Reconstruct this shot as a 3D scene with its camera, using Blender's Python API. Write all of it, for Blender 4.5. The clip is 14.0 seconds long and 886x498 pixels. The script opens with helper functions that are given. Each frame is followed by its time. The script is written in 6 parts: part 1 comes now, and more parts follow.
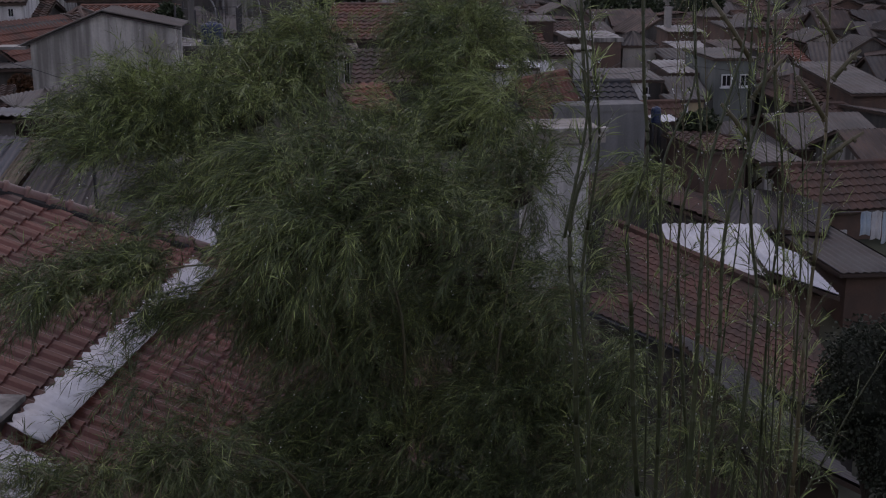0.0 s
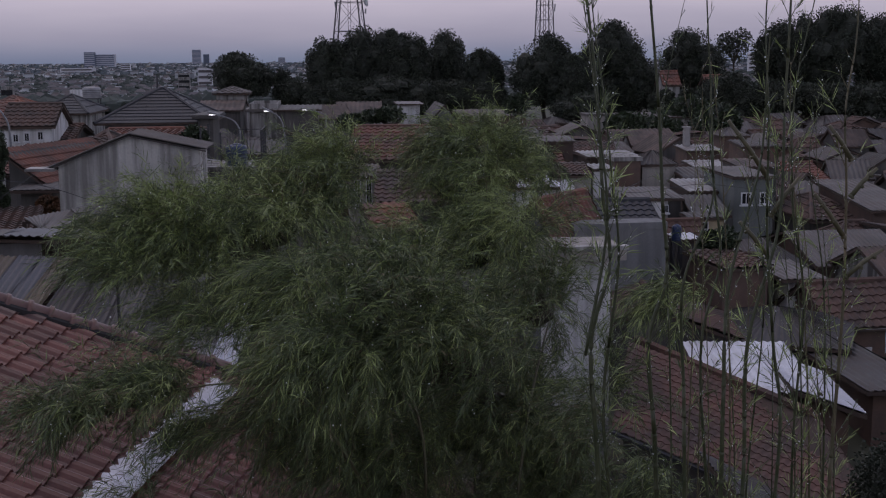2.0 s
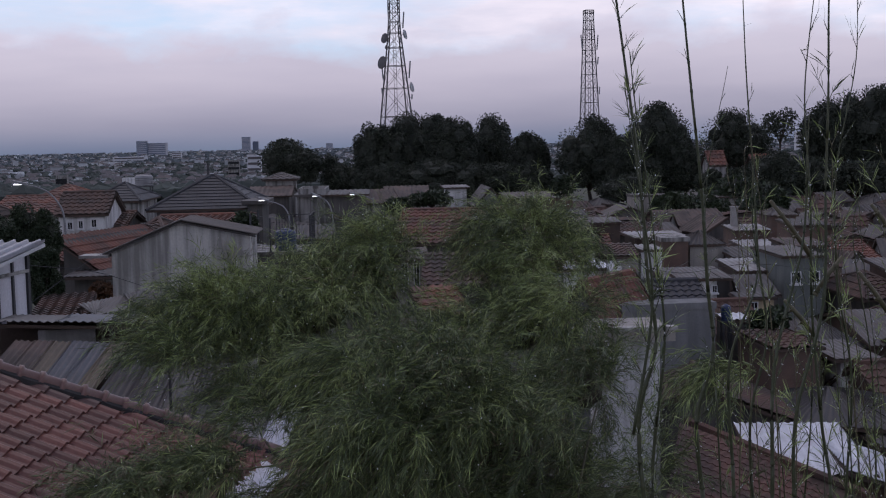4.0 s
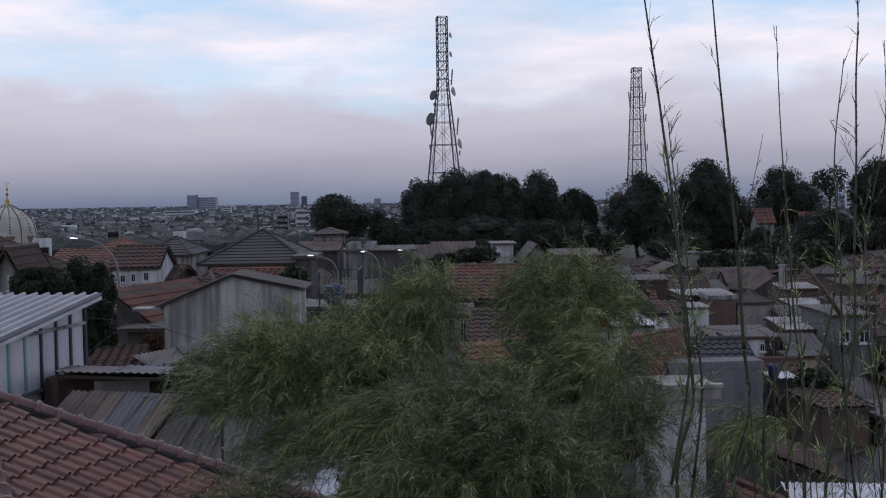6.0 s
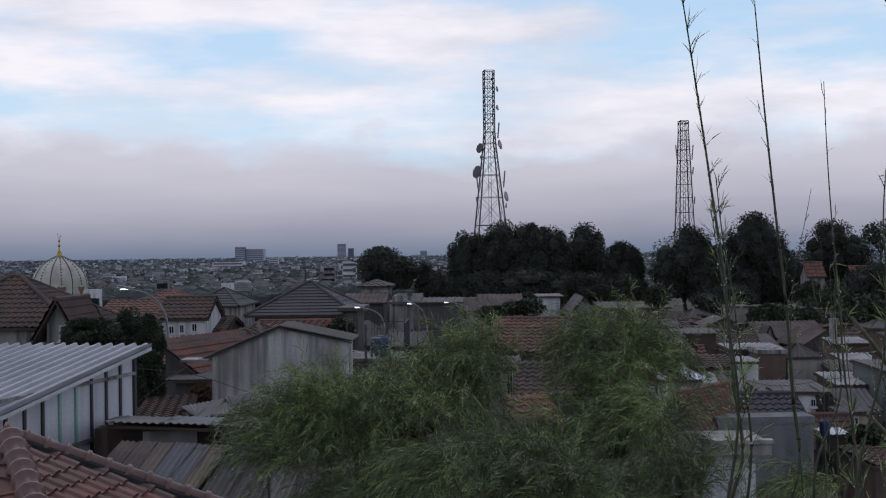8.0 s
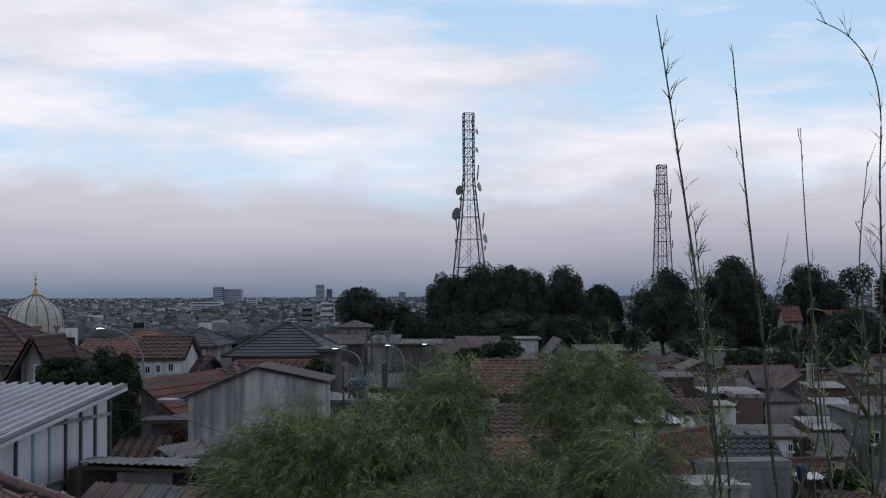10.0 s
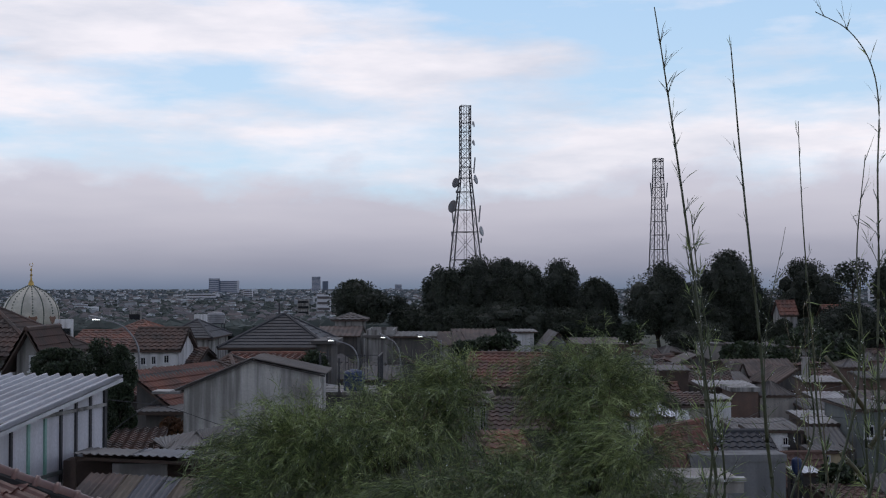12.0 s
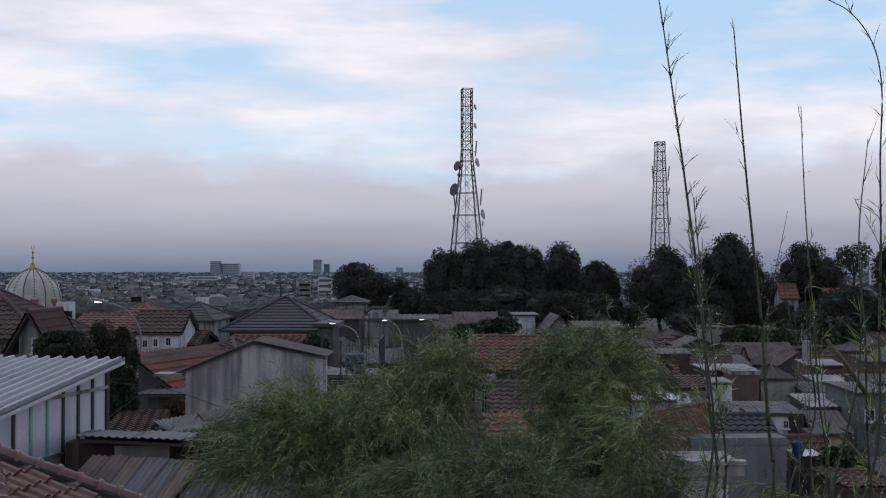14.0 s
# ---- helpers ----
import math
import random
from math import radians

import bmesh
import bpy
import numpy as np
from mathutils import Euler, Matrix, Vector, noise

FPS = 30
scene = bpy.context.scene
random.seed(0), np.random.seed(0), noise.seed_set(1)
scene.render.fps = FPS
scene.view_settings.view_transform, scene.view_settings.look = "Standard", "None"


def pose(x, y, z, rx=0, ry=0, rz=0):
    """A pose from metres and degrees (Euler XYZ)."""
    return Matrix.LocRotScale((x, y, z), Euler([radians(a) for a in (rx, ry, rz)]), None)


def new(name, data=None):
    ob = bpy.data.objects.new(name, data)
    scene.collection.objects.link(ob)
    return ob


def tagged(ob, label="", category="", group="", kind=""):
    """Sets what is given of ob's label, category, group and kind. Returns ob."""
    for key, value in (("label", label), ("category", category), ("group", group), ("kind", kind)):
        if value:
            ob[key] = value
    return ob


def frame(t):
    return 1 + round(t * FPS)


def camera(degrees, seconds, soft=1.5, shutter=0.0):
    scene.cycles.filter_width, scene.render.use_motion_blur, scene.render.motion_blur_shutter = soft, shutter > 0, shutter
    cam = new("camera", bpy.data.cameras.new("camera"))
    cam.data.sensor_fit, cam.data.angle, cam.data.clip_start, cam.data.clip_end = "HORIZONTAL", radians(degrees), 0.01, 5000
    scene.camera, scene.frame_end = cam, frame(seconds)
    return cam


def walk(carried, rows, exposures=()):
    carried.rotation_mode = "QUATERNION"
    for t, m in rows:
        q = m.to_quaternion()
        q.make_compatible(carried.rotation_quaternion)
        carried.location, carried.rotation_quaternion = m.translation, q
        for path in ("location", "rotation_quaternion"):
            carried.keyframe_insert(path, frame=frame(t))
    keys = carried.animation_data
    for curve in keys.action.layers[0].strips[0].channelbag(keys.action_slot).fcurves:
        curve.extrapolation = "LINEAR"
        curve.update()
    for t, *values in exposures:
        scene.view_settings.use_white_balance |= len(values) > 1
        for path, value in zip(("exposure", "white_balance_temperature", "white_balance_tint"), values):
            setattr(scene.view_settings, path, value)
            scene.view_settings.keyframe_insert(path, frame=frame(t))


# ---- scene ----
cam = camera(40.0, 14.0, soft=1.15)
PATH = [
    (0.0, 0.054, 0.579, 13.941, 75.616, 0.039, -6.317),
    (0.5, 0.055, 0.577, 13.941, 77.436, 0.534, -5.882),
    (1.0, 0.057, 0.580, 13.941, 78.803, 0.588, -5.651),
    (1.5, 0.058, 0.577, 13.942, 80.189, 0.433, -5.736),
    (2.0, 0.057, 0.557, 13.944, 81.187, 0.414, -5.356),
    (2.5, 0.056, 0.531, 13.946, 81.779, 0.484, -5.039),
    (3.0, 0.054, 0.511, 13.948, 82.757, 0.671, -4.615),
    (3.5, 0.052, 0.495, 13.949, 83.953, 1.002, -3.908),
    (6.0, 0.022, 0.064, 13.992, 87.760, 0.923, -0.979),
    (6.5, 0.019, 0.046, 13.994, 87.788, 0.696, -0.456),
    (7.0, 0.015, 0.027, 13.997, 88.291, 0.785, 0.266),
    (7.5, 0.012, 0.012, 13.999, 89.270, 0.902, 1.021),
    (8.0, 0.009, -0.002, 14.000, 90.255, 0.760, 1.197),
    (8.5, 0.007, -0.013, 14.002, 91.339, 0.665, 0.940),
    (9.0, 0.006, -0.021, 14.003, 92.147, 0.433, 0.538),
    (11.5, 0.002, 0.000, 14.000, 92.220, 0.232, 0.017),
    (12.0, 0.002, 0.002, 14.000, 91.854, 0.068, -0.001),
    (12.5, 0.000, 0.001, 14.000, 91.600, -0.000, -0.000),
    (13.0, -0.001, -0.002, 14.000, 91.438, -0.015, 0.032),
    (13.5, -0.002, -0.003, 14.001, 91.228, -0.004, 0.068),
    (14.0, -0.002, -0.002, 14.001, 91.058, -0.013, 0.063),
]
walk(cam, [(r[0], pose(*r[1:])) for r in PATH],
     exposures=[(0.0, -0.10, 6900, 20), (2.0, -0.06, 6600, 21), (3.5, 0.0, 6400, 20), (6.0, 0.0, 6400, 13), (9.0, 0.0, 6450, 9), (14.0, 0.0, 6450, 9)])

# ---- sky and light: a clouded dawn ----
world = bpy.data.worlds.new("sky")
scene.world = world
world.use_nodes = True
wn, wl = world.node_tree.nodes, world.node_tree.links
wn.clear()


def wnode(kind, **values):
    n = wn.new(kind)
    for k, v in values.items():
        n.inputs[k].default_value = v
    return n


def wmath(op, a, b=None, clamp=False):
    n = wn.new("ShaderNodeMath")
    n.operation, n.use_clamp = op, clamp
    for i, q in enumerate((a, b)):
        if q is None:
            continue
        if isinstance(q, (int, float)):
            n.inputs[i].default_value = q
        else:
            wl.new(q, n.inputs[i])
    return n.outputs[0]


def wramp(fac, stops):
    n = wn.new("ShaderNodeValToRGB")
    el = n.color_ramp.elements
    while len(el) < len(stops):
        el.new(0.5)
    for e, (p, c) in zip(el, stops):
        e.position = p
        e.color = (*c, 1) if len(c) == 3 else (c[0], c[0], c[0], 1)
    wl.new(fac, n.inputs[0])
    return n.outputs[0]


def wmix(fac, a, b):
    n = wn.new("ShaderNodeMix")
    n.data_type = "RGBA"
    wl.new(fac, n.inputs[0])
    wl.new(a, n.inputs[6])
    wl.new(b, n.inputs[7])
    return n.outputs[2]


def wnoise(vec, size, scale, detail=5.0, rough=0.55, move=(0, 0, 0)):
    m = wn.new("ShaderNodeMapping")
    m.inputs["Scale"].default_value = size
    m.inputs["Location"].default_value = move
    wl.new(vec, m.inputs["Vector"])
    n = wnode("ShaderNodeTexNoise", Scale=scale, Detail=detail, Roughness=rough)
    wl.new(m.outputs[0], n.inputs["Vector"])
    return n.outputs[0]


coord = wn.new("ShaderNodeTexCoord").outputs["Generated"]
axes = wn.new("ShaderNodeSeparateXYZ")
wl.new(coord, axes.inputs[0])
height = axes.outputs[2]
sky = wn.new("ShaderNodeTexSky")
sky.sky_type = "NISHITA"
sky.sun_disc = False
sky.sun_elevation = radians(58)
sky.sun_rotation = radians(-20)
sky.air_density, sky.dust_density = 1.0, 1.2
blue = wn.new("ShaderNodeMix")
blue.data_type, blue.blend_type = "RGBA", "MULTIPLY"
blue.inputs[0].default_value = 1.0
wl.new(sky.outputs[0], blue.inputs[6])
blue.inputs[7].default_value = (0.06, 0.06, 0.06, 1)
# clear gaps are pale blue, paler towards the horizon
clear = wramp(height, [(0.0, (0.50, 0.56, 0.68)), (0.10, (0.58, 0.76, 0.95)), (0.30, (0.42, 0.64, 0.93)), (1.0, (0.20, 0.36, 0.66))])
half_step = wn.new("ShaderNodeValue")
half_step.outputs[0].default_value = 0.25
clear = wmix(half_step.outputs[0], clear, blue.outputs[2])
# high thin streaks
streak = wnoise(coord, (1.5, 1.5, 6.2), 2.6, 9.0, 0.56, (0.3, 0.0, 0.9))
streak_f = wramp(streak, [(0.40, (0.0,)), (0.58, (0.9,))])
streak_c = wramp(wnoise(coord, (2, 2, 9), 3.0, 6.0, 0.55, (4, 1, 2)), [(0.35, (0.62, 0.62, 0.70)), (0.62, (0.88, 0.82, 0.86))])
above = wmix(streak_f, clear, streak_c)
# the low bank with its soft uneven top
edge = wmath("ADD", height, wmath("MULTIPLY", wmath("SUBTRACT", wnoise(coord, (2.0, 2.0, 4.0), 5.0, 8.0, 0.55, (1.7, 0.2, 0.0)), 0.5), 0.10))
bank_f = wramp(edge, [(0.074, (1.0,)), (0.098, (0.0,))])
bank_c = wramp(wmath("MULTIPLY", height, 10.0), [(0.0, (0.165, 0.205, 0.285)), (0.06, (0.205, 0.235, 0.315)), (0.20, (0.315, 0.318, 0.390)),
                                                 (0.45, (0.46, 0.445, 0.515)), (0.75, (0.57, 0.55, 0.62)), (1.0, (0.62, 0.60, 0.68))])
soft_f = wramp(wnoise(coord, (1.5, 1.5, 9.0), 3.5, 4.0, 0.5, (7, 2, 1)), [(0.30, (0.86, 0.87, 0.90)), (0.70, (1.0, 1.0, 1.0))])
shade = wn.new("ShaderNodeMix")
shade.data_type, shade.blend_type = "RGBA", "MULTIPLY"
shade.inputs[0].default_value = 1.0
wl.new(bank_c, shade.inputs[6])
wl.new(soft_f, shade.inputs[7])
whole = wmix(bank_f, above, shade.outputs[2])
# overhead the cover is thicker and darker
deep = wn.new("ShaderNodeMix")
deep.data_type, deep.blend_type = "RGBA", "MULTIPLY"
deep.inputs[0].default_value = 1.0
wl.new(whole, deep.inputs[6])
wl.new(wramp(height, [(0.30, (1.0, 1.0, 1.0)), (0.55, (0.52, 0.51, 0.55))]), deep.inputs[7])
back = wnode("ShaderNodeBackground", Strength=1.12)
wl.new(deep.outputs[2], back.inputs[0])
wl.new(back.outputs[0], wn.new("ShaderNodeOutputWorld").inputs[0])

sun = new("sun", bpy.data.lights.new("sun", "SUN"))
sun.data.energy, sun.data.angle, sun.data.color = 0.42, radians(30), (1.0, 0.93, 0.88)
sun.rotation_euler = Euler((radians(-32), 0, radians(20)))


# ---- materials ----
def material(name, colour, other=None, rough=0.75, scale=1.2, fine=22.0, bump=0.25, metal=0.0, stain=None, stain_amount=0.5,
             streaks=False, vary="", glow=0.0):
    """Procedural surface: a colour that drifts to another one, fine grain, and stains in blotches or downward streaks."""
    m = bpy.data.materials.new(name)
    m.use_nodes = True
    nt = m.node_tree
    nodes, links = nt.nodes, nt.links
    bsdf = nodes["Principled BSDF"]
    bsdf.inputs["Roughness"].default_value = rough
    bsdf.inputs["Metallic"].default_value = metal
    other = other or tuple(c * 0.7 for c in colour)
    tc = nodes.new("ShaderNodeTexCoord").outputs["Object"]

    def tex(s, detail=4.0, size=(1, 1, 1)):
        mp = nodes.new("ShaderNodeMapping")
        mp.inputs["Scale"].default_value = size
        links.new(tc, mp.inputs["Vector"])
        n = nodes.new("ShaderNodeTexNoise")
        n.inputs["Scale"].default_value, n.inputs["Detail"].default_value = s, detail
        links.new(mp.outputs[0], n.inputs["Vector"])
        return n.outputs[0]

    def ramp(fac, lo, hi):
        n = nodes.new("ShaderNodeMapRange")
        n.inputs[1].default_value, n.inputs[2].default_value = lo, hi
        links.new(fac, n.inputs[0])
        return n.outputs[0]

    def blend(fac, a, b, kind="MIX"):
        n = nodes.new("ShaderNodeMix")
        n.data_type, n.blend_type = "RGBA", kind
        for i, q in ((0, fac), (6, a), (7, b)):
            if isinstance(q, float):
                n.inputs[i].default_value = q
            elif isinstance(q, tuple):
                n.inputs[i].default_value = (*q, 1)
            else:
                links.new(q, n.inputs[i])
        return n.outputs[2]

    c = blend(ramp(tex(scale), 0.35, 0.65), colour, other)
    grain = tex(fine, 3.0)
    c = blend(ramp(grain, 0.3, 0.7), blend(1.0, c, (0.84, 0.84, 0.84), "MULTIPLY"), c)
    if vary:
        if vary == "object":
            rnd = nodes.new("ShaderNodeObjectInfo").outputs["Random"]
        else:
            rnd = nodes.new("ShaderNodeNewGeometry").outputs["Random Per Island"]
        hsv = nodes.new("ShaderNodeHueSaturation")
        links.new(c, hsv.inputs["Color"])
        mr = nodes.new("ShaderNodeMapRange")
        mr.inputs[3].default_value, mr.inputs[4].default_value = 0.62, 1.35
        links.new(rnd, mr.inputs[0])
        links.new(mr.outputs[0], hsv.inputs["Value"])
        c = hsv.outputs[0]
    if stain:
        f = tex(1.5, 8.0, (1.9, 1.9, 0.16)) if streaks else tex(0.9, 6.0)
        f2 = nodes.new("ShaderNodeMath")
        f2.operation = "MULTIPLY"
        links.new(ramp(f, 0.44, 0.62), f2.inputs[0])
        f2.inputs[1].default_value = stain_amount
        c = blend(f2.outputs[0], c, stain)
    links.new(c, bsdf.inputs["Base Color"])
    if bump:
        b = nodes.new("ShaderNodeBump")
        b.inputs["Strength"].default_value, b.inputs["Distance"].default_value = bump, 0.01
        links.new(grain, b.inputs["Height"])
        links.new(b.outputs[0], bsdf.inputs["Normal"])
    if glow:
        bsdf.inputs["Emission Color"].default_value = (*colour, 1)
        bsdf.inputs["Emission Strength"].default_value = glow
    return m


M = {
    "earth": material("earth", (0.07, 0.065, 0.05), (0.045, 0.055, 0.03), 0.95, 0.08, 3.0),
    "plaster_grey": material("plaster_grey", (0.40, 0.385, 0.365), (0.28, 0.27, 0.26), 0.9, 0.6, 14, 0.3, stain=(0.06, 0.055, 0.05), stain_amount=0.9, streaks=True),
    "plaster_pale": material("plaster_pale", (0.58, 0.56, 0.53), (0.44, 0.425, 0.405), 0.9, 0.6, 14, 0.3, stain=(0.10, 0.095, 0.088), stain_amount=0.7, streaks=True),
    "plaster_white": material("plaster_white", (0.76, 0.75, 0.75), (0.66, 0.65, 0.66), 0.85, 0.8, 18, 0.2, stain=(0.22, 0.21, 0.2), stain_amount=0.6, streaks=True),
    "plaster_cream": material("plaster_cream", (0.40, 0.365, 0.325), (0.33, 0.305, 0.28), 0.85, 0.7, 16, 0.2, stain=(0.17, 0.16, 0.15), stain_amount=0.6, streaks=True),
    "plaster_dark": material("plaster_dark", (0.14, 0.125, 0.115), (0.085, 0.078, 0.074), 0.9, 0.7, 14, 0.3, stain=(0.05, 0.05, 0.05), stain_amount=0.7, streaks=True),
    "plaster_blue": material("plaster_blue", (0.245, 0.245, 0.245), (0.18, 0.185, 0.19), 0.85, 0.8, 18, 0.2, stain=(0.1, 0.1, 0.1), stain_amount=0.5, streaks=True),
    "plaster_green": material("plaster_green", (0.17, 0.185, 0.175), (0.125, 0.14, 0.135), 0.85, 0.8, 18, 0.2, stain=(0.08, 0.08, 0.08), stain_amount=0.5, streaks=True),
    "plaster_yellow": material("plaster_yellow", (0.50, 0.40, 0.25), (0.42, 0.34, 0.22), 0.85, 0.8, 18, 0.2, stain=(0.16, 0.14, 0.1), stain_amount=0.5, streaks=True),
    "brick_wall": material("brick_wall", (0.17, 0.105, 0.08), (0.12, 0.08, 0.065), 0.9, 2.0, 16, 0.4, stain=(0.1, 0.08, 0.07)),
    "tile_red": material("tile_red", (0.215, 0.080, 0.051), (0.130, 0.057, 0.042), 0.7, 0.5, 9, 0.3, stain=(0.05, 0.04, 0.035), stain_amount=0.6),
    "tile_faded": material("tile_faded", (0.160, 0.076, 0.056), (0.105, 0.060, 0.048), 0.75, 0.8, 12, 0.3, stain=(0.05, 0.04, 0.035), stain_amount=0.6),
    "tile_brown": material("tile_brown", (0.122, 0.066, 0.049), (0.076, 0.049, 0.040), 0.75, 0.5, 9, 0.3, stain=(0.03, 0.03, 0.028), stain_amount=0.6),
    "tile_orange": material("tile_orange", (0.30, 0.105, 0.06), (0.16, 0.08, 0.06), 0.7, 0.5, 9, 0.3, stain=(0.06, 0.045, 0.04), stain_amount=0.6),
    "tile_dark": material("tile_dark", (0.050, 0.051, 0.059), (0.033, 0.034, 0.040), 0.68, 0.5, 9, 0.2),
    "tile_near": material("tile_near", (0.175, 0.064, 0.046), (0.12, 0.050, 0.040), 0.48, 1.5, 30, 0.3, stain=(0.06, 0.045, 0.04), stain_amount=0.45, vary="object"),
    "cap_near": material("cap_near", (0.20, 0.105, 0.085), (0.14, 0.078, 0.068), 0.38, 2.0, 30, 0.3, stain=(0.06, 0.05, 0.05)),
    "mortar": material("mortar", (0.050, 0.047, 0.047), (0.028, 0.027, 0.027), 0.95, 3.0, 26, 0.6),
    "sheet_white": material("sheet_white", (0.50, 0.50, 0.53), (0.42, 0.42, 0.45), 0.45, 0.8, 18, 0.1, metal=0.1, stain=(0.32, 0.31, 0.32), stain_amount=0.4),
    "sheet_pale": material("sheet_pale", (0.36, 0.35, 0.35), (0.22, 0.215, 0.21), 0.5, 0.8, 18, 0.1, metal=0.1, stain=(0.15, 0.12, 0.105), stain_amount=0.65),
    "sheet_grey": material("sheet_grey", (0.135, 0.124, 0.118), (0.080, 0.074, 0.070), 0.6, 0.7, 16, 0.2, stain=(0.08, 0.06, 0.05), stain_amount=0.6),
    "sheet_dark": material("sheet_dark", (0.085, 0.08, 0.078), (0.05, 0.048, 0.047), 0.65, 0.7, 16, 0.2, stain=(0.05, 0.035, 0.03), stain_amount=0.6),
    "sheet_rust": material("sheet_rust", (0.125, 0.085, 0.07), (0.07, 0.058, 0.052), 0.7, 0.9, 16, 0.3, stain=(0.05, 0.035, 0.03), stain_amount=0.8),
    "sheet_tan": material("sheet_tan", (0.17, 0.132, 0.085), (0.105, 0.085, 0.065), 0.65, 1.0, 16, 0.2, stain=(0.1, 0.08, 0.06), stain_amount=0.6),
    "sheet_blue": material("sheet_blue", (0.105, 0.11, 0.125), (0.075, 0.078, 0.088), 0.55, 0.8, 16, 0.2, stain=(0.09, 0.08, 0.08), stain_amount=0.5),
    "zinc_white": material("zinc_white", (0.70, 0.71, 0.76), (0.60, 0.61, 0.66), 0.4, 1.4, 20, 0.15, metal=0.1, stain=(0.35, 0.34, 0.36), stain_amount=0.5),
    "panel_white": material("panel_white", (0.68, 0.67, 0.71), (0.60, 0.59, 0.63), 0.7, 0.7, 20, 0.1, stain=(0.40, 0.39, 0.41), stain_amount=0.6, streaks=True),
    "panel_green": material("panel_green", (0.20, 0.42, 0.34), (0.3, 0.48, 0.42), 0.6, 1.5, 20, 0.1),
    "steel_dark": material("steel_dark", (0.05, 0.05, 0.055), (0.035, 0.035, 0.04), 0.6, 2.0, 30, 0.2),
    "steel_tower": material("steel_tower", (0.11, 0.10, 0.105), (0.08, 0.075, 0.08), 0.6, 0.5, 8, 0.0),
    "steel_grey": material("steel_grey", (0.30, 0.30, 0.31), (0.22, 0.22, 0.23), 0.5, 2.0, 30, 0.1, metal=0.4),
    "dish_white": material("dish_white", (0.42, 0.42, 0.43), (0.34, 0.34, 0.35), 0.6, 2.0, 20, 0.0),
    "tank_blue": material("tank_blue", (0.02, 0.04, 0.11), (0.018, 0.032, 0.08), 0.45, 2.0, 30, 0.1),
    "tank_orange": material("tank_orange", (0.42, 0.12, 0.05), (0.3, 0.09, 0.05), 0.5, 2.0, 30, 0.1),
    "glass_dark": material("glass_dark", (0.02, 0.022, 0.026), (0.012, 0.013, 0.016), 0.15, 2.0, 30, 0.0),
    "frame_white": material("frame_white", (0.66, 0.66, 0.67), (0.55, 0.55, 0.56), 0.6, 3.0, 30, 0.1),
    "wood_dark": material("wood_dark", (0.09, 0.06, 0.045), (0.06, 0.042, 0.035), 0.8, 2.0, 24, 0.3),
    "dome_shell": material("dome_shell", (0.60, 0.57, 0.48), (0.52, 0.49, 0.42), 0.6, 0.4, 8, 0.1, stain=(0.25, 0.24, 0.2), stain_amount=0.4),
    "dome_line": material("dome_line", (0.10, 0.12, 0.09), (0.07, 0.09, 0.07), 0.6),
    "dome_rust": material("dome_rust", (0.24, 0.13, 0.08), (0.18, 0.1, 0.07), 0.6),
    "gold": material("gold", (0.55, 0.36, 0.10), (0.4, 0.27, 0.09), 0.35, metal=0.7),
    "lamp_glow": material("lamp_glow", (0.95, 0.97, 1.0), (0.9, 0.92, 1.0), 0.4, glow=1.6),
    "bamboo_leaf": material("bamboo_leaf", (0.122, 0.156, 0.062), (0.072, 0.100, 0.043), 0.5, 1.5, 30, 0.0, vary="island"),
    # paler copy of bamboo_leaf; on the bush it paints light onto the tops
    "bamboo_leaf_pale": material("bamboo_leaf_pale", (0.330, 0.395, 0.140), (0.22, 0.290, 0.100), 0.5, 1.5, 30, 0.0, vary="island"),
    "bamboo_dry": material("bamboo_dry", (0.20, 0.15, 0.095), (0.14, 0.11, 0.07), 0.7, 1.5, 30, 0.0, vary="island"),
    "culm_green": material("culm_green", (0.046, 0.058, 0.026), (0.068, 0.074, 0.034), 0.45, 3.0, 30, 0.1),
    "culm_brown": material("culm_brown", (0.14, 0.11, 0.06), (0.09, 0.085, 0.045), 0.5, 3.0, 30, 0.1),
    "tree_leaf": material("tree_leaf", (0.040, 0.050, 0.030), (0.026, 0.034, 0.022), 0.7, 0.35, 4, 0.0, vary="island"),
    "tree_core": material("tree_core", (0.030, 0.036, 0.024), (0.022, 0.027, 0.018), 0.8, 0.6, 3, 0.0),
    "shrub_leaf": material("shrub_leaf", (0.040, 0.058, 0.026), (0.026, 0.042, 0.02), 0.55, 0.4, 8, 0.0, vary="island"),
    "rust_leaf": material("rust_leaf", (0.16, 0.075, 0.035), (0.1, 0.055, 0.03), 0.6, 0.4, 8, 0.0, vary="island"),
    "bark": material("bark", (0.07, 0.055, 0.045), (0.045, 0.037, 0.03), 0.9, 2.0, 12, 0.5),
    "city_wall": material("city_wall", (0.70, 0.71, 0.74), (0.36, 0.38, 0.42), 0.85, 0.01, 0.1, 0.0, vary="island"),
    "city_roof": material("city_roof", (0.115, 0.098, 0.095), (0.10, 0.10, 0.11), 0.85, 0.01, 0.1, 0.0, vary="island"),
    # paler, bluer copy of city_tree: distance haze painted into the colour
    "city_tree_hazed": material("city_tree_hazed", (0.105, 0.128, 0.140), (0.085, 0.106, 0.120), 0.9, 0.004, 0.05, 0.0, vary="island"),
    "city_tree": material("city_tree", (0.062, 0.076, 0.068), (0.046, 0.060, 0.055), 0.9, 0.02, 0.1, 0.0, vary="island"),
    "city_white": material("city_white", (0.66, 0.66, 0.70), (0.58, 0.58, 0.62), 0.8, 0.02, 0.1, 0.0),
    # far tower colours: own bluish and grey tints, lightened by painted haze
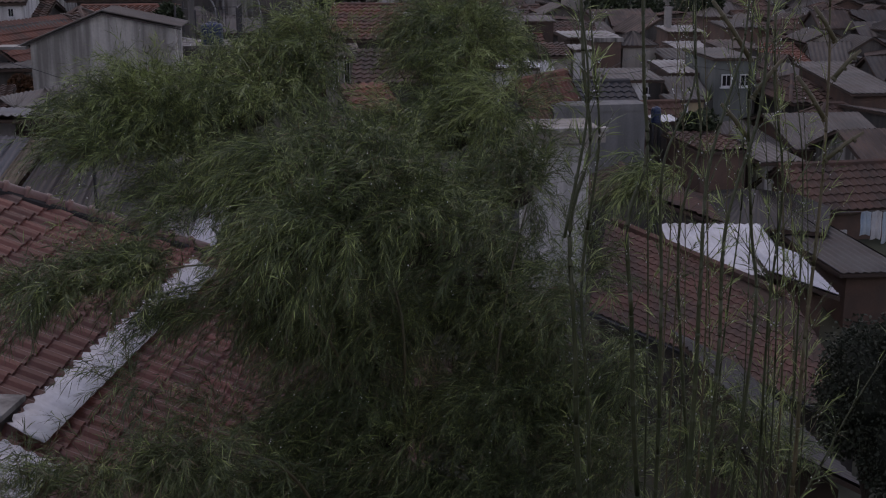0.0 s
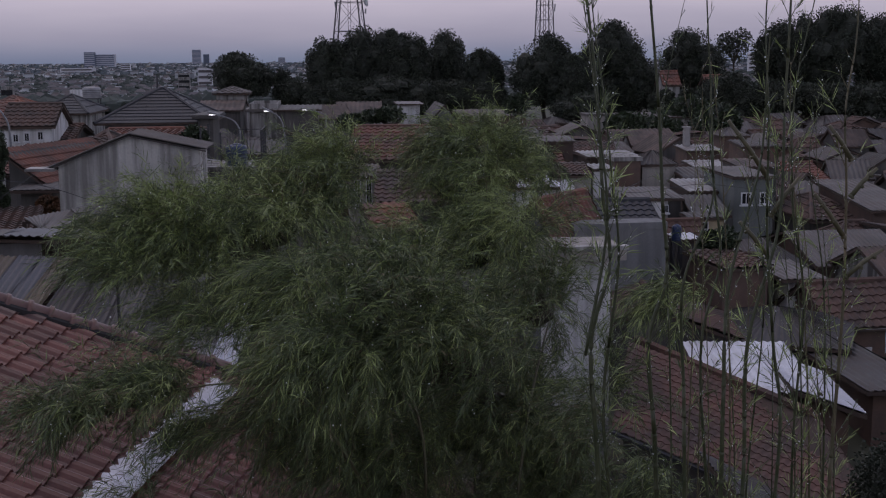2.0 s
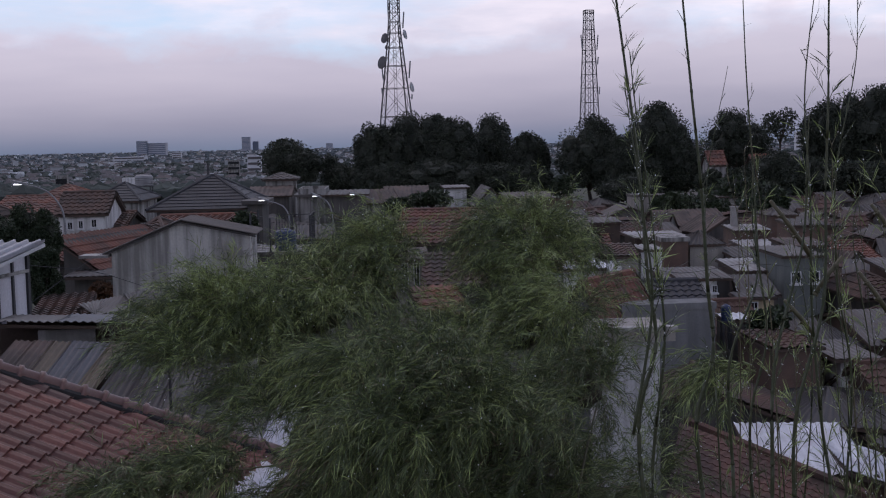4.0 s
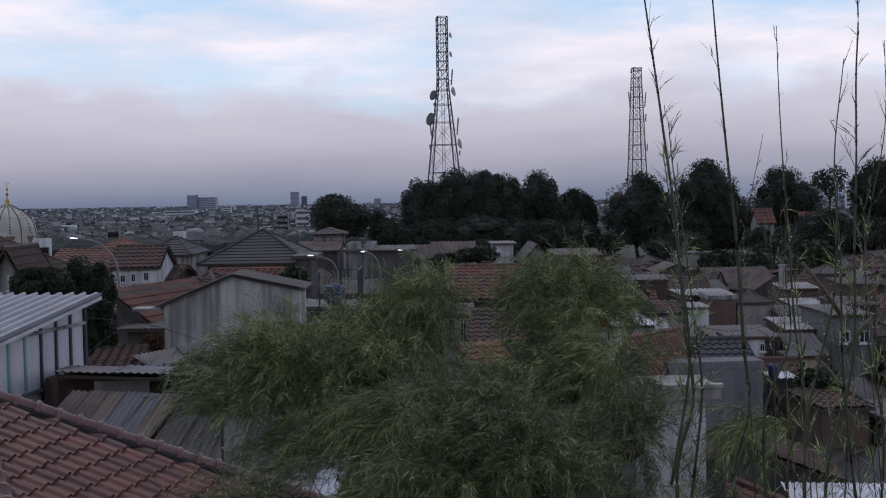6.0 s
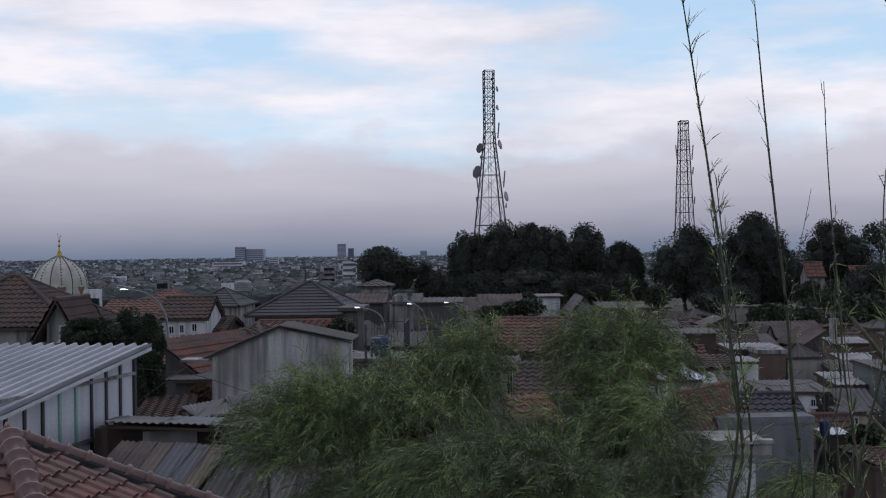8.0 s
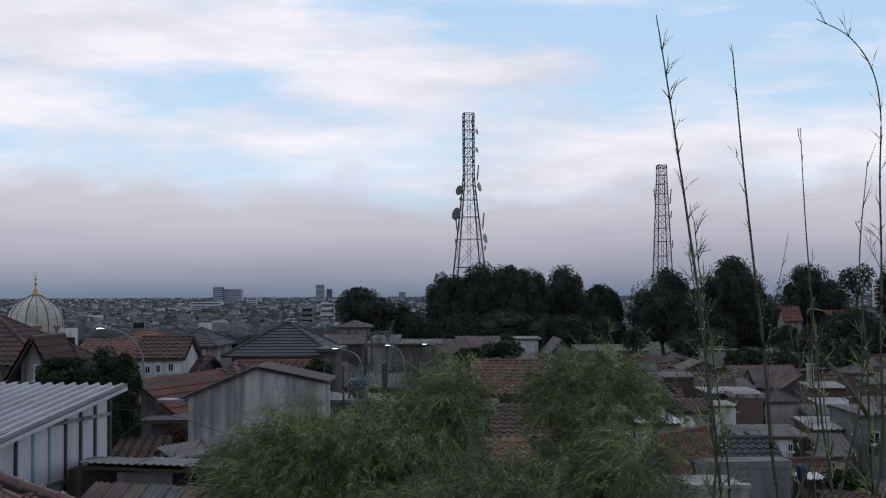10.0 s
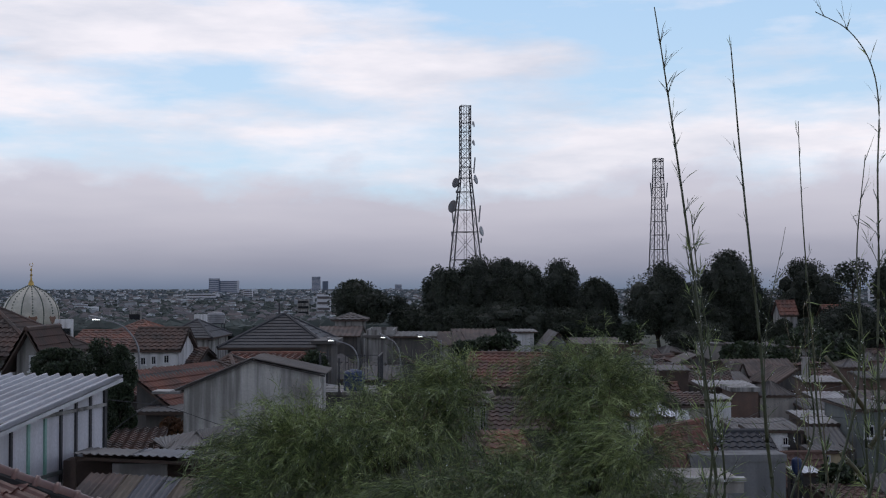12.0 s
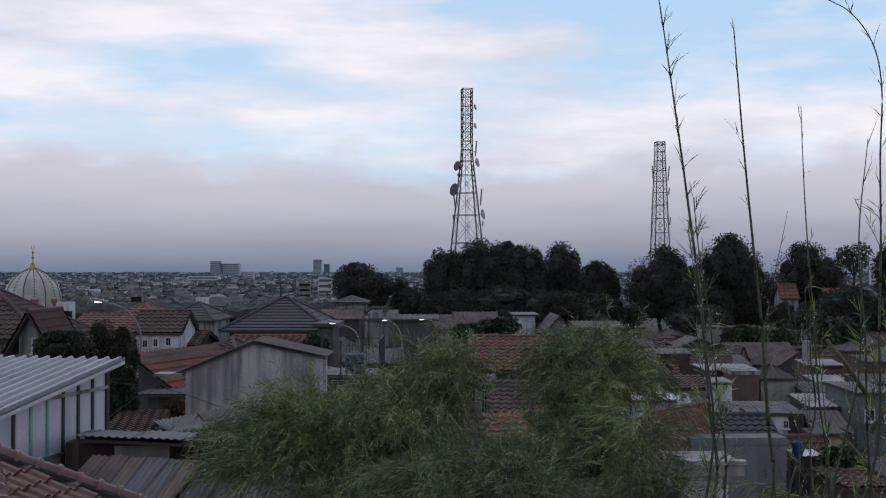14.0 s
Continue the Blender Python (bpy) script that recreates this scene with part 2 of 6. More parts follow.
    "tower_glass_hazed": material("tower_glass_hazed", (0.13, 0.17, 0.24), (0.11, 0.145, 0.21), 0.4, 0.02, 0.1, 0.0),
    "tower_pink_hazed": material("tower_pink_hazed", (0.50, 0.50, 0.56), (0.44, 0.44, 0.50), 0.8, 0.02, 0.1, 0.0),
    "cloth": material("cloth", (0.55, 0.62, 0.66), (0.4, 0.5, 0.6), 0.9, 2.0, 30, 0.2),
    # opaque near-white raindrops: the sky's glint is put into their colour
    "drop": material("drop", (0.9, 0.92, 0.95), (0.85, 0.88, 0.9), 0.03, 2.0, 30, 0.0),
}


# ---- mesh helpers ----
class Geo:
    """Collects vertices and faces of one mesh."""

    def __init__(self):
        self.v, self.f = [], []

    def add(self, verts, faces):
        n = len(self.v)
        self.v.extend(tuple(p) for p in verts)
        self.f.extend(tuple(n + i for i in face) for face in faces)
        return self

    def box(self, x0, y0, z0, x1, y1, z1):
        v = [(x, y, z) for z in (z0, z1) for x, y in ((x0, y0), (x1, y0), (x1, y1), (x0, y1))]
        return self.add(v, [(3, 2, 1, 0), (4, 5, 6, 7), (0, 1, 5, 4), (1, 2, 6, 5), (2, 3, 7, 6), (3, 0, 4, 7)])

    def bar(self, a, b, r=0.03, sides=4, r2=None):
        a, b = Vector(a), Vector(b)
        d = b - a
        if d.length < 1e-6:
            return self
        q = d.to_track_quat("Z", "Y").to_matrix()
        r2 = r if r2 is None else r2
        ring = [(math.cos(2 * math.pi * (k + 0.5) / sides), math.sin(2 * math.pi * (k + 0.5) / sides)) for k in range(sides)]
        v = [a + q @ Vector((r * c, r * s, 0)) for c, s in ring] + [b + q @ Vector((r2 * c, r2 * s, 0)) for c, s in ring]
        f = [(k, (k + 1) % sides, sides + (k + 1) % sides, sides + k) for k in range(sides)]
        return self.add(v, f + [tuple(range(sides))[::-1], tuple(range(sides, 2 * sides))])

    def tube(self, pts, radii, sides=8):
        pts = [Vector(p) for p in pts]
        v, f = [], []
        for i, p in enumerate(pts):
            d = pts[min(i + 1, len(pts) - 1)] - pts[max(i - 1, 0)]
            q = d.to_track_quat("Z", "Y").to_matrix()
            for k in range(sides):
                a = 2 * math.pi * k / sides
                v.append(p + q @ Vector((radii[i] * math.cos(a), radii[i] * math.sin(a), 0)))
        for i in range(len(pts) - 1):
            for k in range(sides):
                f.append((i * sides + k, i * sides + (k + 1) % sides, (i + 1) * sides + (k + 1) % sides, (i + 1) * sides + k))
        f += [tuple(range(sides))[::-1], tuple(range((len(pts) - 1) * sides, len(pts) * sides))]
        return self.add(v, f)

    def lathe(self, profile, sides=24, centre=(0, 0, 0)):
        cx, cy, cz = centre
        v = [(cx + r * math.cos(2 * math.pi * k / sides), cy + r * math.sin(2 * math.pi * k / sides), cz + z) for r, z in profile for k in range(sides)]
        f = [(i * sides + k, i * sides + (k + 1) % sides, (i + 1) * sides + (k + 1) % sides, (i + 1) * sides + k)
             for i in range(len(profile) - 1) for k in range(sides)]
        return self.add(v, f)

    def prism(self, quad, down):
        """A slab under a four-sided outline."""
        q = [Vector(p) for p in quad]
        n = len(q)
        v = q + [p - Vector((0, 0, down)) for p in q]
        f = [tuple(range(n)), tuple(range(2 * n - 1, n - 1, -1))] + [(k, n + k, n + (k + 1) % n, (k + 1) % n) for k in range(n)]
        return self.add(v, f)

    def mesh(self, name, mat, smooth=False):
        me = bpy.data.meshes.new(name)
        me.from_pydata(self.v, [], self.f)
        me.materials.append(M[mat])
        if smooth:
            me.polygons.foreach_set("use_smooth", [True] * len(me.polygons))
        me.update()
        return me


def part(name, geo, mat, parent=None, label="", smooth=False):
    ob = new(name, geo.mesh(name, mat, smooth))
    ob.parent = parent
    if label:
        ob["label"] = label
    return ob


def thing(name, label, category, m=None, group="", kind=""):
    ob = new(name)
    ob.empty_display_size = 0.3
    if m is not None:
        ob.matrix_basis = m
    return tagged(ob, label, category, group, kind)


def ground_z(x, y):
    """Height of the land: the camera's terrace, the kampung's floor, and the wide plain."""
    def step(a, b, t):
        t = min(1.0, max(0.0, (t - a) / (b - a)))
        return t * t * (3 - 2 * t)
    z = 12.4 - 8.4 * step(1.0, 9.0, y) + 1.6 * step(18, 34, y)
    z += 1.2 * step(90, 130, y) * step(-25, 10, x)
    fall = step(160, 480, y)
    z = z * (1 - fall) + fall * (-6.0 + 13.0 * step(900, 4600, y))
    return z + 0.25 * math.sin(x * 0.23) * math.sin(y * 0.19)


# ---- roofs ----
def slope(geo, tl, tr, br, bl, style="tile", pitch=0.25, course=0.33, rise=0.035):
    """Covers a plane from its top edge (tl, tr) to its eaves (bl, br) with rolls and, for tiles, stepped courses."""
    tl, tr, br, bl = (Vector(p) for p in (tl, tr, br, bl))
    across = (br - bl).normalized()
    mid_t, mid_b = (tl + tr) / 2, (bl + br) / 2
    down = mid_b - mid_t
    down -= across * down.dot(across)
    length = down.length
    down.normalize()
    up = across.cross(-down)
    if up.z < 0:
        up = -up
    origin = bl - down * length
    lo0, hi0, lo1, hi1 = (tl - origin).dot(across), (tr - origin).dot(across), 0.0, (br - bl).length
    rows = max(1, round(length / course)) if style in ("tile", "flat_tile") else 1
    # offsets across one roll, with their height
    if style == "rib":
        shape = [(0.0, 1.0), (0.16, 1.0), (0.22, 0.0), (0.60, 0.06), (0.94, 0.0)]
    elif style == "flat_tile":
        shape = [(0.0, 0.0), (0.97, 0.0), (0.98, -0.3), (0.99, -0.3)]
    else:
        shape = [(k / 6, 0.5 + 0.5 * math.cos(2 * math.pi * k / 6)) for k in range(6)]
    k0, k1 = math.floor(min(lo0, lo1) / pitch), math.ceil(max(hi0, hi1) / pitch)
    cols = [((k + o) * pitch, h) for k in range(k0, k1 + 1) for o, h in shape]
    verts, faces = [], []
    for r in range(rows):
        for end, lift in ((0, 0.0), (1, rise * (0.7 if style == "tile" else 0.6 if style == "flat_tile" else 0.0))):
            s = (r + end) / rows
            lo, hi = lo0 + (lo1 - lo0) * s, hi0 + (hi1 - hi0) * s
            for c, h in cols:
                verts.append(origin + across * min(max(c, lo), hi) + down * (s * length) + up * (rise * h + lift + 0.015))
    n = len(cols)
    for i in range(2 * rows - 1):
        for k in range(n - 1):
            a, b = i * n + k, i * n + k + 1
            if (verts[a] - verts[b]).length < 1e-5 and (verts[a + n] - verts[b + n]).length < 1e-5:
                continue
            faces.append((a, a + n, b + n, b))
    return geo.add(verts, faces)


def roof(parent, w, dep, z0, rise, kind, style, mat, over=0.35, coarse=1.0, label=""):
    """A roof over a body that is w wide and dep deep with its front on y = 0. Returns the covering."""
    g, base = Geo(), Geo()
    x0, x1, y0, y1 = -w / 2 - over, w / 2 + over, -over, dep + over
    opts = dict(style=style, pitch=(0.26 if style == "tile" else 0.2) * coarse * (2.0 if style == "flat_tile" else 1.0), course=0.34 * coarse, rise=(0.05 if "tile" in style else 0.035) * min(coarse, 1.5))
    z1 = z0 + rise
    ym = dep / 2
    faces = []
    if kind == "gable_x":
        drop = rise * over / (dep / 2)
        faces = [((x0, ym, z1), (x1, ym, z1), (x1, y0, z0 - drop), (x0, y0, z0 - drop)),
                 ((x1, ym, z1), (x0, ym, z1), (x0, y1, z0 - drop), (x1, y1, z0 - drop))]
    elif kind == "gable_y":
        drop = rise * over / (w / 2)
        faces = [((0, y1, z1), (0, y0, z1), (x0, y0, z0 - drop), (x0, y1, z0 - drop)),
                 ((0, y0, z1), (0, y1, z1), (x1, y1, z0 - drop), (x1, y0, z0 - drop))]
    elif kind == "hip":
        half = min(w, dep) / 2 * 0.95
        drop = rise * over / half
        a, b = (-w / 2 + half, ym, z1), (w / 2 - half, ym, z1)
        e = z0 - drop
        faces = [(a, b, (x1, y0, e), (x0, y0, e)), (b, a, (x0, y1, e), (x1, y1, e)),
                 (b, b, (x1, y1, e), (x1, y0, e)), (a, a, (x0, y0, e), (x0, y1, e))]
    elif kind == "shed_f":
        faces = [((x0, y1, z1), (x1, y1, z1), (x1, y0, z0), (x0, y0, z0))]
    elif kind == "shed_b":
        faces = [((x1, y0, z1), (x0, y0, z1), (x0, y1, z0), (x1, y1, z0))]
    elif kind == "shed_l":
        faces = [((x1, y1, z1), (x1, y0, z1), (x0, y0, z0), (x0, y1, z0))]
    elif kind == "shed_r":
        faces = [((x0, y0, z1), (x0, y1, z1), (x1, y1, z0), (x1, y0, z0))]
    for f in faces:
        slope(g, *f, **opts)
        base.prism(f if f[0] != f[1] else f[1:], 0.09)
    cover = part("roof", g, mat, parent, label)
    part("roof_board", base, "wood_dark", parent)
    if "tile" in style and kind in ("gable_x", "gable_y", "hip"):
        r = Geo()
        if kind == "gable_x":
            lines = [((x0, ym, z1 + 0.05), (x1, ym, z1 + 0.05))]
        elif kind == "gable_y":
            lines = [((0, y0, z1 + 0.05), (0, y1, z1 + 0.05))]
        else:
            lines = [((a[0], a[1], z1 + 0.05), (b[0], b[1], z1 + 0.05))] + [((p[0], p[1], z1 + 0.04), (x, y, e + 0.05)) for p, x, y in ((a, x0, y0), (a, x0, y1), (b, x1, y0), (b, x1, y1))]
        for p, q in lines:
            r.bar(p, q, 0.10, 6)
        part("ridge", r, mat, parent)
    return cover


def window(parent, x, z, w=0.7, h=0.9, y=0.0, frame_mat="frame_white"):
    """A framed window on a front wall."""
    g = Geo()
    b = min(0.07, 0.11 * w)
    m = min(0.02, 0.03 * w)
    for q in ((x - w / 2, z, x + w / 2, z + b), (x - w / 2, z + h - b, x + w / 2, z + h), (x - w / 2, z + b, x - w / 2 + b, z + h - b),
              (x + w / 2 - b, z + b, x + w / 2, z + h - b), (x - m, z + b, x + m, z + h - b)):
        g.box(q[0], y - 0.06, q[1], q[2], y + 0.02, q[3])
    f = part("window", g, frame_mat, parent)
    part("pane", Geo().box(x - w / 2 + b, y - 0.02, z + b, x + w / 2 - b, y + 0.01, z + h - b), "glass_dark", f)
    part("sill", Geo().box(x - w / 2 - 0.05, y - 0.12, z - 0.06, x + w / 2 + 0.05, y + 0.02, z), frame_mat, f)


PLACED = []


def house(x, y, z, w, dep, rise, kind, label, wall="plaster_grey", cover="tile_brown", style="tile", yaw=0, over=0.35, windows=(), coarse=1.0,
          category="house", parapet=0.0):
    """A house whose front eaves lie at height z; windows: (across, below the eaves, width, height)."""
    zb = ground_z(x, y) - 0.4
    h = z - zb
    PLACED.append((x, y + dep / 2, max(w, dep) / 2))
    root = thing("house", label, category, pose(x, y, zb, 0, 0, yaw), "houses of the hillside")
    g = Geo()
    if kind in ("shed_f", "shed_b", "shed_l", "shed_r"):
        hs = {"shed_f": (h, h, h + rise, h + rise), "shed_b": (h + rise, h + rise, h, h), "shed_l": (h, h + rise, h + rise, h), "shed_r": (h + rise, h, h, h + rise)}[kind]
    else:
        hs = (h, h, h, h)
    xs = ((-w / 2, 0), (w / 2, 0), (w / 2, dep), (-w / 2, dep))
    v = [(a, b, 0) for a, b in xs] + [(a, b, t - 0.1) for (a, b), t in zip(xs, hs)]
    g.add(v, [(3, 2, 1, 0), (4, 5, 6, 7), (0, 1, 5, 4), (1, 2, 6, 5), (2, 3, 7, 6), (3, 0, 4, 7)])
    if kind == "gable_y":
        for yy in (0.0, dep):
            g.add([(-w / 2, yy, h - 0.1), (w / 2, yy, h - 0.1), (0, yy, h + rise - 0.1)], [(0, 1, 2)])
    if kind == "gable_x":
        for xx in (-w / 2, w / 2):
            g.add([(xx, 0, h - 0.1), (xx, dep, h - 0.1), (xx, dep / 2, h + rise - 0.1)], [(0, 1, 2)])
    part("wall", g, wall, root)
    if kind == "flat":
        part("roof", Geo().box(-w / 2 - over, -over, h - 0.1, w / 2 + over, dep + over, h + 0.1), cover, root)
        if parapet:
            p = Geo()
            for q in ((-w / 2, 0, w / 2, 0.12), (-w / 2, dep - 0.12, w / 2, dep), (-w / 2, 0.12, -w / 2 + 0.12, dep - 0.12), (w / 2 - 0.12, 0.12, w / 2, dep - 0.12)):
                p.box(q[0], q[1], h + 0.1, q[2], q[3], h + 0.1 + parapet)
            part("parapet", p, wall, root)
    else:
        roof(root, w, dep, h, rise, kind, style, cover, over, coarse)
    for a, b, ww, hh in windows:
        window(root, a, h - b - hh, ww, hh)
    return root


# ---- ground ----
g = Geo()
xs = [-4800, -2600, -1400, -800, -450, -260, -160] + list(range(-110, 111, 5)) + [160, 260, 450, 800, 1400, 2600, 4800]
ys = [-60, -30, -12] + list(range(-4, 140, 4)) + list(range(150, 500, 25)) + [600, 800, 1100, 1500, 2000, 2600, 3300, 4100, 4880]
g.add([(x, y, ground_z(x, y)) for y in ys for x in xs],
      [(j * len(xs) + i, j * len(xs) + i + 1, (j + 1) * len(xs) + i + 1, (j + 1) * len(xs) + i) for j in range(len(ys) - 1) for i in range(len(xs) - 1)])
tagged(part("ground", g, "earth", smooth=True), "dark earth of hillside and plain between the houses", "ground", kind="structure")

# ---- the near tiled roof: apex, hips, zinc strip ----
H_AZ, DIP = radians(11.3), radians(25)
ROOF_U = Vector((math.sin(H_AZ), math.cos(H_AZ), 0))
ROOF_V = Vector((math.cos(H_AZ) * math.cos(DIP), -math.sin(H_AZ) * math.cos(DIP), -math.sin(DIP)))
ROOF_N = ROOF_V.cross(ROOF_U) * -1
if ROOF_N.z < 0:
    ROOF_N = -ROOF_N
APEX = Vector((-5.72, 15.0, 11.78))
near_roof = thing("tiled_roof", "hipped roof of red-brown clay tiles with mortared ridge caps", "roof", Matrix.Translation(APEX))
HIP_A, HIP_B = 0.477, -1.08  # u per v along the far and the near hip


def on_roof(u, v, n=0.0):
    return ROOF_U * u + ROOF_V * v + ROOF_N * n


# dark backing plane added below the tiles so no gap shows through
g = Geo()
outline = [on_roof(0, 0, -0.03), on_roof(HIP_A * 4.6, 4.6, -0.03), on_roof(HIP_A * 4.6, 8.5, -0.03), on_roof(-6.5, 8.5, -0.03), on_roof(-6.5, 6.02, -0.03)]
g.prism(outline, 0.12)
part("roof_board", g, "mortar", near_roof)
tip = on_roof(HIP_A * 4.6, 4.6)
g = Geo()
slope(g, Vector((-6, 1.2, 0.0)), Vector((0, 0, 0)), tip, tip + Vector((-9, 1.9, -0.1)), pitch=0.36, course=0.33)
part("far_slope", g, "tile_red", near_roof)
g = Geo()
low = on_roof(HIP_B * 5.6, 5.6)
slope(g, Vector((-6, 1.2, 0.0)), Vector((0, 0, 0)), low, low + Vector((-7, 1.4, 0.0)), pitch=0.36, course=0.33)
part("near_slope", g, "tile_red", near_roof)
wall_g = Geo()
q = [on_roof(HIP_A * 4.6, 8.2), on_roof(-6.3, 8.2)]
wall_g.prism([(q[0].x, q[0].y, q[0].z - 0.15), (q[1].x, q[1].y, q[1].z - 0.15), (-7, -5, q[1].z - 0.15), (-7, 1.5, q[0].z - 0.15)], 6.0)
part("wall", wall_g, "plaster_cream", near_roof)


def cap_row(p, q, first, last, step, radius, bed_w=0.19):
    """Half-round caps, each with a raised collar, over a mortar bed."""
    p, q = Vector(p), Vector(q)
    d = (q - p).normalized()
    side = d.cross(Vector((0, 0, 1))).normalized()
    up = side.cross(d)
    bed = Geo()
    a, b = p + d * first, p + d * last
    ring = [(-bed_w, -0.12), (bed_w, -0.12), (bed_w - 0.02, 0.01), (0.07, 0.05), (-0.07, 0.05), (0.02 - bed_w, 0.01)]
    bed.add([e + side * s + up * t for e in (a, b) for s, t in ring], [(k, (k + 1) % 6, 6 + (k + 1) % 6, 6 + k) for k in range(6)] + [(5, 4, 3, 2, 1, 0), (6, 7, 8, 9, 10, 11)])
    part("mortar_bed", bed, "mortar", near_roof)
    n = int((last - first) / step)
    cap = Geo()
    prof = [(0.0, 1.25), (0.05, 1.28), (0.07, 1.02), (step + 0.02, 0.98)]
    seg = 8
    for s, k in prof:
        for i in range(seg + 1):
            t = math.pi * i / seg
            cap.v.append((radius * k * math.cos(t), s, radius * k * math.sin(t)))
    for j in range(len(prof) - 1):
        for i in range(seg):
            x = j * (seg + 1) + i
            cap.f.append((x, x + 1, x + seg + 2, x + seg + 1))
    cap.f.append(tuple(range(seg + 1))[::-1])
    me = cap.mesh("ridge_cap", "cap_near", True)
    turn = Matrix((side, d, up)).transposed().to_4x4()
    for i in range(n):
        ob = new("ridge_cap", me)
        ob.parent = near_roof
        ob.matrix_basis = Matrix.Translation(a + d * (i * step) + up * (0.02 + 0.006 * math.sin(i * 2.1))) @ turn


cap_row((0, 0, 0.05), on_roof(HIP_A * 4.6, 4.6, 0.05), -0.1, 5.1, 0.265, 0.095, 0.15)
cap_row((0, 0, 0.02), on_roof(HIP_B * 5.0, 5.0, 0.02), 0.1, 7.2, 0.30, 0.135, 0.1)
cap_row((0.05, 0, 0.02), (-6, 1.2, 0.02), 0.1, 5.5, 0.28, 0.08)

# corrugated zinc strip laid over the tiles
g = Geo()
n_u = 90
for i in range(n_u + 1):
    u = -4.0 + 5.4 * i / n_u
    for v in (4.44 + 0.03 * math.sin(i * 1.7), 4.60, 4.78):
        g.v.append(on_roof(u, v, 0.150 + 0.008 * math.cos(2 * math.pi * u / 0.25) + (0.02 if v < 4.6 else 0.0)))
for i in range(n_u):
    for k in range(2):
        g.f.append((i * 3 + k, i * 3 + k + 1, i * 3 + k + 4, i * 3 + k + 3))
strip = thing("zinc_strip", "bright crumpled zinc flashing strip lying on roof tiles", "flashing", Matrix.Translation(APEX))
ob = part("sheet", g, "zinc_white", strip, smooth=True)
ob.modifiers.new("thick", "SOLIDIFY").thickness = 0.006
# grey block chimney at the strip's end and the zinc sheet below it
vent = thing("chimney_block", "grey concrete chimney block standing on the tiles", "chimney", Matrix.Translation(APEX + on_roof(-3.95, 4.30, 0.0)) @ pose(0, 0, 0, 0, 0, -11.3))
part("shaft", Geo().box(-0.42, -0.45, -0.35, 0.10, 0.42, 0.10), "plaster_dark", vent)
part("cap", Geo().box(-0.46, -0.5, 0.10, 0.14, 0.46, 0.15), "plaster_grey", vent)
g = Geo()
slope(g, on_roof(-4.15, 4.5, 0.09), on_roof(-4.15, 5.0, 0.09), on_roof(-5.4, 5.05, 0.09), on_roof(-5.4, 4.4, 0.09), style="sheet", pitch=0.12, rise=0.02)
low_sheet = thing("zinc_sheet", "loose bright zinc sheet lying on roof tiles", "sheet", Matrix.Translation(APEX))
part("sheet", g, "zinc_white", low_sheet)

# ---- the white panelled shed ----
SHED = pose(-6.653, 24.0, 0, 0, 0, -11.3)
shed = thing("panelled_shed", "white panelled shed with dark posts and ribbed metal roof", "shed", SHED)
g = Geo()
SLOPE = 0.131
R0 = 12.20
slope(g, (-9, 0.35, R0 + 0.03), (0.22, 0.35, R0 + 0.03), (0.22, -9.5, R0 + 0.03 - 9.85 * SLOPE), (-9, -9.5, R0 + 0.03 - 9.85 * SLOPE), style="rib", pitch=0.26, rise=0.06)
part("roof", g, "sheet_white", shed)
part("fascia", Geo().prism([(-9, 0.35, R0 + 0.025), (0.22, 0.35, R0 + 0.025), (0.22, -9.5, R0 + 0.025 - 9.85 * SLOPE), (-9, -9.5, R0 + 0.025 - 9.85 * SLOPE)], 0.07), "frame_white", shed)
posts = [-9.0 + 0.56 * i for i in range(17)]
for i, a in enumerate(posts):
    b = a + 0.56 if i < 16 else 0.0
    b = min(b, 0.0)
    if b - a < 0.1:
        continue
    top = min(R0 + a * SLOPE, R0 + b * SLOPE) + 0.02
    rail = 11.725
    low_rail = 10.67
    tint = "panel_white"
    if top > rail + 0.08:
        part("panel", Geo().box(a + 0.03, -0.9, rail + 0.03, b - 0.03, -0.86, top), "panel_green" if i == 11 else tint, shed).matrix_basis = Matrix(((0, 1, 0, 0.86), (1, 0, 0, 0), (0, 0, 1, 0), (0, 0, 0, 1)))
    for z0, z1 in ((low_rail + 0.03, min(rail - 0.03, top)), (9.2, low_rail - 0.03)):
        part("panel", Geo().box(a + 0.03, -0.9, z0, b - 0.03, -0.86, z1), tint, shed).matrix_basis = Matrix(((0, 1, 0, 0.86), (1, 0, 0, 0), (0, 0, 1, 0), (0, 0, 0, 1)))
    part("post", Geo().box(-0.02, a - 0.035, 9.2, 0.035, a + 0.035, R0 + a * SLOPE), "panel_green" if i in (11, 12) else "steel_dark", shed)
part("post", Geo().box(-0.05, -0.05, 8.0, 0.04, 0.05, R0), "steel_dark", shed)
part("rail", Geo().box(-0.03, -9, 11.70, 0.05, 0, 11.76), "plaster_grey", shed)
part("rail", Geo().box(-0.03, -9, 10.63, 0.05, 0, 10.70), "plaster_green", shed)
part("back_wall", Geo().box(-9, -0.05, 4.0, -0.06, 0.0, R0 - 0.02).box(-0.1, -9, 4.0, -0.06, -0.06, 10.9), "plaster_grey", shed)

# ---- rusty corrugated roofs between shed and tiles ----
def sheet_roof(label, tl, tr, br, bl, mats, pitch=0.10, rise=0.026, prop=True):
    """A lean-to roof of corrugated sheets laid side by side, each of its own colour, on rafters and posts."""
    tl, tr, br, bl = (Vector(p) for p in (tl, tr, br, bl))
    root = thing("lean_to_roof", label, "roof", Matrix.Translation(bl))
    n = len(mats)
    for i, m in enumerate(mats):
        a, b = i / n, (i + 1) / n + (0.03 if i < n - 1 else 0)
        g = Geo()
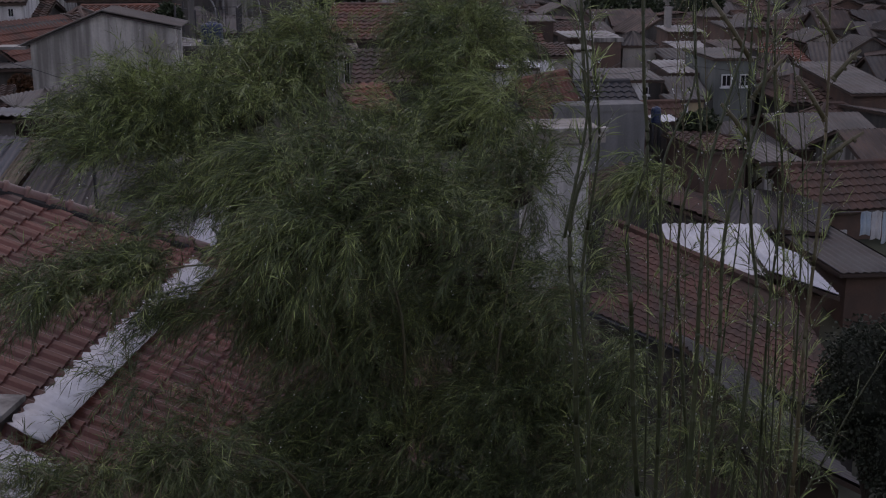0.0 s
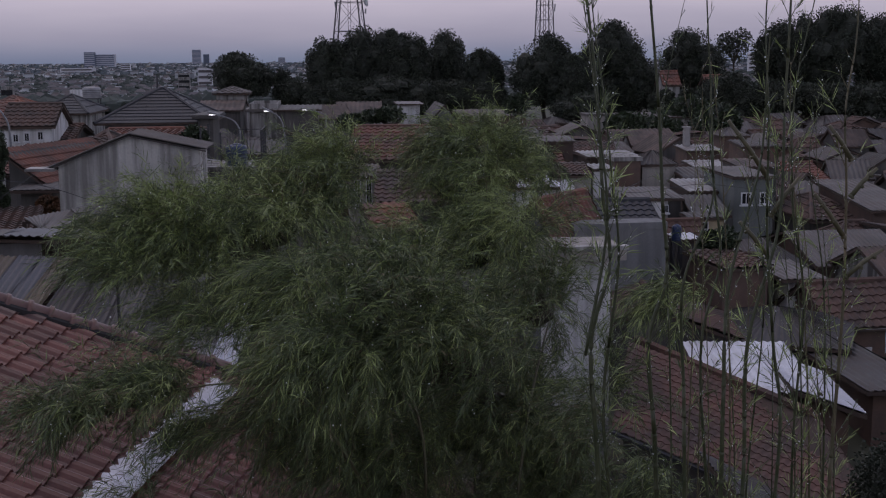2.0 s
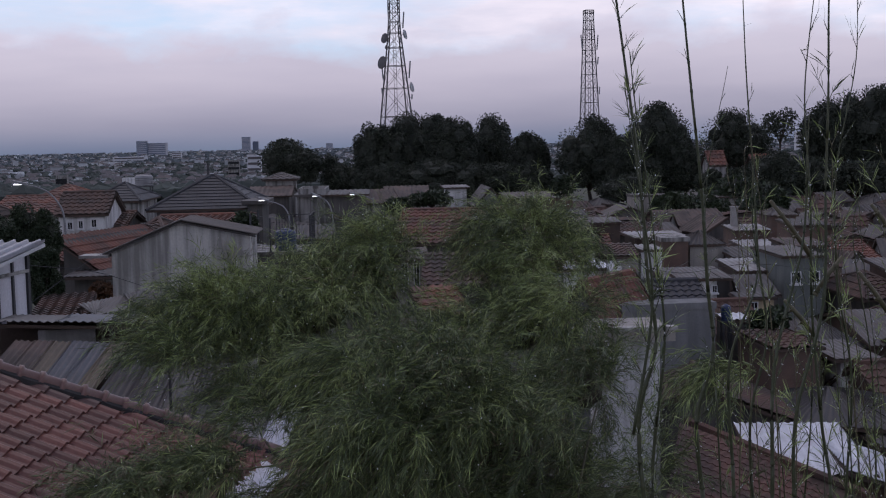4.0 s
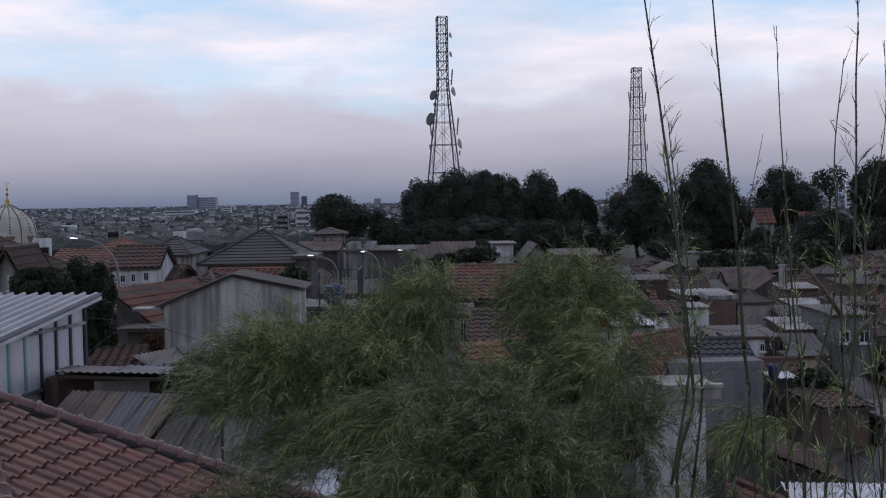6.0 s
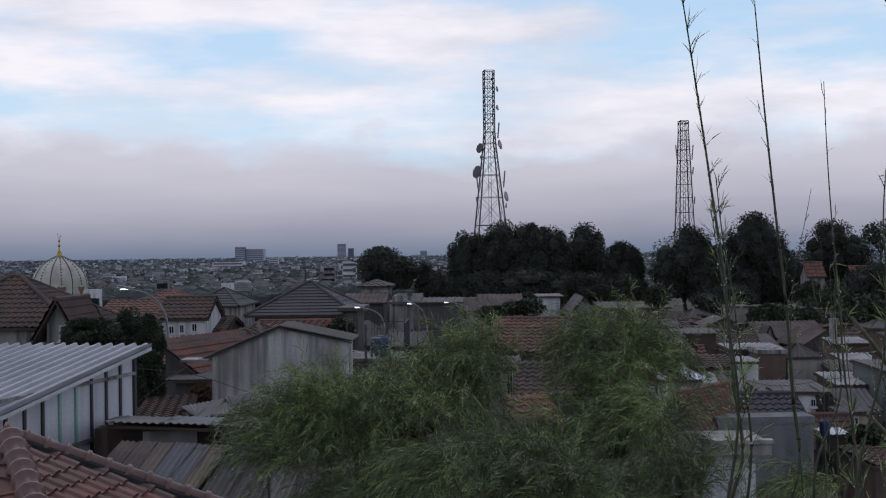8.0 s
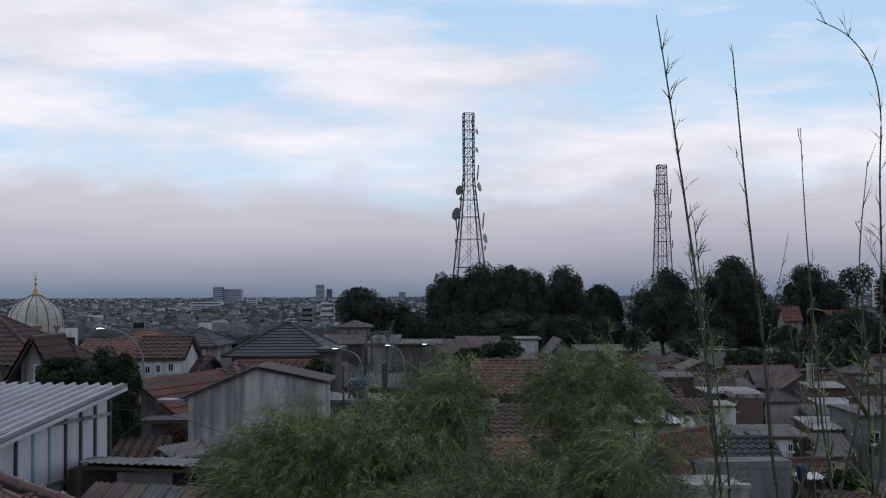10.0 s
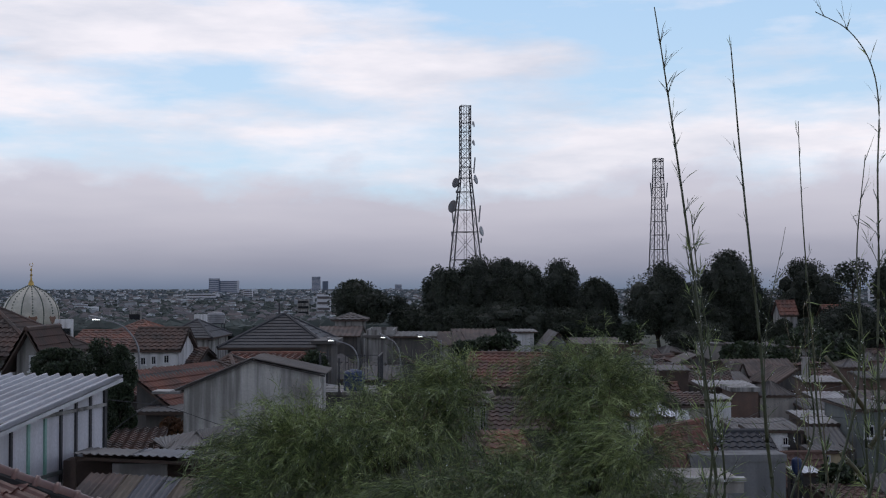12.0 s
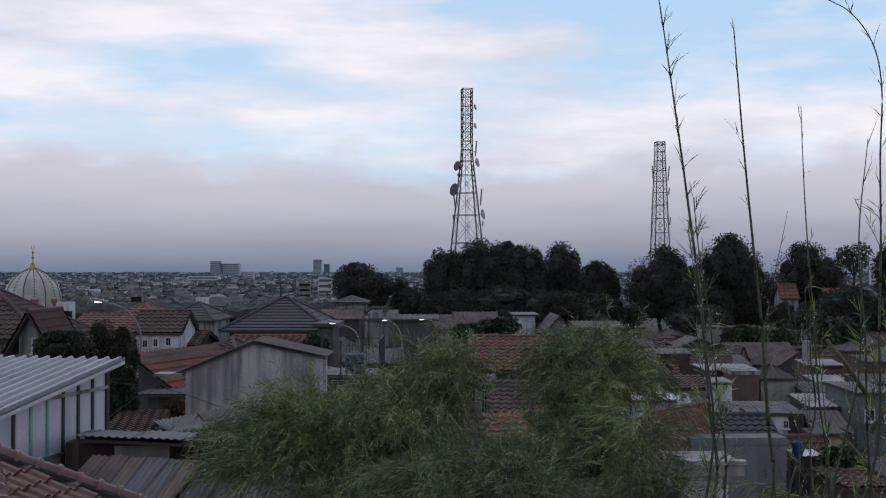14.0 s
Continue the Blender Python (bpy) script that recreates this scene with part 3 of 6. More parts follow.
        lift = Vector((0, 0, 0.012 * (i % 2)))
        slope(g, tl.lerp(tr, a) - bl + lift, tl.lerp(tr, b) - bl + lift, bl.lerp(br, b) - bl + lift, bl.lerp(br, a) - bl + lift, style="sheet", pitch=pitch, rise=rise)
        ob = part("sheet", g, m, root)
        ob.modifiers.new("thick", "SOLIDIFY").thickness = 0.004
    r = Geo()
    for s in (0.05, 0.5, 0.95):
        r.bar(tl.lerp(bl, s) - bl - Vector((0, 0, 0.06)), tr.lerp(br, s) - bl - Vector((0, 0, 0.06)), 0.04)
    part("rafter", r, "wood_dark", root)
    if prop:
        for p in (tl, tr, br, bl):
            part("post", Geo().bar((p - bl) - Vector((0, 0, 0.05)), (p.x - bl.x, p.y - bl.y, ground_z(p.x, p.y) - bl.z - 0.3), 0.06), "wood_dark", root)
    return root


sheet_roof("patched rusty corrugated lean-to roof", (-5.89, 20.50, 10.89), (-4.04, 20.50, 10.79), (-4.26, 18.00, 10.29), (-5.94, 18.00, 10.45), ["sheet_rust", "sheet_rust", "sheet_tan", "sheet_blue", "sheet_blue", "sheet_tan"])
sheet_roof("dark weathered corrugated lean-to roof", (-4.03, 20.80, 10.74), (-2.41, 20.80, 10.67), (-2.23, 17.60, 9.74), (-4.22, 17.60, 10.18), ["sheet_dark", "sheet_dark", "sheet_grey", "sheet_dark"])
sheet_roof("grey corrugated canopy with scalloped edge", (-6.75, 23.50, 10.91), (-3.59, 23.50, 10.83), (-3.31, 21.00, 11.01), (-6.34, 21.00, 11.15), ["sheet_grey", "sheet_blue", "sheet_grey"], pitch=0.14, rise=0.03)
sheet_roof("grey sheet roof leaning on the bare wall", (-6.44, 27.00, 10.66), (-4.49, 27.00, 11.02), (-4.05, 25.00, 10.94), (-5.62, 25.00, 10.67), ["sheet_grey", "sheet_dark"])
sheet_roof("bright zinc roof below the weeping bamboo", (-2.13, 17.50, 10.59), (-0.97, 17.50, 10.56), (-1.31, 16.40, 9.80), (-2.25, 16.40, 10.06), ["sheet_pale", "sheet_pale", "zinc_white"])
under = thing("canopy_house", "low house with whitewashed wall under the canopy", "house", pose(-5.94, 22.0, 0))
part("wall", Geo().box(-0.9, 0.03, 4.0, 2.6, 0.5, 10.91), "wood_dark", under)
part("panel", Geo().box(0.0, -0.03, 10.59, 0.98, 0.03, 10.86), "plaster_white", under, "whitewashed panel")
def tile_plane(label, tl, tr, br, bl, mat):
    """One broad tiled roof slope on its boards, with a wall under the eaves."""
    tl, tr, br, bl = (Vector(p) for p in (tl, tr, br, bl))
    root = thing("tiled_slope", label, "roof", Matrix.Translation(bl))
    q = [p - bl for p in (tl, tr, br, bl)]
    g = Geo()
    slope(g, *q, style="tile", pitch=0.17, course=0.22, rise=0.026)
    part("tile_cover", g, mat, root)
    part("roof_board", Geo().prism(q, 0.1), "wood_dark", root)
    part("gutter", Geo().bar(q[3] - Vector((0, 0, 0.05)), q[2] - Vector((0, 0, 0.05)), 0.06, 6), "steel_dark", root)
    part("ridge", Geo().bar(q[0] + Vector((0, 0, 0.06)), q[1] + Vector((0, 0, 0.06)), 0.1, 6), mat, root)
    inset = [q[0].lerp(q[2], 0.06), q[1].lerp(q[3], 0.06), q[2].lerp(q[0], 0.06), q[3].lerp(q[1], 0.06)]
    part("wall", Geo().prism([p - Vector((0, 0, 0.12)) for p in inset], bl.z - ground_z(bl.x, bl.y) + 0.3), "plaster_dark", root)
    return root


tile_plane("broad faded red-brown tiled roof below the bamboo", (7.00, 27.50, 7.50), (9.90, 24.20, 6.60), (10.20, 20.30, 5.15), (5.63, 24.00, 6.51), "tile_faded")
# ---- the bare concrete gable wall ----
gable_house = thing("gable_house", "tall house with stained bare concrete gable wall", "house", pose(-8.07, 38.0, 0))
GW, GX, GL, GP, GR = 4.21, 2.13, 10.88, 11.76, 11.31  # width, ridge across, heights left, at the ridge, right
g = Geo()
v = [(0, 0, 3.5), (GW, 0, 3.5), (GW, 0, GR), (GX, 0, GP), (0, 0, GL)]
g.add(v + [(x, 2.2, z) for x, y, z in v], [(0, 1, 2, 3, 4), (9, 8, 7, 6, 5), (0, 5, 6, 1), (1, 6, 7, 2), (4, 9, 5, 0)])
part("wall", g, "plaster_pale", gable_house)
g = Geo()
slope(g, (GX, 2.4, GP + 0.06), (GX, -0.12, GP + 0.06), (-0.25, -0.12, GL - 0.04), (-0.25, 2.4, GL - 0.04), style="sheet", pitch=0.2)
slope(g, (GX, -0.12, GP + 0.06), (GX, 2.4, GP + 0.06), (GW + 0.2, 2.4, GR + 0.02), (GW + 0.2, -0.12, GR + 0.02), style="sheet", pitch=0.2)
part("roof", g, "sheet_grey", gable_house).modifiers.new("thick", "SOLIDIFY").thickness = 0.03
part("barge_board", Geo().bar((-0.25, -0.1, GL - 0.08), (GX, -0.1, GP), 0.03).bar((GX, -0.1, GP), (GW + 0.2, -0.1, GR - 0.03), 0.03), "sheet_dark", gable_house)
part("flashing", Geo().box(-0.9, -0.4, GL - 0.12, -0.05, 0.4, GL - 0.04), "sheet_pale", gable_house)



# ---- houses on the left, from the camera outward ----
house(-18.35, 46.00, 11.60, 6.12, 6.0, 1.70, 'hip', 'old brown tiled hip-roofed villa with white window', wall='plaster_grey', cover='tile_brown', over=0.3, windows=((2.79, 0.28, 0.60, 0.68),))
house(-15.10, 64.00, 10.86, 2.37, 4.0, 0.95, 'gable_x', 'two-storey white house with three small dark windows', wall='plaster_white', cover='tile_brown', over=0.22, windows=((-0.62, 0.45, 0.28, 0.40), (-0.07, 0.40, 0.24, 0.42), (0.60, 0.34, 0.28, 0.42),), coarse=1.3)
house(-11.95, 52.00, 9.42, 2.6, 5.0, 0.88, 'shed_f', 'low house with rusty red-brown tiled roof', wall='plaster_dark', cover='tile_red', over=0.3, coarse=1.3)
house(-10.50, 44.00, 9.78, 1.23, 6.0, 1.22, 'shed_r', 'red-brown tiled roof lean-to beside a wall', wall='plaster_dark', cover='tile_red', yaw=-18, over=0.3)
house(-9.68, 42.00, 9.78, 1.05, 4.0, 0.05, 'shed_f', 'grey flat-roofed annexe under dark eaves', wall='plaster_dark', cover='sheet_dark', style='sheet', over=0.3)
house(-23.97, 86.00, 9.89, 4.66, 8.0, 0.98, 'gable_x', 'house with long red-brown tiled roof', wall='plaster_grey', cover='tile_red', over=0.3, coarse=2)
house(-24.63, 96.00, 10.35, 3.85, 8.0, 1.01, 'hip', 'house with an orange tiled gable roof', wall='plaster_cream', cover='tile_orange', over=0.3, coarse=2)
house(-18.94, 90.00, 10.54, 3.28, 8.0, 1.02, 'hip', 'house with dark grey hipped roof', wall='plaster_grey', cover='tile_dark', style='flat_tile', over=0.3, coarse=2)
house(-13.86, 66.00, 10.02, 0.80, 5.0, 0.58, 'gable_x', 'brown tiled house between neighbours', wall='plaster_dark', cover='tile_brown', over=0.3, coarse=1.3)
house(-9.27, 50.00, 10.59, 1.25, 6.0, 0.46, 'hip', 'brown tiled house behind the bare wall', wall='plaster_dark', cover='tile_brown', over=0.3, coarse=1.3)
house(-9.66, 70.00, 10.89, 5.40, 8.0, 1.50, 'hip', 'large house with dark slate-grey hipped roof', wall='plaster_blue', cover='tile_dark', style='flat_tile', over=0.5, windows=((-0.81, 0.49, 0.39, 0.26),), coarse=1.3)
house(-6.63, 68.00, 11.01, 0.80, 4.0, 0.06, 'flat', 'small dark outbuilding under the slate roof', wall='plaster_dark', cover='sheet_dark', over=0.3, coarse=1.3)
house(-7.99, 56.00, 10.70, 3.68, 5.0, 0.15, 'gable_x', 'row house with brown tiled roof', wall='plaster_dark', cover='tile_red', over=0.3, coarse=1.3)
house(-7.72, 30.00, 9.91, 0.80, 5.0, 0.05, 'shed_f', 'broken brown tiled shed roof', wall='plaster_dark', cover='tile_brown', yaw=10, over=0.3)
house(-14.75, 43.50, 11.76, 0.89, 3.0, 0.77, 'gable_y', 'gabled porch of the villa with dark timber', wall='plaster_grey', cover='tile_brown', over=0.4, windows=((0.29, 0.12, 0.57, 0.56),))

# ---- houses in the middle ----
house(-8.02, 104.00, 11.40, 2.39, 3.4, 0.40, 'hip', 'lookout hut with pyramid roof', wall='plaster_grey', cover='sheet_grey', over=0.3, coarse=2)
house(-8.59, 100.00, 10.15, 3.11, 7.0, 0.63, 'gable_x', 'low house with brown roof', wall='plaster_dark', cover='sheet_rust', style='sheet', over=0.3, coarse=2)
house(-4.75, 92.00, 10.38, 2.10, 7.0, 0.17, 'flat', 'grey concrete block house', wall='plaster_grey', cover='sheet_grey', over=0.3, coarse=2, parapet=0.4)
house(-2.20, 90.00, 10.46, 2.95, 8.0, 0.05, 'shed_f', 'dark house with a flat sheet roof', wall='plaster_dark', cover='sheet_dark', style='sheet', over=0.3, coarse=2)
house(0.56, 98.00, 9.51, 2.35, 5.0, 0.91, 'gable_x', 'stack of small grey houses', wall='plaster_grey', cover='sheet_rust', style='sheet', yaw=12, over=0.3, coarse=2)
house(2.74, 106.00, 9.34, 3.43, 7.0, 1.01, 'gable_x', 'old house with grey gabled sheet roof', wall='plaster_dark', cover='sheet_rust', style='sheet', over=0.3, coarse=2)
house(7.18, 108.00, 10.15, 1.75, 5.0, 0.05, 'shed_f', 'narrow white house with flat roof', wall='plaster_white', cover='sheet_pale', style='sheet', over=0.3, coarse=2)
house(9.45, 100.00, 9.14, 2.09, 8.0, 1.20, 'gable_y', 'grey gabled house with a weathered roof', wall='plaster_blue', cover='sheet_grey', style='sheet', over=0.3, coarse=2)
house(13.12, 96.00, 9.60, 4.92, 6.0, 0.24, 'shed_f', 'brown house under a long flat roof', wall='brick_wall', cover='sheet_rust', style='sheet', over=0.3, coarse=2)
house(3.25, 58.00, 9.46, 4.05, 7.0, 1.21, 'gable_x', 'house with weathered red tiled roof', wall='plaster_dark', cover='tile_red', yaw=-10, over=0.5, coarse=1.3)
house(-0.52, 60.00, 9.42, 0.98, 7.0, 0.89, 'shed_r', 'small red tiled house', wall='plaster_dark', cover='tile_red', yaw=10, over=0.3, coarse=1.3)
house(-2.83, 66.00, 9.11, 2.61, 6.0, 0.51, 'gable_x', 'dark low house with sheet roof', wall='plaster_dark', cover='sheet_dark', style='sheet', over=0.3, coarse=1.3)
house(1.95, 34.00, 9.18, 1.20, 1.5, 0.68, 'shed_f', 'red tiled lean-to roof behind the bamboo', wall='plaster_cream', cover='tile_orange', yaw=14, over=0.12)
house(2.45, 37.80, 9.60, 1.90, 2.2, 0.82, 'shed_f', 'house with weathered brown tiled roof behind the bamboo', wall='plaster_dark', cover='tile_brown', yaw=-6, over=0.15)
house(1.15, 40.00, 10.25, 0.95, 3.0, 0.10, 'shed_f', 'cream walled house with dark doors', wall='plaster_cream', cover='sheet_rust', style='sheet', over=0.15, windows=((-0.22, 0.12, 0.22, 0.8), (0.16, 0.12, 0.2, 0.8)))

# ---- houses on the right ----
house(7.57, 45.00, 9.28, 1.63, 4.0, 0.05, 'shed_f', 'white sheet-roofed house with a satellite dish', wall='plaster_white', cover='zinc_white', style='sheet', over=0.3)
house(24.81, 108.00, 8.01, 1.30, 5.0, 0.95, 'flat', 'grey walled house by the road', wall='plaster_grey', cover='sheet_grey', over=0.3, coarse=2)
house(31.80, 112.00, 11.60, 1.50, 2.6, 1.15, 'gable_x', 'red-roofed house among trees', wall='plaster_grey', cover='tile_red', over=0.15, windows=((-0.3, 0.5, 0.4, 1.0),), coarse=1.6)
house(36.80, 114.00, 10.90, 1.35, 3.4, 1.40, 'gable_x', 'second red-roofed house among trees', wall='plaster_grey', cover='tile_orange', over=0.3, coarse=2)
house(28.67, 104.00, 8.95, 7.11, 4.0, 0.21, 'shed_f', 'long low wall house', wall='plaster_grey', cover='sheet_grey', style='sheet', over=0.3, coarse=2)
house(13.19, 85.12, 8.69, 3.12, 2.5, 0.43, 'shed_f', 'low house under a dark grey sheet roof', wall='plaster_dark', cover='sheet_dark', style='sheet', yaw=0, over=0.12, coarse=1.8)
house(14.06, 76.12, 8.85, 2.54, 2.0, 0.20, 'shed_f', 'dark house with flat grey roof', wall='wood_dark', cover='sheet_grey', style='sheet', yaw=0, over=0.12, coarse=1.8)
house(11.02, 63.12, 8.39, 2.45, 2.6, 0.55, 'gable_x', 'low house with faded red tiled roof', wall='plaster_dark', cover='tile_red', yaw=0, over=0.12, coarse=1.25)
house(11.02, 62.06, 9.03, 0.96, 2.0, 0.51, 'gable_y', 'little yellow gable house', wall='plaster_yellow', cover='tile_brown', yaw=0, over=0.06, coarse=1.25)
house(10.41, 52.10, 8.99, 1.70, 1.8, 0.40, 'shed_f', 'small house with grey-brown tiled roof and white fascia', wall='plaster_cream', cover='tile_brown', yaw=0, over=0.1, windows=((-0.20, 0.20, 0.50, 0.60),), coarse=1.0)
house(11.93, 52.55, 9.20, 0.91, 2.0, 0.05, 'shed_f', 'white panelled upper storey', wall='plaster_white', cover='sheet_pale', style='sheet', yaw=0, over=0.05, coarse=1.25)
house(14.12, 60.20, 9.13, 2.34, 3.0, 0.05, 'shed_f', 'dark house with thin pale sheet eaves', wall='wood_dark', cover='sheet_pale', style='sheet', yaw=0, over=0.2, coarse=1.25)
house(14.12, 57.08, 9.26, 1.23, 2.0, 0.05, 'flat', 'unplastered brown house with grey fascia', wall='brick_wall', cover='plaster_grey', style='sheet', yaw=0, over=0.08, coarse=1.25)
house(15.76, 57.60, 8.99, 1.63, 2.6, 0.50, 'hip', 'beige block-walled house with dark hipped sheet roof', wall='plaster_cream', cover='sheet_dark', style='sheet', yaw=0, over=0.1, coarse=1.25)
house(22.91, 86.15, 7.87, 4.79, 5.0, 0.96, 'gable_x', 'long house with dull brown sheet roof', wall='brick_wall', cover='sheet_rust', style='sheet', yaw=8, over=0.15, coarse=1.8)
house(20.64, 84.12, 7.58, 0.91, 2.0, 1.20, 'gable_y', 'grey gabled house end', wall='plaster_grey', cover='sheet_rust', style='sheet', yaw=0, over=0.12, coarse=1.8)
house(21.87, 70.12, 8.59, 1.98, 2.4, 0.17, 'shed_f', 'brown house with pale sheet roof', wall='brick_wall', cover='sheet_pale', style='sheet', yaw=0, over=0.12, coarse=1.25)
house(19.43, 60.12, 8.49, 1.92, 2.6, 0.16, 'shed_f', 'house with patched pale zinc roof', wall='brick_wall', cover='sheet_pale', style='sheet', yaw=0, over=0.12, coarse=1.25)
house(17.57, 56.12, 8.42, 1.88, 2.4, 0.26, 'shed_f', 'dark weathered sheet-roofed house', wall='plaster_dark', cover='sheet_dark', style='sheet', yaw=0, over=0.12, coarse=1.25)
house(15.89, 50.12, 8.43, 1.70, 3.0, 0.22, 'shed_f', 'house with pale corrugated roof on dark posts', wall='wood_dark', cover='sheet_pale', style='sheet', yaw=0, over=0.12, coarse=1.25)
house(12.65, 47.52, 8.45, 2.51, 2.6, 0.19, 'shed_f', 'row house with weathered grey sheet roof', wall='plaster_dark', cover='sheet_grey', style='sheet', yaw=0, over=0.12, coarse=1.0)
house(12.28, 46.12, 8.63, 1.42, 1.2, 0.09, 'shed_f', 'white house with low pale sheet roof and one small window', wall='plaster_white', cover='sheet_grey', style='sheet', yaw=0, over=0.12, windows=((0.62, 0.25, 0.20, 0.30),), coarse=1.0)
house(14.57, 45.62, 8.00, 1.25, 2.6, 0.48, 'shed_f', 'house with dark patched sheet roof', wall='plaster_dark', cover='sheet_dark', style='sheet', yaw=-6, over=0.12, coarse=1.0)
house(13.90, 44.10, 8.12, 1.28, 1.0, 0.06, 'shed_f', 'beige house with a small dark window', wall='plaster_yellow', cover='sheet_dark', style='sheet', yaw=0, over=0.1, windows=((-0.10, 0.15, 0.30, 0.28),), coarse=1.0)
house(17.08, 48.10, 9.21, 1.63, 4.0, 0.05, 'shed_f', 'grey two-storey house with white-framed windows', wall='plaster_green', cover='sheet_grey', style='sheet', yaw=0, over=0.1, windows=((-0.32, 0.62, 0.42, 0.50),(0.45, 0.62, 0.42, 0.50),), coarse=1.0)
house(8.56, 37.32, 9.00, 3.08, 2.4, 0.43, 'gable_x', 'long house with dark weathered tiled roof', wall='plaster_dark', cover='tile_dark', yaw=0, over=0.12, coarse=1.0)
house(8.50, 35.23, 9.10, 2.78, 0.9, 0.05, 'flat', 'grey rendered house with plain wall', wall='plaster_blue', cover='plaster_blue', style='sheet', yaw=4, over=0.03, coarse=1.0)
house(5.84, 34.65, 9.10, 0.91, 3.2, 0.82, 'gable_y', 'pale gabled house with rusty red tiled roof', wall='plaster_blue', cover='tile_red', yaw=-38, over=0.15, coarse=1.0)
house(11.91, 34.12, 7.97, 1.41, 2.4, 0.14, 'shed_f', 'brown tiled house beside a shrub', wall='brick_wall', cover='tile_brown', yaw=8, over=0.12, coarse=1.0)
house(24.45, 72.15, 9.38, 1.46, 2.4, 0.37, 'hip', 'orange-brown walled house with low grey hipped roof', wall='brick_wall', cover='sheet_grey', style='sheet', yaw=0, over=0.15, coarse=1.25)
house(23.83, 66.12, 9.10, 1.98, 2.4, 0.20, 'shed_f', 'brown house with dark sheet roof', wall='brick_wall', cover='sheet_dark', style='sheet', yaw=0, over=0.12, coarse=1.25)
house(20.15, 56.12, 8.87, 1.78, 2.6, 0.17, 'shed_f', 'dark house with rust-brown sheet roof', wall='plaster_dark', cover='sheet_rust', style='sheet', yaw=0, over=0.12, coarse=1.25)
house(11.37, 38.05, 8.23, 0.77, 1.0, 0.05, 'shed_f', 'low shed with white flat sheet roof', wall='plaster_dark', cover='zinc_white', style='sheet', yaw=0, over=0.05, coarse=1.0)
house(22.19, 100.08, 9.37, 1.61, 3.0, 0.12, 'flat', 'small pale low house at the foot of the trees', wall='plaster_cream', cover='sheet_grey', style='sheet', yaw=0, over=0.08, coarse=1.8)
balcony = thing("balcony_house", "cream house wall under a broad concrete balcony slab", "house", pose(5.45, 26.2, 4.2))
part("wall", Geo().box(-0.64, 0, 0, 0.64, 1.4, 5.49), "plaster_white", balcony)
part("slab", Geo().box(-1.90, -0.45, 5.49, 0.88, 1.5, 5.73), "plaster_cream", balcony)
part("coping", Geo().box(-1.94, -0.5, 5.73, 0.92, -0.25, 5.81), "plaster_pale", balcony, "pale coping")
post = thing("concrete_post", "bare pale concrete post above the roofs", "post", pose(21.38, 72.0, 5.24))
part("shaft", Geo().box(-0.18, -0.18, 0, 0.18, 0.18, 4.6), "plaster_grey", post)
part("cap", Geo().box(-0.23, -0.23, 4.6, 0.23, 0.23, 4.68), "plaster_grey", post)

# ---- lower houses on the right ----
house(9.31, 25.50, 6.80, 1.87, 3.2, 0.24, 'shed_f', 'house with bright corrugated zinc roof', wall='brick_wall', cover='zinc_white', style='sheet', yaw=-8, over=0.3)
house(10.57, 25.00, 6.42, 0.97, 3.0, 0.55, 'shed_r', 'lean-to with bright corrugated zinc roof', wall='brick_wall', cover='zinc_white', style='sheet', yaw=-8, over=0.3)
house(13.10, 27.00, 6.32, 1.11, 5.0, 0.05, 'shed_f', 'brick house with a low sheet roof', wall='brick_wall', cover='sheet_dark', style='sheet', over=0.3)
house(16.89, 36.00, 6.17, 2.16, 5.0, 0.05, 'shed_f', 'grey sheet-roofed house with a weathered roof', wall='plaster_dark', cover='sheet_grey', style='sheet', over=0.3)
house(19.06, 42.00, 6.67, 3.21, 6.0, 0.74, 'gable_x', 'grey block house with an open window', wall='brick_wall', cover='sheet_grey', style='sheet', over=0.3, windows=((0.53, -0.32, 0.29, 0.42),))
house(12.79, 36.00, 7.23, 1.27, 5.0, 0.37, 'gable_x', 'house with brown tiled roof', wall='wood_dark', cover='tile_brown', over=0.3)
house(13.92, 35.00, 7.48, 0.80, 2.5, 0.05, 'shed_f', 'white shuttered loft with a weathered roof', wall='plaster_white', cover='sheet_grey', style='sheet', over=0.3, windows=((0.02, 0.12, 0.38, 0.49),))
house(8.00, 24.00, 4.68, 1.86, 5.0, 0.05, 'shed_f', 'grey low building under the bamboo', wall='plaster_dark', cover='sheet_grey', style='sheet', over=0.3)
house(7.58, 17.00, 5.80, 0.80, 5.0, 0.75, 'shed_r', 'dark sheet-roofed shed below the bamboo', wall='wood_dark', cover='sheet_dark', style='sheet', over=0.3)
house(22.36, 52.00, 7.03, 2.12, 6.0, 0.65, 'hip', 'house with dull red tiled roof', wall='plaster_dark', cover='tile_brown', over=0.3, coarse=1.3)
house(24.03, 50.00, 7.50, 1.92, 6.0, 0.69, 'shed_f', 'grey zinc-roofed house on the slope', wall='brick_wall', cover='sheet_grey', style='sheet', over=0.3, coarse=1.3)
house(26.08, 66.00, 7.06, 3.30, 6.0, 0.82, 'gable_x', 'house with dull red roof', wall='plaster_dark', cover='tile_red', over=0.3, coarse=1.3)

# ---- the rest of the packed quarter, filling the ground between the houses above ----
fill = random.Random(77)
WALLS = ["plaster_grey", "plaster_dark", "plaster_cream", "brick_wall", "plaster_dark", "plaster_blue", "brick_wall", "plaster_dark", "plaster_dark"]
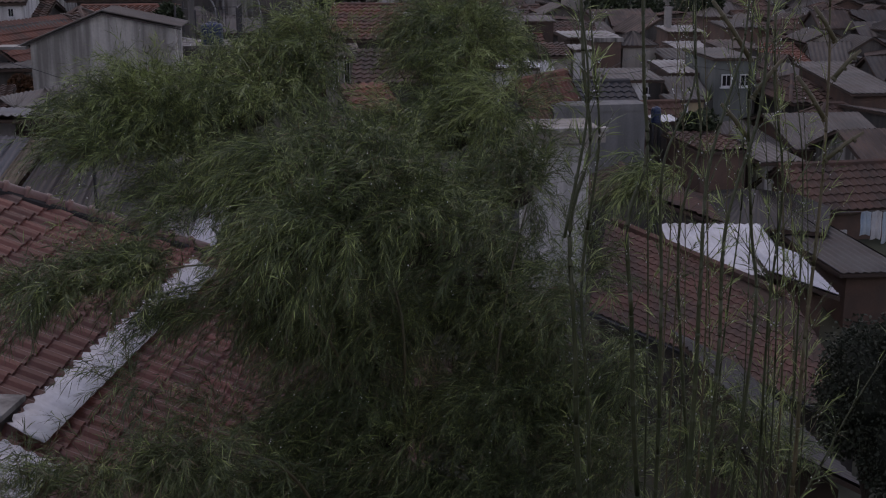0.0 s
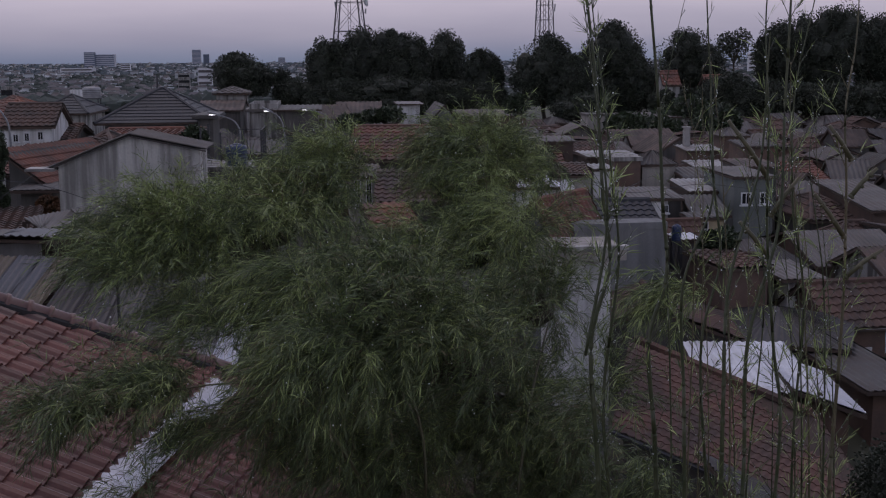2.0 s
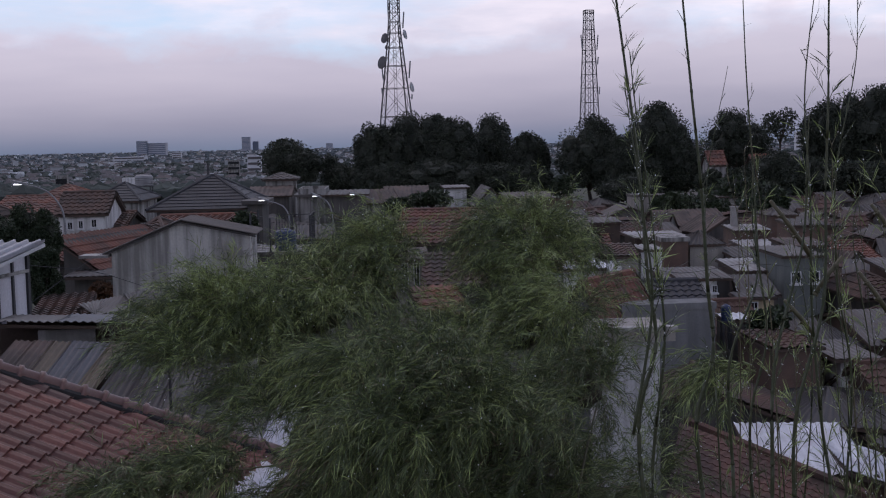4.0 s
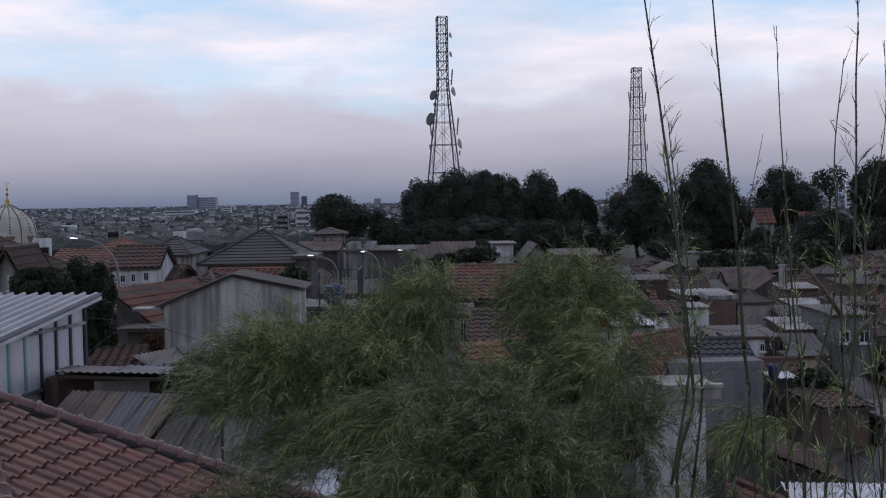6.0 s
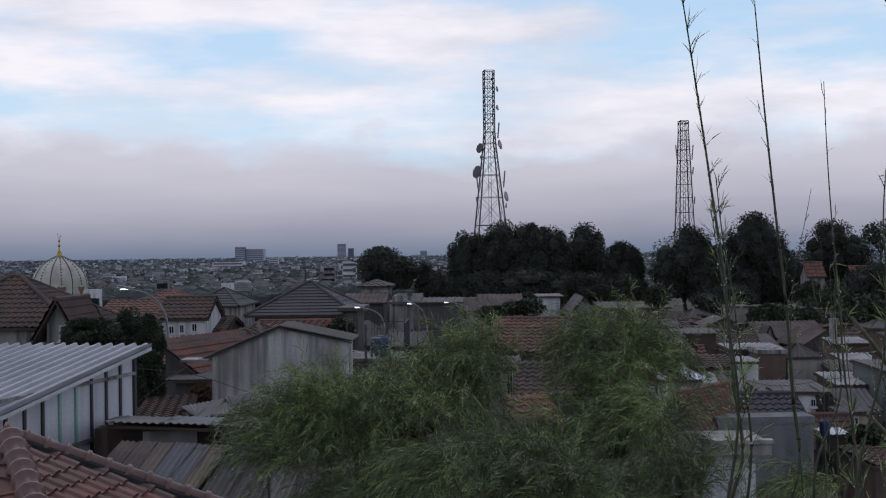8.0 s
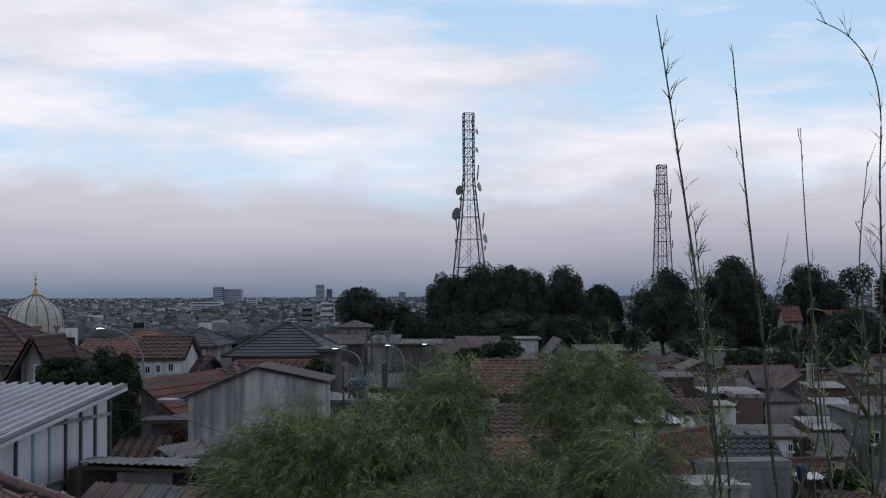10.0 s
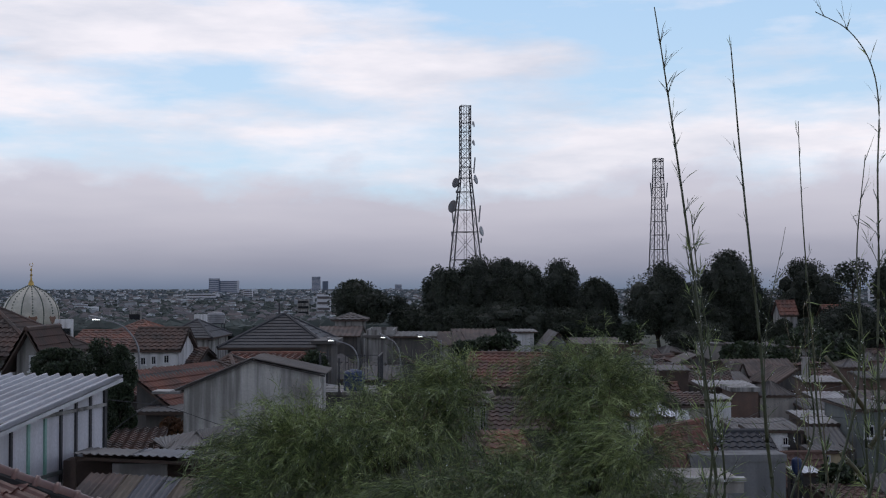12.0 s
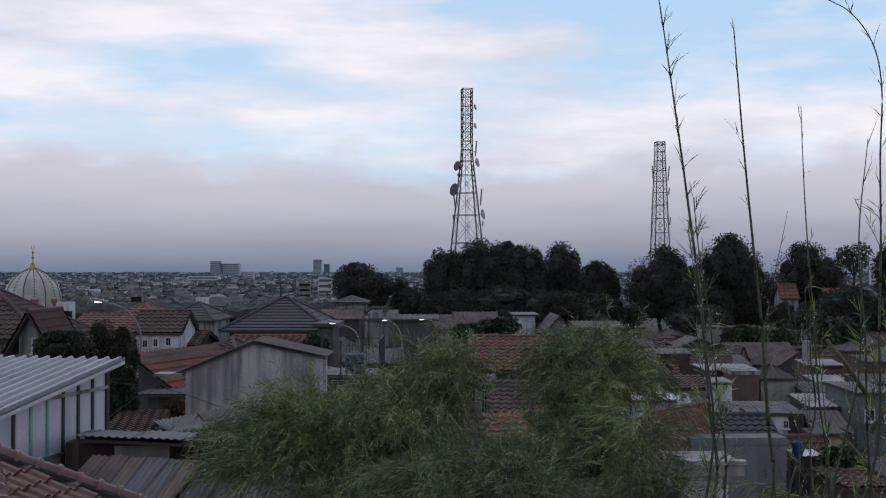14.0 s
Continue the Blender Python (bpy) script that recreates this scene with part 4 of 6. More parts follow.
COVERS = [("tile_brown", "tile"), ("tile_brown", "tile"), ("tile_brown", "tile"), ("sheet_grey", "sheet"), ("sheet_dark", "sheet"), ("sheet_rust", "sheet"), ("sheet_dark", "sheet"), ("sheet_grey", "sheet"), ("tile_brown", "tile"), ("sheet_rust", "sheet")]
WORDS = {"tile_red": "dull red tiled", "tile_brown": "brown tiled", "sheet_grey": "grey sheet", "sheet_dark": "dark sheet", "sheet_rust": "rusty sheet", "sheet_pale": "pale sheet"}
WALL_WORDS = {"plaster_grey": "grey plastered", "plaster_dark": "dark weathered", "plaster_cream": "cream", "plaster_white": "white", "plaster_blue": "pale blue", "brick_wall": "brick"}
for i in range(2600):
    y = fill.uniform(30, 112)
    x = y * math.tan(radians(fill.uniform(-24, 29)))
    w, dep = fill.uniform(2.3, 4.6), fill.uniform(2.1, 3.8)
    if any((x - a) ** 2 + (y + dep / 2 - b) ** 2 < (max(w, dep) * 0.42 + c * 0.78) ** 2 for a, b, c in PLACED) or (y < 60 and x < 8) or (y < 84 and x < -3):
        continue
    wall, (cover, style) = fill.choice(WALLS), fill.choice(COVERS)
    z = ground_z(x, y) + (fill.uniform(1.7, 2.4) if y > 78 else fill.uniform(0.9, 1.6))
    kind = fill.choice(["gable_x", "gable_x", "gable_y", "hip", "shed_f", "shed_l", "shed_r"])
    rise = fill.uniform(0.3, 0.6) if kind[:4] == "shed" else fill.uniform(0.5, 1.0)
    house(x, y, z, w, dep, rise, kind, "small " + WALL_WORDS[wall] + " house under a " + WORDS[cover] + " roof", wall=wall, cover=cover, style=style,
          yaw=fill.choice([-25, -10, 0, 6, 15, 30, 90]), over=fill.uniform(0.12, 0.3), coarse=1.0 if y < 50 else 1.4 if y < 80 else 2.0,
          windows=((fill.uniform(-1, 1), 0.7, 0.7, 0.8),) if fill.random() < 0.6 else ())


# ---- lattice towers ----
def lattice_tower(x, y, top, half_top, half_low, z_low, z_bend, panels, label, dishes, antennas):
    """Four legs that narrow up to z_bend and then run parallel, with X braces, rings and dishes."""
    zb = ground_z(x, y)
    root = thing("lattice_tower", label, "tower", pose(x, y, 0, 0, 0, 9))

    def half(z):
        if z > z_bend:
            return half_top
        return half_top + (half_low - half_top) * (z_bend - z) / (z_bend - z_low)
    zs = []
    z, k = zb - 0.3, 0
    while z < top - 0.01:
        zs.append(z)
        z += max(1.5, 2.1 * half(z)) if z < z_bend else 1.9
    zs.append(top)
    for sx, sy in ((-1, -1), (1, -1), (1, 1), (-1, 1)):
        g = Geo().tube([(sx * half(a), sy * half(a), a) for a in zs], [0.16 if a < z_bend else 0.13 for a in zs], 5)
        part("leg", g, "steel_tower", root)
    for a, b in zip(zs, zs[1:]):
        ring = Geo()
        for (sx, sy), (tx, ty) in (((-1, -1), (1, -1)), ((1, -1), (1, 1)), ((1, 1), (-1, 1)), ((-1, 1), (-1, -1))):
            ring.bar((sx * half(b), sy * half(b), b), (tx * half(b), ty * half(b), b), 0.09)
            brace = Geo().bar((sx * half(a), sy * half(a), a), (tx * half(b), ty * half(b), b), 0.05)
            brace.bar((tx * half(a), ty * half(a), a), (sx * half(b), sy * half(b), b), 0.05)
            part("brace", brace, "steel_tower", root)
        part("ring_beam", ring, "steel_tower", root)
    lad = Geo()
    for s in (-0.28, 0.28):
        lad.bar((s, 0, zb), (s, 0, top), 0.06)
    for i in range(int((top - zb) / 0.8)):
        lad.bar((-0.28, 0, zb + 0.8 * i), (0.28, 0, zb + 0.8 * i), 0.035)
    part("ladder", lad, "steel_tower", root)
    for side, z, r in dishes:
        g = Geo()
        g.lathe([(0.01, 0.0), (r * 0.6, 0.05 * r), (r, 0.28 * r), (r, 0.42 * r), (0.02, 0.46 * r)], 14)
        d = part("dish", g, "dish_white" if side > 0 else "steel_tower", root)
        d.matrix_basis = pose(side * (half(z) + 0.45 * r + 0.2), -half(z) * 0.6, z, 78, 0, 62 * side)
        part("bracket", Geo().bar((side * half(z), -half(z), z), (side * (half(z) + 0.45 * r), -half(z) * 0.6, z), 0.06), "steel_tower", root)
    for side, z, h in antennas:
        g = Geo().box(-0.14, -0.1, 0, 0.14, 0.1, h)
        a = part("antenna", g, "steel_grey", root)
        a.matrix_basis = pose(side * (half(z) + 0.7), -half(z) * 0.5, z, 0, 5 * side, 0)
        part("bracket", Geo().bar((side * half(z), -half(z) * 0.5, z + h * 0.3), (side * (half(z) + 0.7), -half(z) * 0.5, z + h * 0.3), 0.05), "steel_tower", root)
    return root


lattice_tower(4.8, 260.0, 53.1, 1.03, 2.78, 20.6, 38.8, 20, "tall steel lattice telecom tower with round dish antennas",
              [(1, 49.1, 0.65), (1, 45.1, 0.65), (1, 37.2, 1.04), (-1, 36.4, 1.08), (-1, 31.3, 1.37), (1, 26.1, 1.08), (-1, 34.6, 0.43)],
              [(1, 38.6, 3.4), (-1, 27.9, 3.0), (1, 28.1, 3.6), (-1, 24.9, 1.2), (1, 23.7, 1.0)])
lattice_tower(58.5, 330.0, 49.2, 1.10, 2.00, 20.9, 46.0, 20, "slim steel lattice telecom tower with panel antennas",
              [], [(1, 38.6, 4.0), (-1, 38.6, 4.0), (1, 34.7, 2.0), (-1, 29.3, 2.0), (1, 26.7, 2.0), (-1, 26.7, 2.2), (-1, 24.7, 1.5)])


# ---- domed mosque ----
DOME_R = 3.34
dome = thing("mosque_dome", "cream ribbed mosque dome with gilt finial", "dome", pose(-50.74, 150, 10.87))
R = DOME_R
g = Geo()
prof = [(R * 0.93, -0.62 * R), (R * 1.0, -0.3 * R), (R * 1.02, 0.0), (R * 0.985, 0.2 * R), (R * 0.9, 0.42 * R), (R * 0.76, 0.62 * R), (R * 0.55, 0.81 * R), (R * 0.32, 0.95 * R), (R * 0.12, 1.05 * R), (0.02, 1.1 * R)]
g.lathe(prof, 40)
part("shell", g, "dome_shell", dome, smooth=True)
for k in range(16):
    a = 2 * math.pi * k / 16
    pts = [((r + 0.02) * math.cos(a), (r + 0.02) * math.sin(a), z) for r, z in prof]
    if k % 2 == 0:
        part("rib", Geo().tube(pts, [0.07] * len(pts), 5), "dome_line", dome)
    else:
        d = Geo()
        for (r, z), (r2, z2) in zip(prof[2:8], prof[3:9]):
            for s in (0.2, 0.7):
                rr, zz = r + (r2 - r) * s + 0.02, z + (z2 - z) * s
                d.lathe([(0.01, 0.12), (0.12, 0.0), (0.01, -0.12)], 4, (rr * math.cos(a), rr * math.sin(a), zz))
        part("ornament", d, "dome_line", dome)
        loz = Geo()
        t = Vector((-math.sin(a), math.cos(a), 0))
        c = Vector(((R + 0.05) * math.cos(a), (R + 0.05) * math.sin(a), -0.12 * R))
        loz.add([c - t * 0.17 * R, c - Vector((0, 0, 0.27 * R)), c + t * 0.17 * R, c + Vector((0, 0, 0.27 * R)) - Vector((math.cos(a), math.sin(a), 0)) * 0.02 * R], [(0, 1, 2, 3)])
        ob = part("lozenge", loz, "dome_rust", dome)
        ob.modifiers.new("thick", "SOLIDIFY").thickness = 0.05
part("finial", Geo().lathe([(0.36, 1.06 * R), (0.30, 1.18 * R), (0.11, 1.27 * R), (0.08, 1.4 * R), (0.2, 1.45 * R), (0.06, 1.5 * R), (0.05, 1.58 * R), (0.16, 1.63 * R), (0.03, 1.7 * R), (0.03, 1.75 * R)], 12), "gold", dome)
part("crescent", Geo().tube([(0.22 * math.cos(t), 0, 1.83 * R + 0.22 * math.sin(t)) for t in [radians(-240 + 30 * i) for i in range(11)]], [0.03] * 11, 5), "gold", dome)
part("drum", Geo().lathe([(R * 0.93, -0.6 * R), (R * 0.95, -0.8 * R), (R * 0.95, -3.6 * R)], 32), "plaster_white", dome)


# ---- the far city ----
rnd = random.Random(11)
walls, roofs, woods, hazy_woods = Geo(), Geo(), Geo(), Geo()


def far_spot(near, far):
    y = near * (far / near) ** rnd.random()
    az = radians(rnd.uniform(-27, 25))
    return y * math.tan(az), y


bm = bmesh.new()
bmesh.ops.create_icosphere(bm, subdivisions=1, radius=1.0)
bm.verts.ensure_lookup_table()
ico_v, ico_f = [v.co.copy() for v in bm.verts], [tuple(v.index for v in f.verts) for f in bm.faces]
bm.free()
for i in range(4600):
    x, y = far_spot(420, 4700)
    z = ground_z(x, y) - 0.5
    w, d, h = rnd.uniform(3.5, 7.5), rnd.uniform(4, 8), rnd.uniform(2.4, 4.0)
    if rnd.random() < 0.06 and y > 1000:
        w, h = w * 1.8, h * rnd.uniform(1.3, 2.2)
    h += y * 0.0004
    walls.box(x - w / 2, y, z, x + w / 2, y + d, z + h)
    if rnd.random() < 0.68:
        r = rnd.uniform(0.9, 2.0)
        roofs.add([(x - w * 0.55, y - 1, z + h), (x + w * 0.55, y - 1, z + h), (x + w * 0.55, y + d + 1, z + h), (x - w * 0.55, y + d + 1, z + h), (x - w * 0.25, y + d / 2, z + h + r), (x + w * 0.25, y + d / 2, z + h + r)],
                  [(0, 1, 5, 4), (1, 2, 5), (2, 3, 4, 5), (3, 0, 4)])
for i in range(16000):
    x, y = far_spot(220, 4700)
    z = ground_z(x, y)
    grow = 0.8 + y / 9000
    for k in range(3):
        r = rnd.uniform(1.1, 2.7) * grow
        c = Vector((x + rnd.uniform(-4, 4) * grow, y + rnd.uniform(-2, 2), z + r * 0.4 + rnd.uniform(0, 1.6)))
        # beyond 1.7 km the crowns take the colour with painted haze
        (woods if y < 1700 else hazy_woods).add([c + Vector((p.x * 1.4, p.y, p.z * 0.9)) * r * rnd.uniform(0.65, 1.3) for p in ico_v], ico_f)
tagged(part("far_houses", walls, "city_wall"), "pale walls of the low city on the plain", "city", kind="stuff")
tagged(part("far_roofs", roofs, "city_roof"), "muted tiled roofs of the far city", "city", kind="stuff")
tagged(part("far_woods", woods, "city_tree"), "dull green tree crowns between the far houses", "trees", kind="stuff")


tagged(part("distant_woods", hazy_woods, "city_tree_hazed"), "woods far out on the plain, haze painted in as blue-green", "trees", kind="stuff")


def far_block(x, y, w, d, z1, mat, label, storeys, strip="tower_glass_hazed", z0=None):
    z0 = ground_z(x, y) - 1 if z0 is None else z0
    root = thing("far_building", label, "building", pose(x, y, z0))
    part("wall", Geo().box(-w / 2, 0, 0, w / 2, d, z1 - z0), mat, root)
    h = (z1 - z0) / storeys
    for i in range(storeys):
        part("window_band", Geo().box(-w * 0.46, -0.6, h * (i + 0.3), w * 0.46, 0.2, h * (i + 0.72)), strip, root)
    return root


far_block(-564.3, 3000, 25.2, 12.6, 39.0, 'tower_glass_hazed', 'tall dark glass-fronted hotel slab', 8, strip='tower_pink_hazed')
far_block(-530.5, 3010, 46.2, 23.1, 33.5, 'tower_pink_hazed', 'broad grey hotel block', 7)
far_block(-397.0, 2000, 51.1, 25.6, 5.6, 'city_white', 'long pale low commercial hall', 2, strip='city_roof')
far_block(-352.5, 2200, 16.4, 8.2, 10.9, 'city_white', 'white mid-rise block on the plain', 4, strip='city_roof')
far_block(-417.2, 4000, 28.0, 14.0, 53.0, 'tower_pink_hazed', 'faint pinkish apartment tower', 12, strip='tower_glass_hazed')
far_block(-388.5, 4020, 18.7, 9.4, 38.3, 'tower_glass_hazed', 'faint bluish apartment tower', 10, strip='tower_glass_hazed')
far_block(-88.2, 900, 10.0, 5.0, 9.4, 'city_white', 'white block behind trees', 4, strip='city_roof')
far_block(-91.8, 800, 7.4, 3.7, 7.0, 'plaster_grey', 'grey block at the edge of the plain', 4, strip='glass_dark')
far_block(-150.7, 4100, 22.9, 11.4, 27.4, 'tower_pink_hazed', 'hazy tower on the horizon', 8, strip='tower_glass_hazed')
far_block(531.6, 1500, 12.4, 6.2, 20.5, 'city_white', 'pale block seen between trees', 5, strip='city_roof')
far_block(-106.2, 420, 3.9, 2.0, 6.4, 'plaster_grey', 'grey block on the plain', 3, strip='glass_dark')
far_block(-37.4, 120, 1.6, 0.8, 11.0, 'plaster_white', 'white modern house beside the dome', 2, strip='glass_dark')
far_block(-47.5, 240, 3.0, 1.5, 8.9, 'plaster_white', 'white flat-roofed house on the plain', 1, strip='glass_dark')

# ---- plants ----
def leaf_cloud(name, at, way, length, width, mat, parent, droop=0.25, seed=1, label="", kind=""):
    """Many pointed blades: at and way are arrays of their feet and directions. Each blade bends down at its middle."""
    rng = np.random.default_rng(seed)
    at, way = np.asarray(at, float), np.asarray(way, float)
    n = len(at)
    length, width = np.broadcast_to(length, n)[:, None], np.broadcast_to(width, n)[:, None]
    way = way / np.maximum(np.linalg.norm(way, axis=1, keepdims=True), 1e-6)
    side = np.cross(way, rng.normal(size=(n, 3)))
    side /= np.maximum(np.linalg.norm(side, axis=1, keepdims=True), 1e-6)
    mid = at + way * length * 0.42
    tip = at + way * length
    tip[:, 2] -= (droop * length)[:, 0]
    v = np.stack([at, mid - side * width / 2, mid + side * width / 2, tip], 1).reshape(-1, 3)
    k = np.arange(n)[:, None] * 4
    tri = np.concatenate([k + [0, 1, 2], k + [1, 3, 2]], 1).reshape(-1)
    me = bpy.data.meshes.new(name)
    me.vertices.add(4 * n)
    me.vertices.foreach_set("co", v.ravel())
    me.loops.add(6 * n)
    me.loops.foreach_set("vertex_index", tri.astype(np.int32))
    me.polygons.add(2 * n)
    me.polygons.foreach_set("loop_start", np.arange(0, 6 * n, 3, dtype=np.int32))
    me.materials.append(M[mat])
    me.update(calc_edges=True)
    me.validate()
    ob = new(name, me)
    ob.parent = parent
    if label:
        ob["label"] = label
    if kind:
        ob["kind"] = kind
    return ob


def smooth_path(pts, per=6):
    """A curve through the points."""
    p = [Vector(q) for q in pts]
    p = [p[0] * 2 - p[1]] + p + [p[-1] * 2 - p[-2]]
    out = []
    for i in range(1, len(p) - 2):
        for k in range(per):
            t = k / per
            a, b, c, d = p[i - 1], p[i], p[i + 1], p[i + 2]
            out.append(0.5 * ((2 * b) + (c - a) * t + (2 * a - 5 * b + 4 * c - d) * t * t + (3 * b - a - 3 * c + d) * t * t * t))
    out.append(p[-2])
    return out


def tree(x, y, zc, rx, rz, label, leaves=2600, leaf=0.42, lobes=9, mat="tree_leaf", seed=1, solid=0.8, category="tree"):
    """A broadleaf tree: tapered trunk, limbs to each lobe, and a crown of leaf clumps with gaps."""
    rng = np.random.default_rng(seed)
    zb = ground_z(x, y) - 0.2
    root = thing("tree" if category == "tree" else "shrub", label, category, pose(x, y, zb))
    cz = zc - zb
    centres, sizes = [], []
    big = leaves > 4000 and leaf > 0.2
    if big:
        lobes, leaves, leaf = lobes * 3, int(leaves * 1.9), leaf * 0.72
    for i in range(lobes):
        a, e = rng.uniform(0, 2 * math.pi), rng.uniform(-0.75, 1.0)
        k = math.sqrt(max(0.05, 1 - e * e))
        s = rng.uniform(0.18, 0.46) if big or lobes > 20 else rng.uniform(0.36, 0.58)
        f = 1 - s * 0.9
        centres.append((rx * f * k * math.cos(a), rx * 0.8 * f * k * math.sin(a), cz + rz * f * e))
        sizes.append(s)
    trunk_r = max(0.06, rx * 0.07)
    low = max(0.3, cz - rz * 0.9)
    part("trunk", Geo().tube([(0, 0, 0), (0.05 * rx, 0, low * 0.5), (0, 0.03 * rx, low), (0, 0, cz)], [trunk_r * 1.3, trunk_r, trunk_r * 0.8, trunk_r * 0.3], 8), "bark", root)
    for c in centres[:7]:
        part("limb", Geo().tube([(0, 0, low), (c[0] * 0.5, c[1] * 0.5, (low + c[2]) * 0.52), c], [trunk_r * 0.55, trunk_r * 0.35, trunk_r * 0.12], 5), "bark", root)
    # added solid filler, painted darker than the leaves, blocks sky between them
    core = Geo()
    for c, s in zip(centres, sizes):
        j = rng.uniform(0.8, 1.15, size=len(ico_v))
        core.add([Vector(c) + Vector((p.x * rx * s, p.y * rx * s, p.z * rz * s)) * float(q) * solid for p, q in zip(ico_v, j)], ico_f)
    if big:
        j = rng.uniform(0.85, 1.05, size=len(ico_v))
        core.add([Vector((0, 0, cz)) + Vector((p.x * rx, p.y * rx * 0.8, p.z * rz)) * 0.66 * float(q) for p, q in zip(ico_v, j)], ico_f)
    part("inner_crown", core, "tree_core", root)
    which = rng.integers(0, lobes, leaves)
    d = rng.normal(size=(leaves, 3))
    d /= np.linalg.norm(d, axis=1, keepdims=True)
    r = rng.uniform(0.72, 1.12, size=(leaves, 1))
    s = np.array(sizes)[which][:, None]
    at = np.array(centres)[which] + d * r * s * np.array([rx, rx, rz])
    way = d + rng.normal(scale=0.8, size=(leaves, 3))
    leaf_cloud("crown", at, way, rng.uniform(0.6, 1.4, leaves) * leaf, rng.uniform(0.5, 0.9, leaves) * leaf, mat, root, 0.1, seed)
    return root


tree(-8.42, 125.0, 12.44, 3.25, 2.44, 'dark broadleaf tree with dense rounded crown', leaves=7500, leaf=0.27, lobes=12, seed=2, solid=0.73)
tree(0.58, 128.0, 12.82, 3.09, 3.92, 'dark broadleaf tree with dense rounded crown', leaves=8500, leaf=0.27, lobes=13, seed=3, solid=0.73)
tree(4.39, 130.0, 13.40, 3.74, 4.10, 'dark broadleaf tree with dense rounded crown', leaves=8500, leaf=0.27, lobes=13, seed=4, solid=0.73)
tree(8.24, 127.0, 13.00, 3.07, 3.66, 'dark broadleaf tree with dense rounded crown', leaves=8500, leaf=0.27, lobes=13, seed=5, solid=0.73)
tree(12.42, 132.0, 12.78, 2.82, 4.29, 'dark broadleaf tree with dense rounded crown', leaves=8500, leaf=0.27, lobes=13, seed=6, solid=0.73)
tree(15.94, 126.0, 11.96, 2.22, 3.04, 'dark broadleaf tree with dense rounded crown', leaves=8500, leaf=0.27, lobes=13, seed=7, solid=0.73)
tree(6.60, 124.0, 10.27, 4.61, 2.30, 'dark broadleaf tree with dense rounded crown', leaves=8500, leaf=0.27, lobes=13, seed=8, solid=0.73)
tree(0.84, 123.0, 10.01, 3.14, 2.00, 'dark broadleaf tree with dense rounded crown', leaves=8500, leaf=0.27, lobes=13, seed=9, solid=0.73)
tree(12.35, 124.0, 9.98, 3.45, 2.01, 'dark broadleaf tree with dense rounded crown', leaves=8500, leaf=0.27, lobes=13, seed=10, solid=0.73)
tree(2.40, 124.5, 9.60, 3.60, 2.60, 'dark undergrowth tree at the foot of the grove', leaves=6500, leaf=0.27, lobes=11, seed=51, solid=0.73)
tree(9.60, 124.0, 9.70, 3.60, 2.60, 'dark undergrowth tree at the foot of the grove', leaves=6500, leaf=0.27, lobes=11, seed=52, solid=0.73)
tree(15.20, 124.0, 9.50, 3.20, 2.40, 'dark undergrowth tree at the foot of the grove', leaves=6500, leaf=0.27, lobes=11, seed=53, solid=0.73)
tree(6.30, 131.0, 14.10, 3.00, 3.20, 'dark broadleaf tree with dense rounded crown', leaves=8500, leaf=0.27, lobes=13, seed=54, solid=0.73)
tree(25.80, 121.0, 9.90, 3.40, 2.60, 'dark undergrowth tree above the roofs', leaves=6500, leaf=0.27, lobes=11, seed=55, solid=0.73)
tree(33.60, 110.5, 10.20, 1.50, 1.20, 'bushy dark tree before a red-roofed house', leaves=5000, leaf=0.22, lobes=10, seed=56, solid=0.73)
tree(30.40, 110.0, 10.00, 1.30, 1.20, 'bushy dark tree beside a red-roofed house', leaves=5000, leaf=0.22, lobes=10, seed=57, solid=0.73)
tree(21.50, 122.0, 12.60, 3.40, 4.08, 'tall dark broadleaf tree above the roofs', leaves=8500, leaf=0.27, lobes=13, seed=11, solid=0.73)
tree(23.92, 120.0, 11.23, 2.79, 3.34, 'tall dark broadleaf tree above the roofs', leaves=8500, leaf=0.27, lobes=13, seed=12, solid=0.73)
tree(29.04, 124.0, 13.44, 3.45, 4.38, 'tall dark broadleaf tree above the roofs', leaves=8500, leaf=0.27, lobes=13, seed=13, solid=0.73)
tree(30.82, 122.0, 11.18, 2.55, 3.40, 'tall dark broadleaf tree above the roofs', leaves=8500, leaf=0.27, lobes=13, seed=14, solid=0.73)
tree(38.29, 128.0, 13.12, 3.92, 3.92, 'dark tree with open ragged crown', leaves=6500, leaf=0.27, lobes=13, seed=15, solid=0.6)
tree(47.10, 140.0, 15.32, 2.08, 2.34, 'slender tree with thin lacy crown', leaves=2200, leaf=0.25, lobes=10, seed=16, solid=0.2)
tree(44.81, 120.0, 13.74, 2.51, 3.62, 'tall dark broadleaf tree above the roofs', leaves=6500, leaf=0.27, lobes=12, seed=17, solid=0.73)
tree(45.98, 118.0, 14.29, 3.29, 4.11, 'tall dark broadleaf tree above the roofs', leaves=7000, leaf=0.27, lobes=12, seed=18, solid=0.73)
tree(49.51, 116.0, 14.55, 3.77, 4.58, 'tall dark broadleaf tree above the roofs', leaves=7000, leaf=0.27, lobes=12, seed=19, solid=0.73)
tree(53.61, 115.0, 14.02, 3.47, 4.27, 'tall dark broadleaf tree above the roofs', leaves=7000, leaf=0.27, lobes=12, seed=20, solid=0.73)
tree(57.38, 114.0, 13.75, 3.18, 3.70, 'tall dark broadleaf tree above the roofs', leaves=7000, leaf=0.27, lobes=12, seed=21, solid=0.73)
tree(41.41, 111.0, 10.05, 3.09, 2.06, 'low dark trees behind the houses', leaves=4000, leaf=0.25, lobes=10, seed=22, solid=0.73)
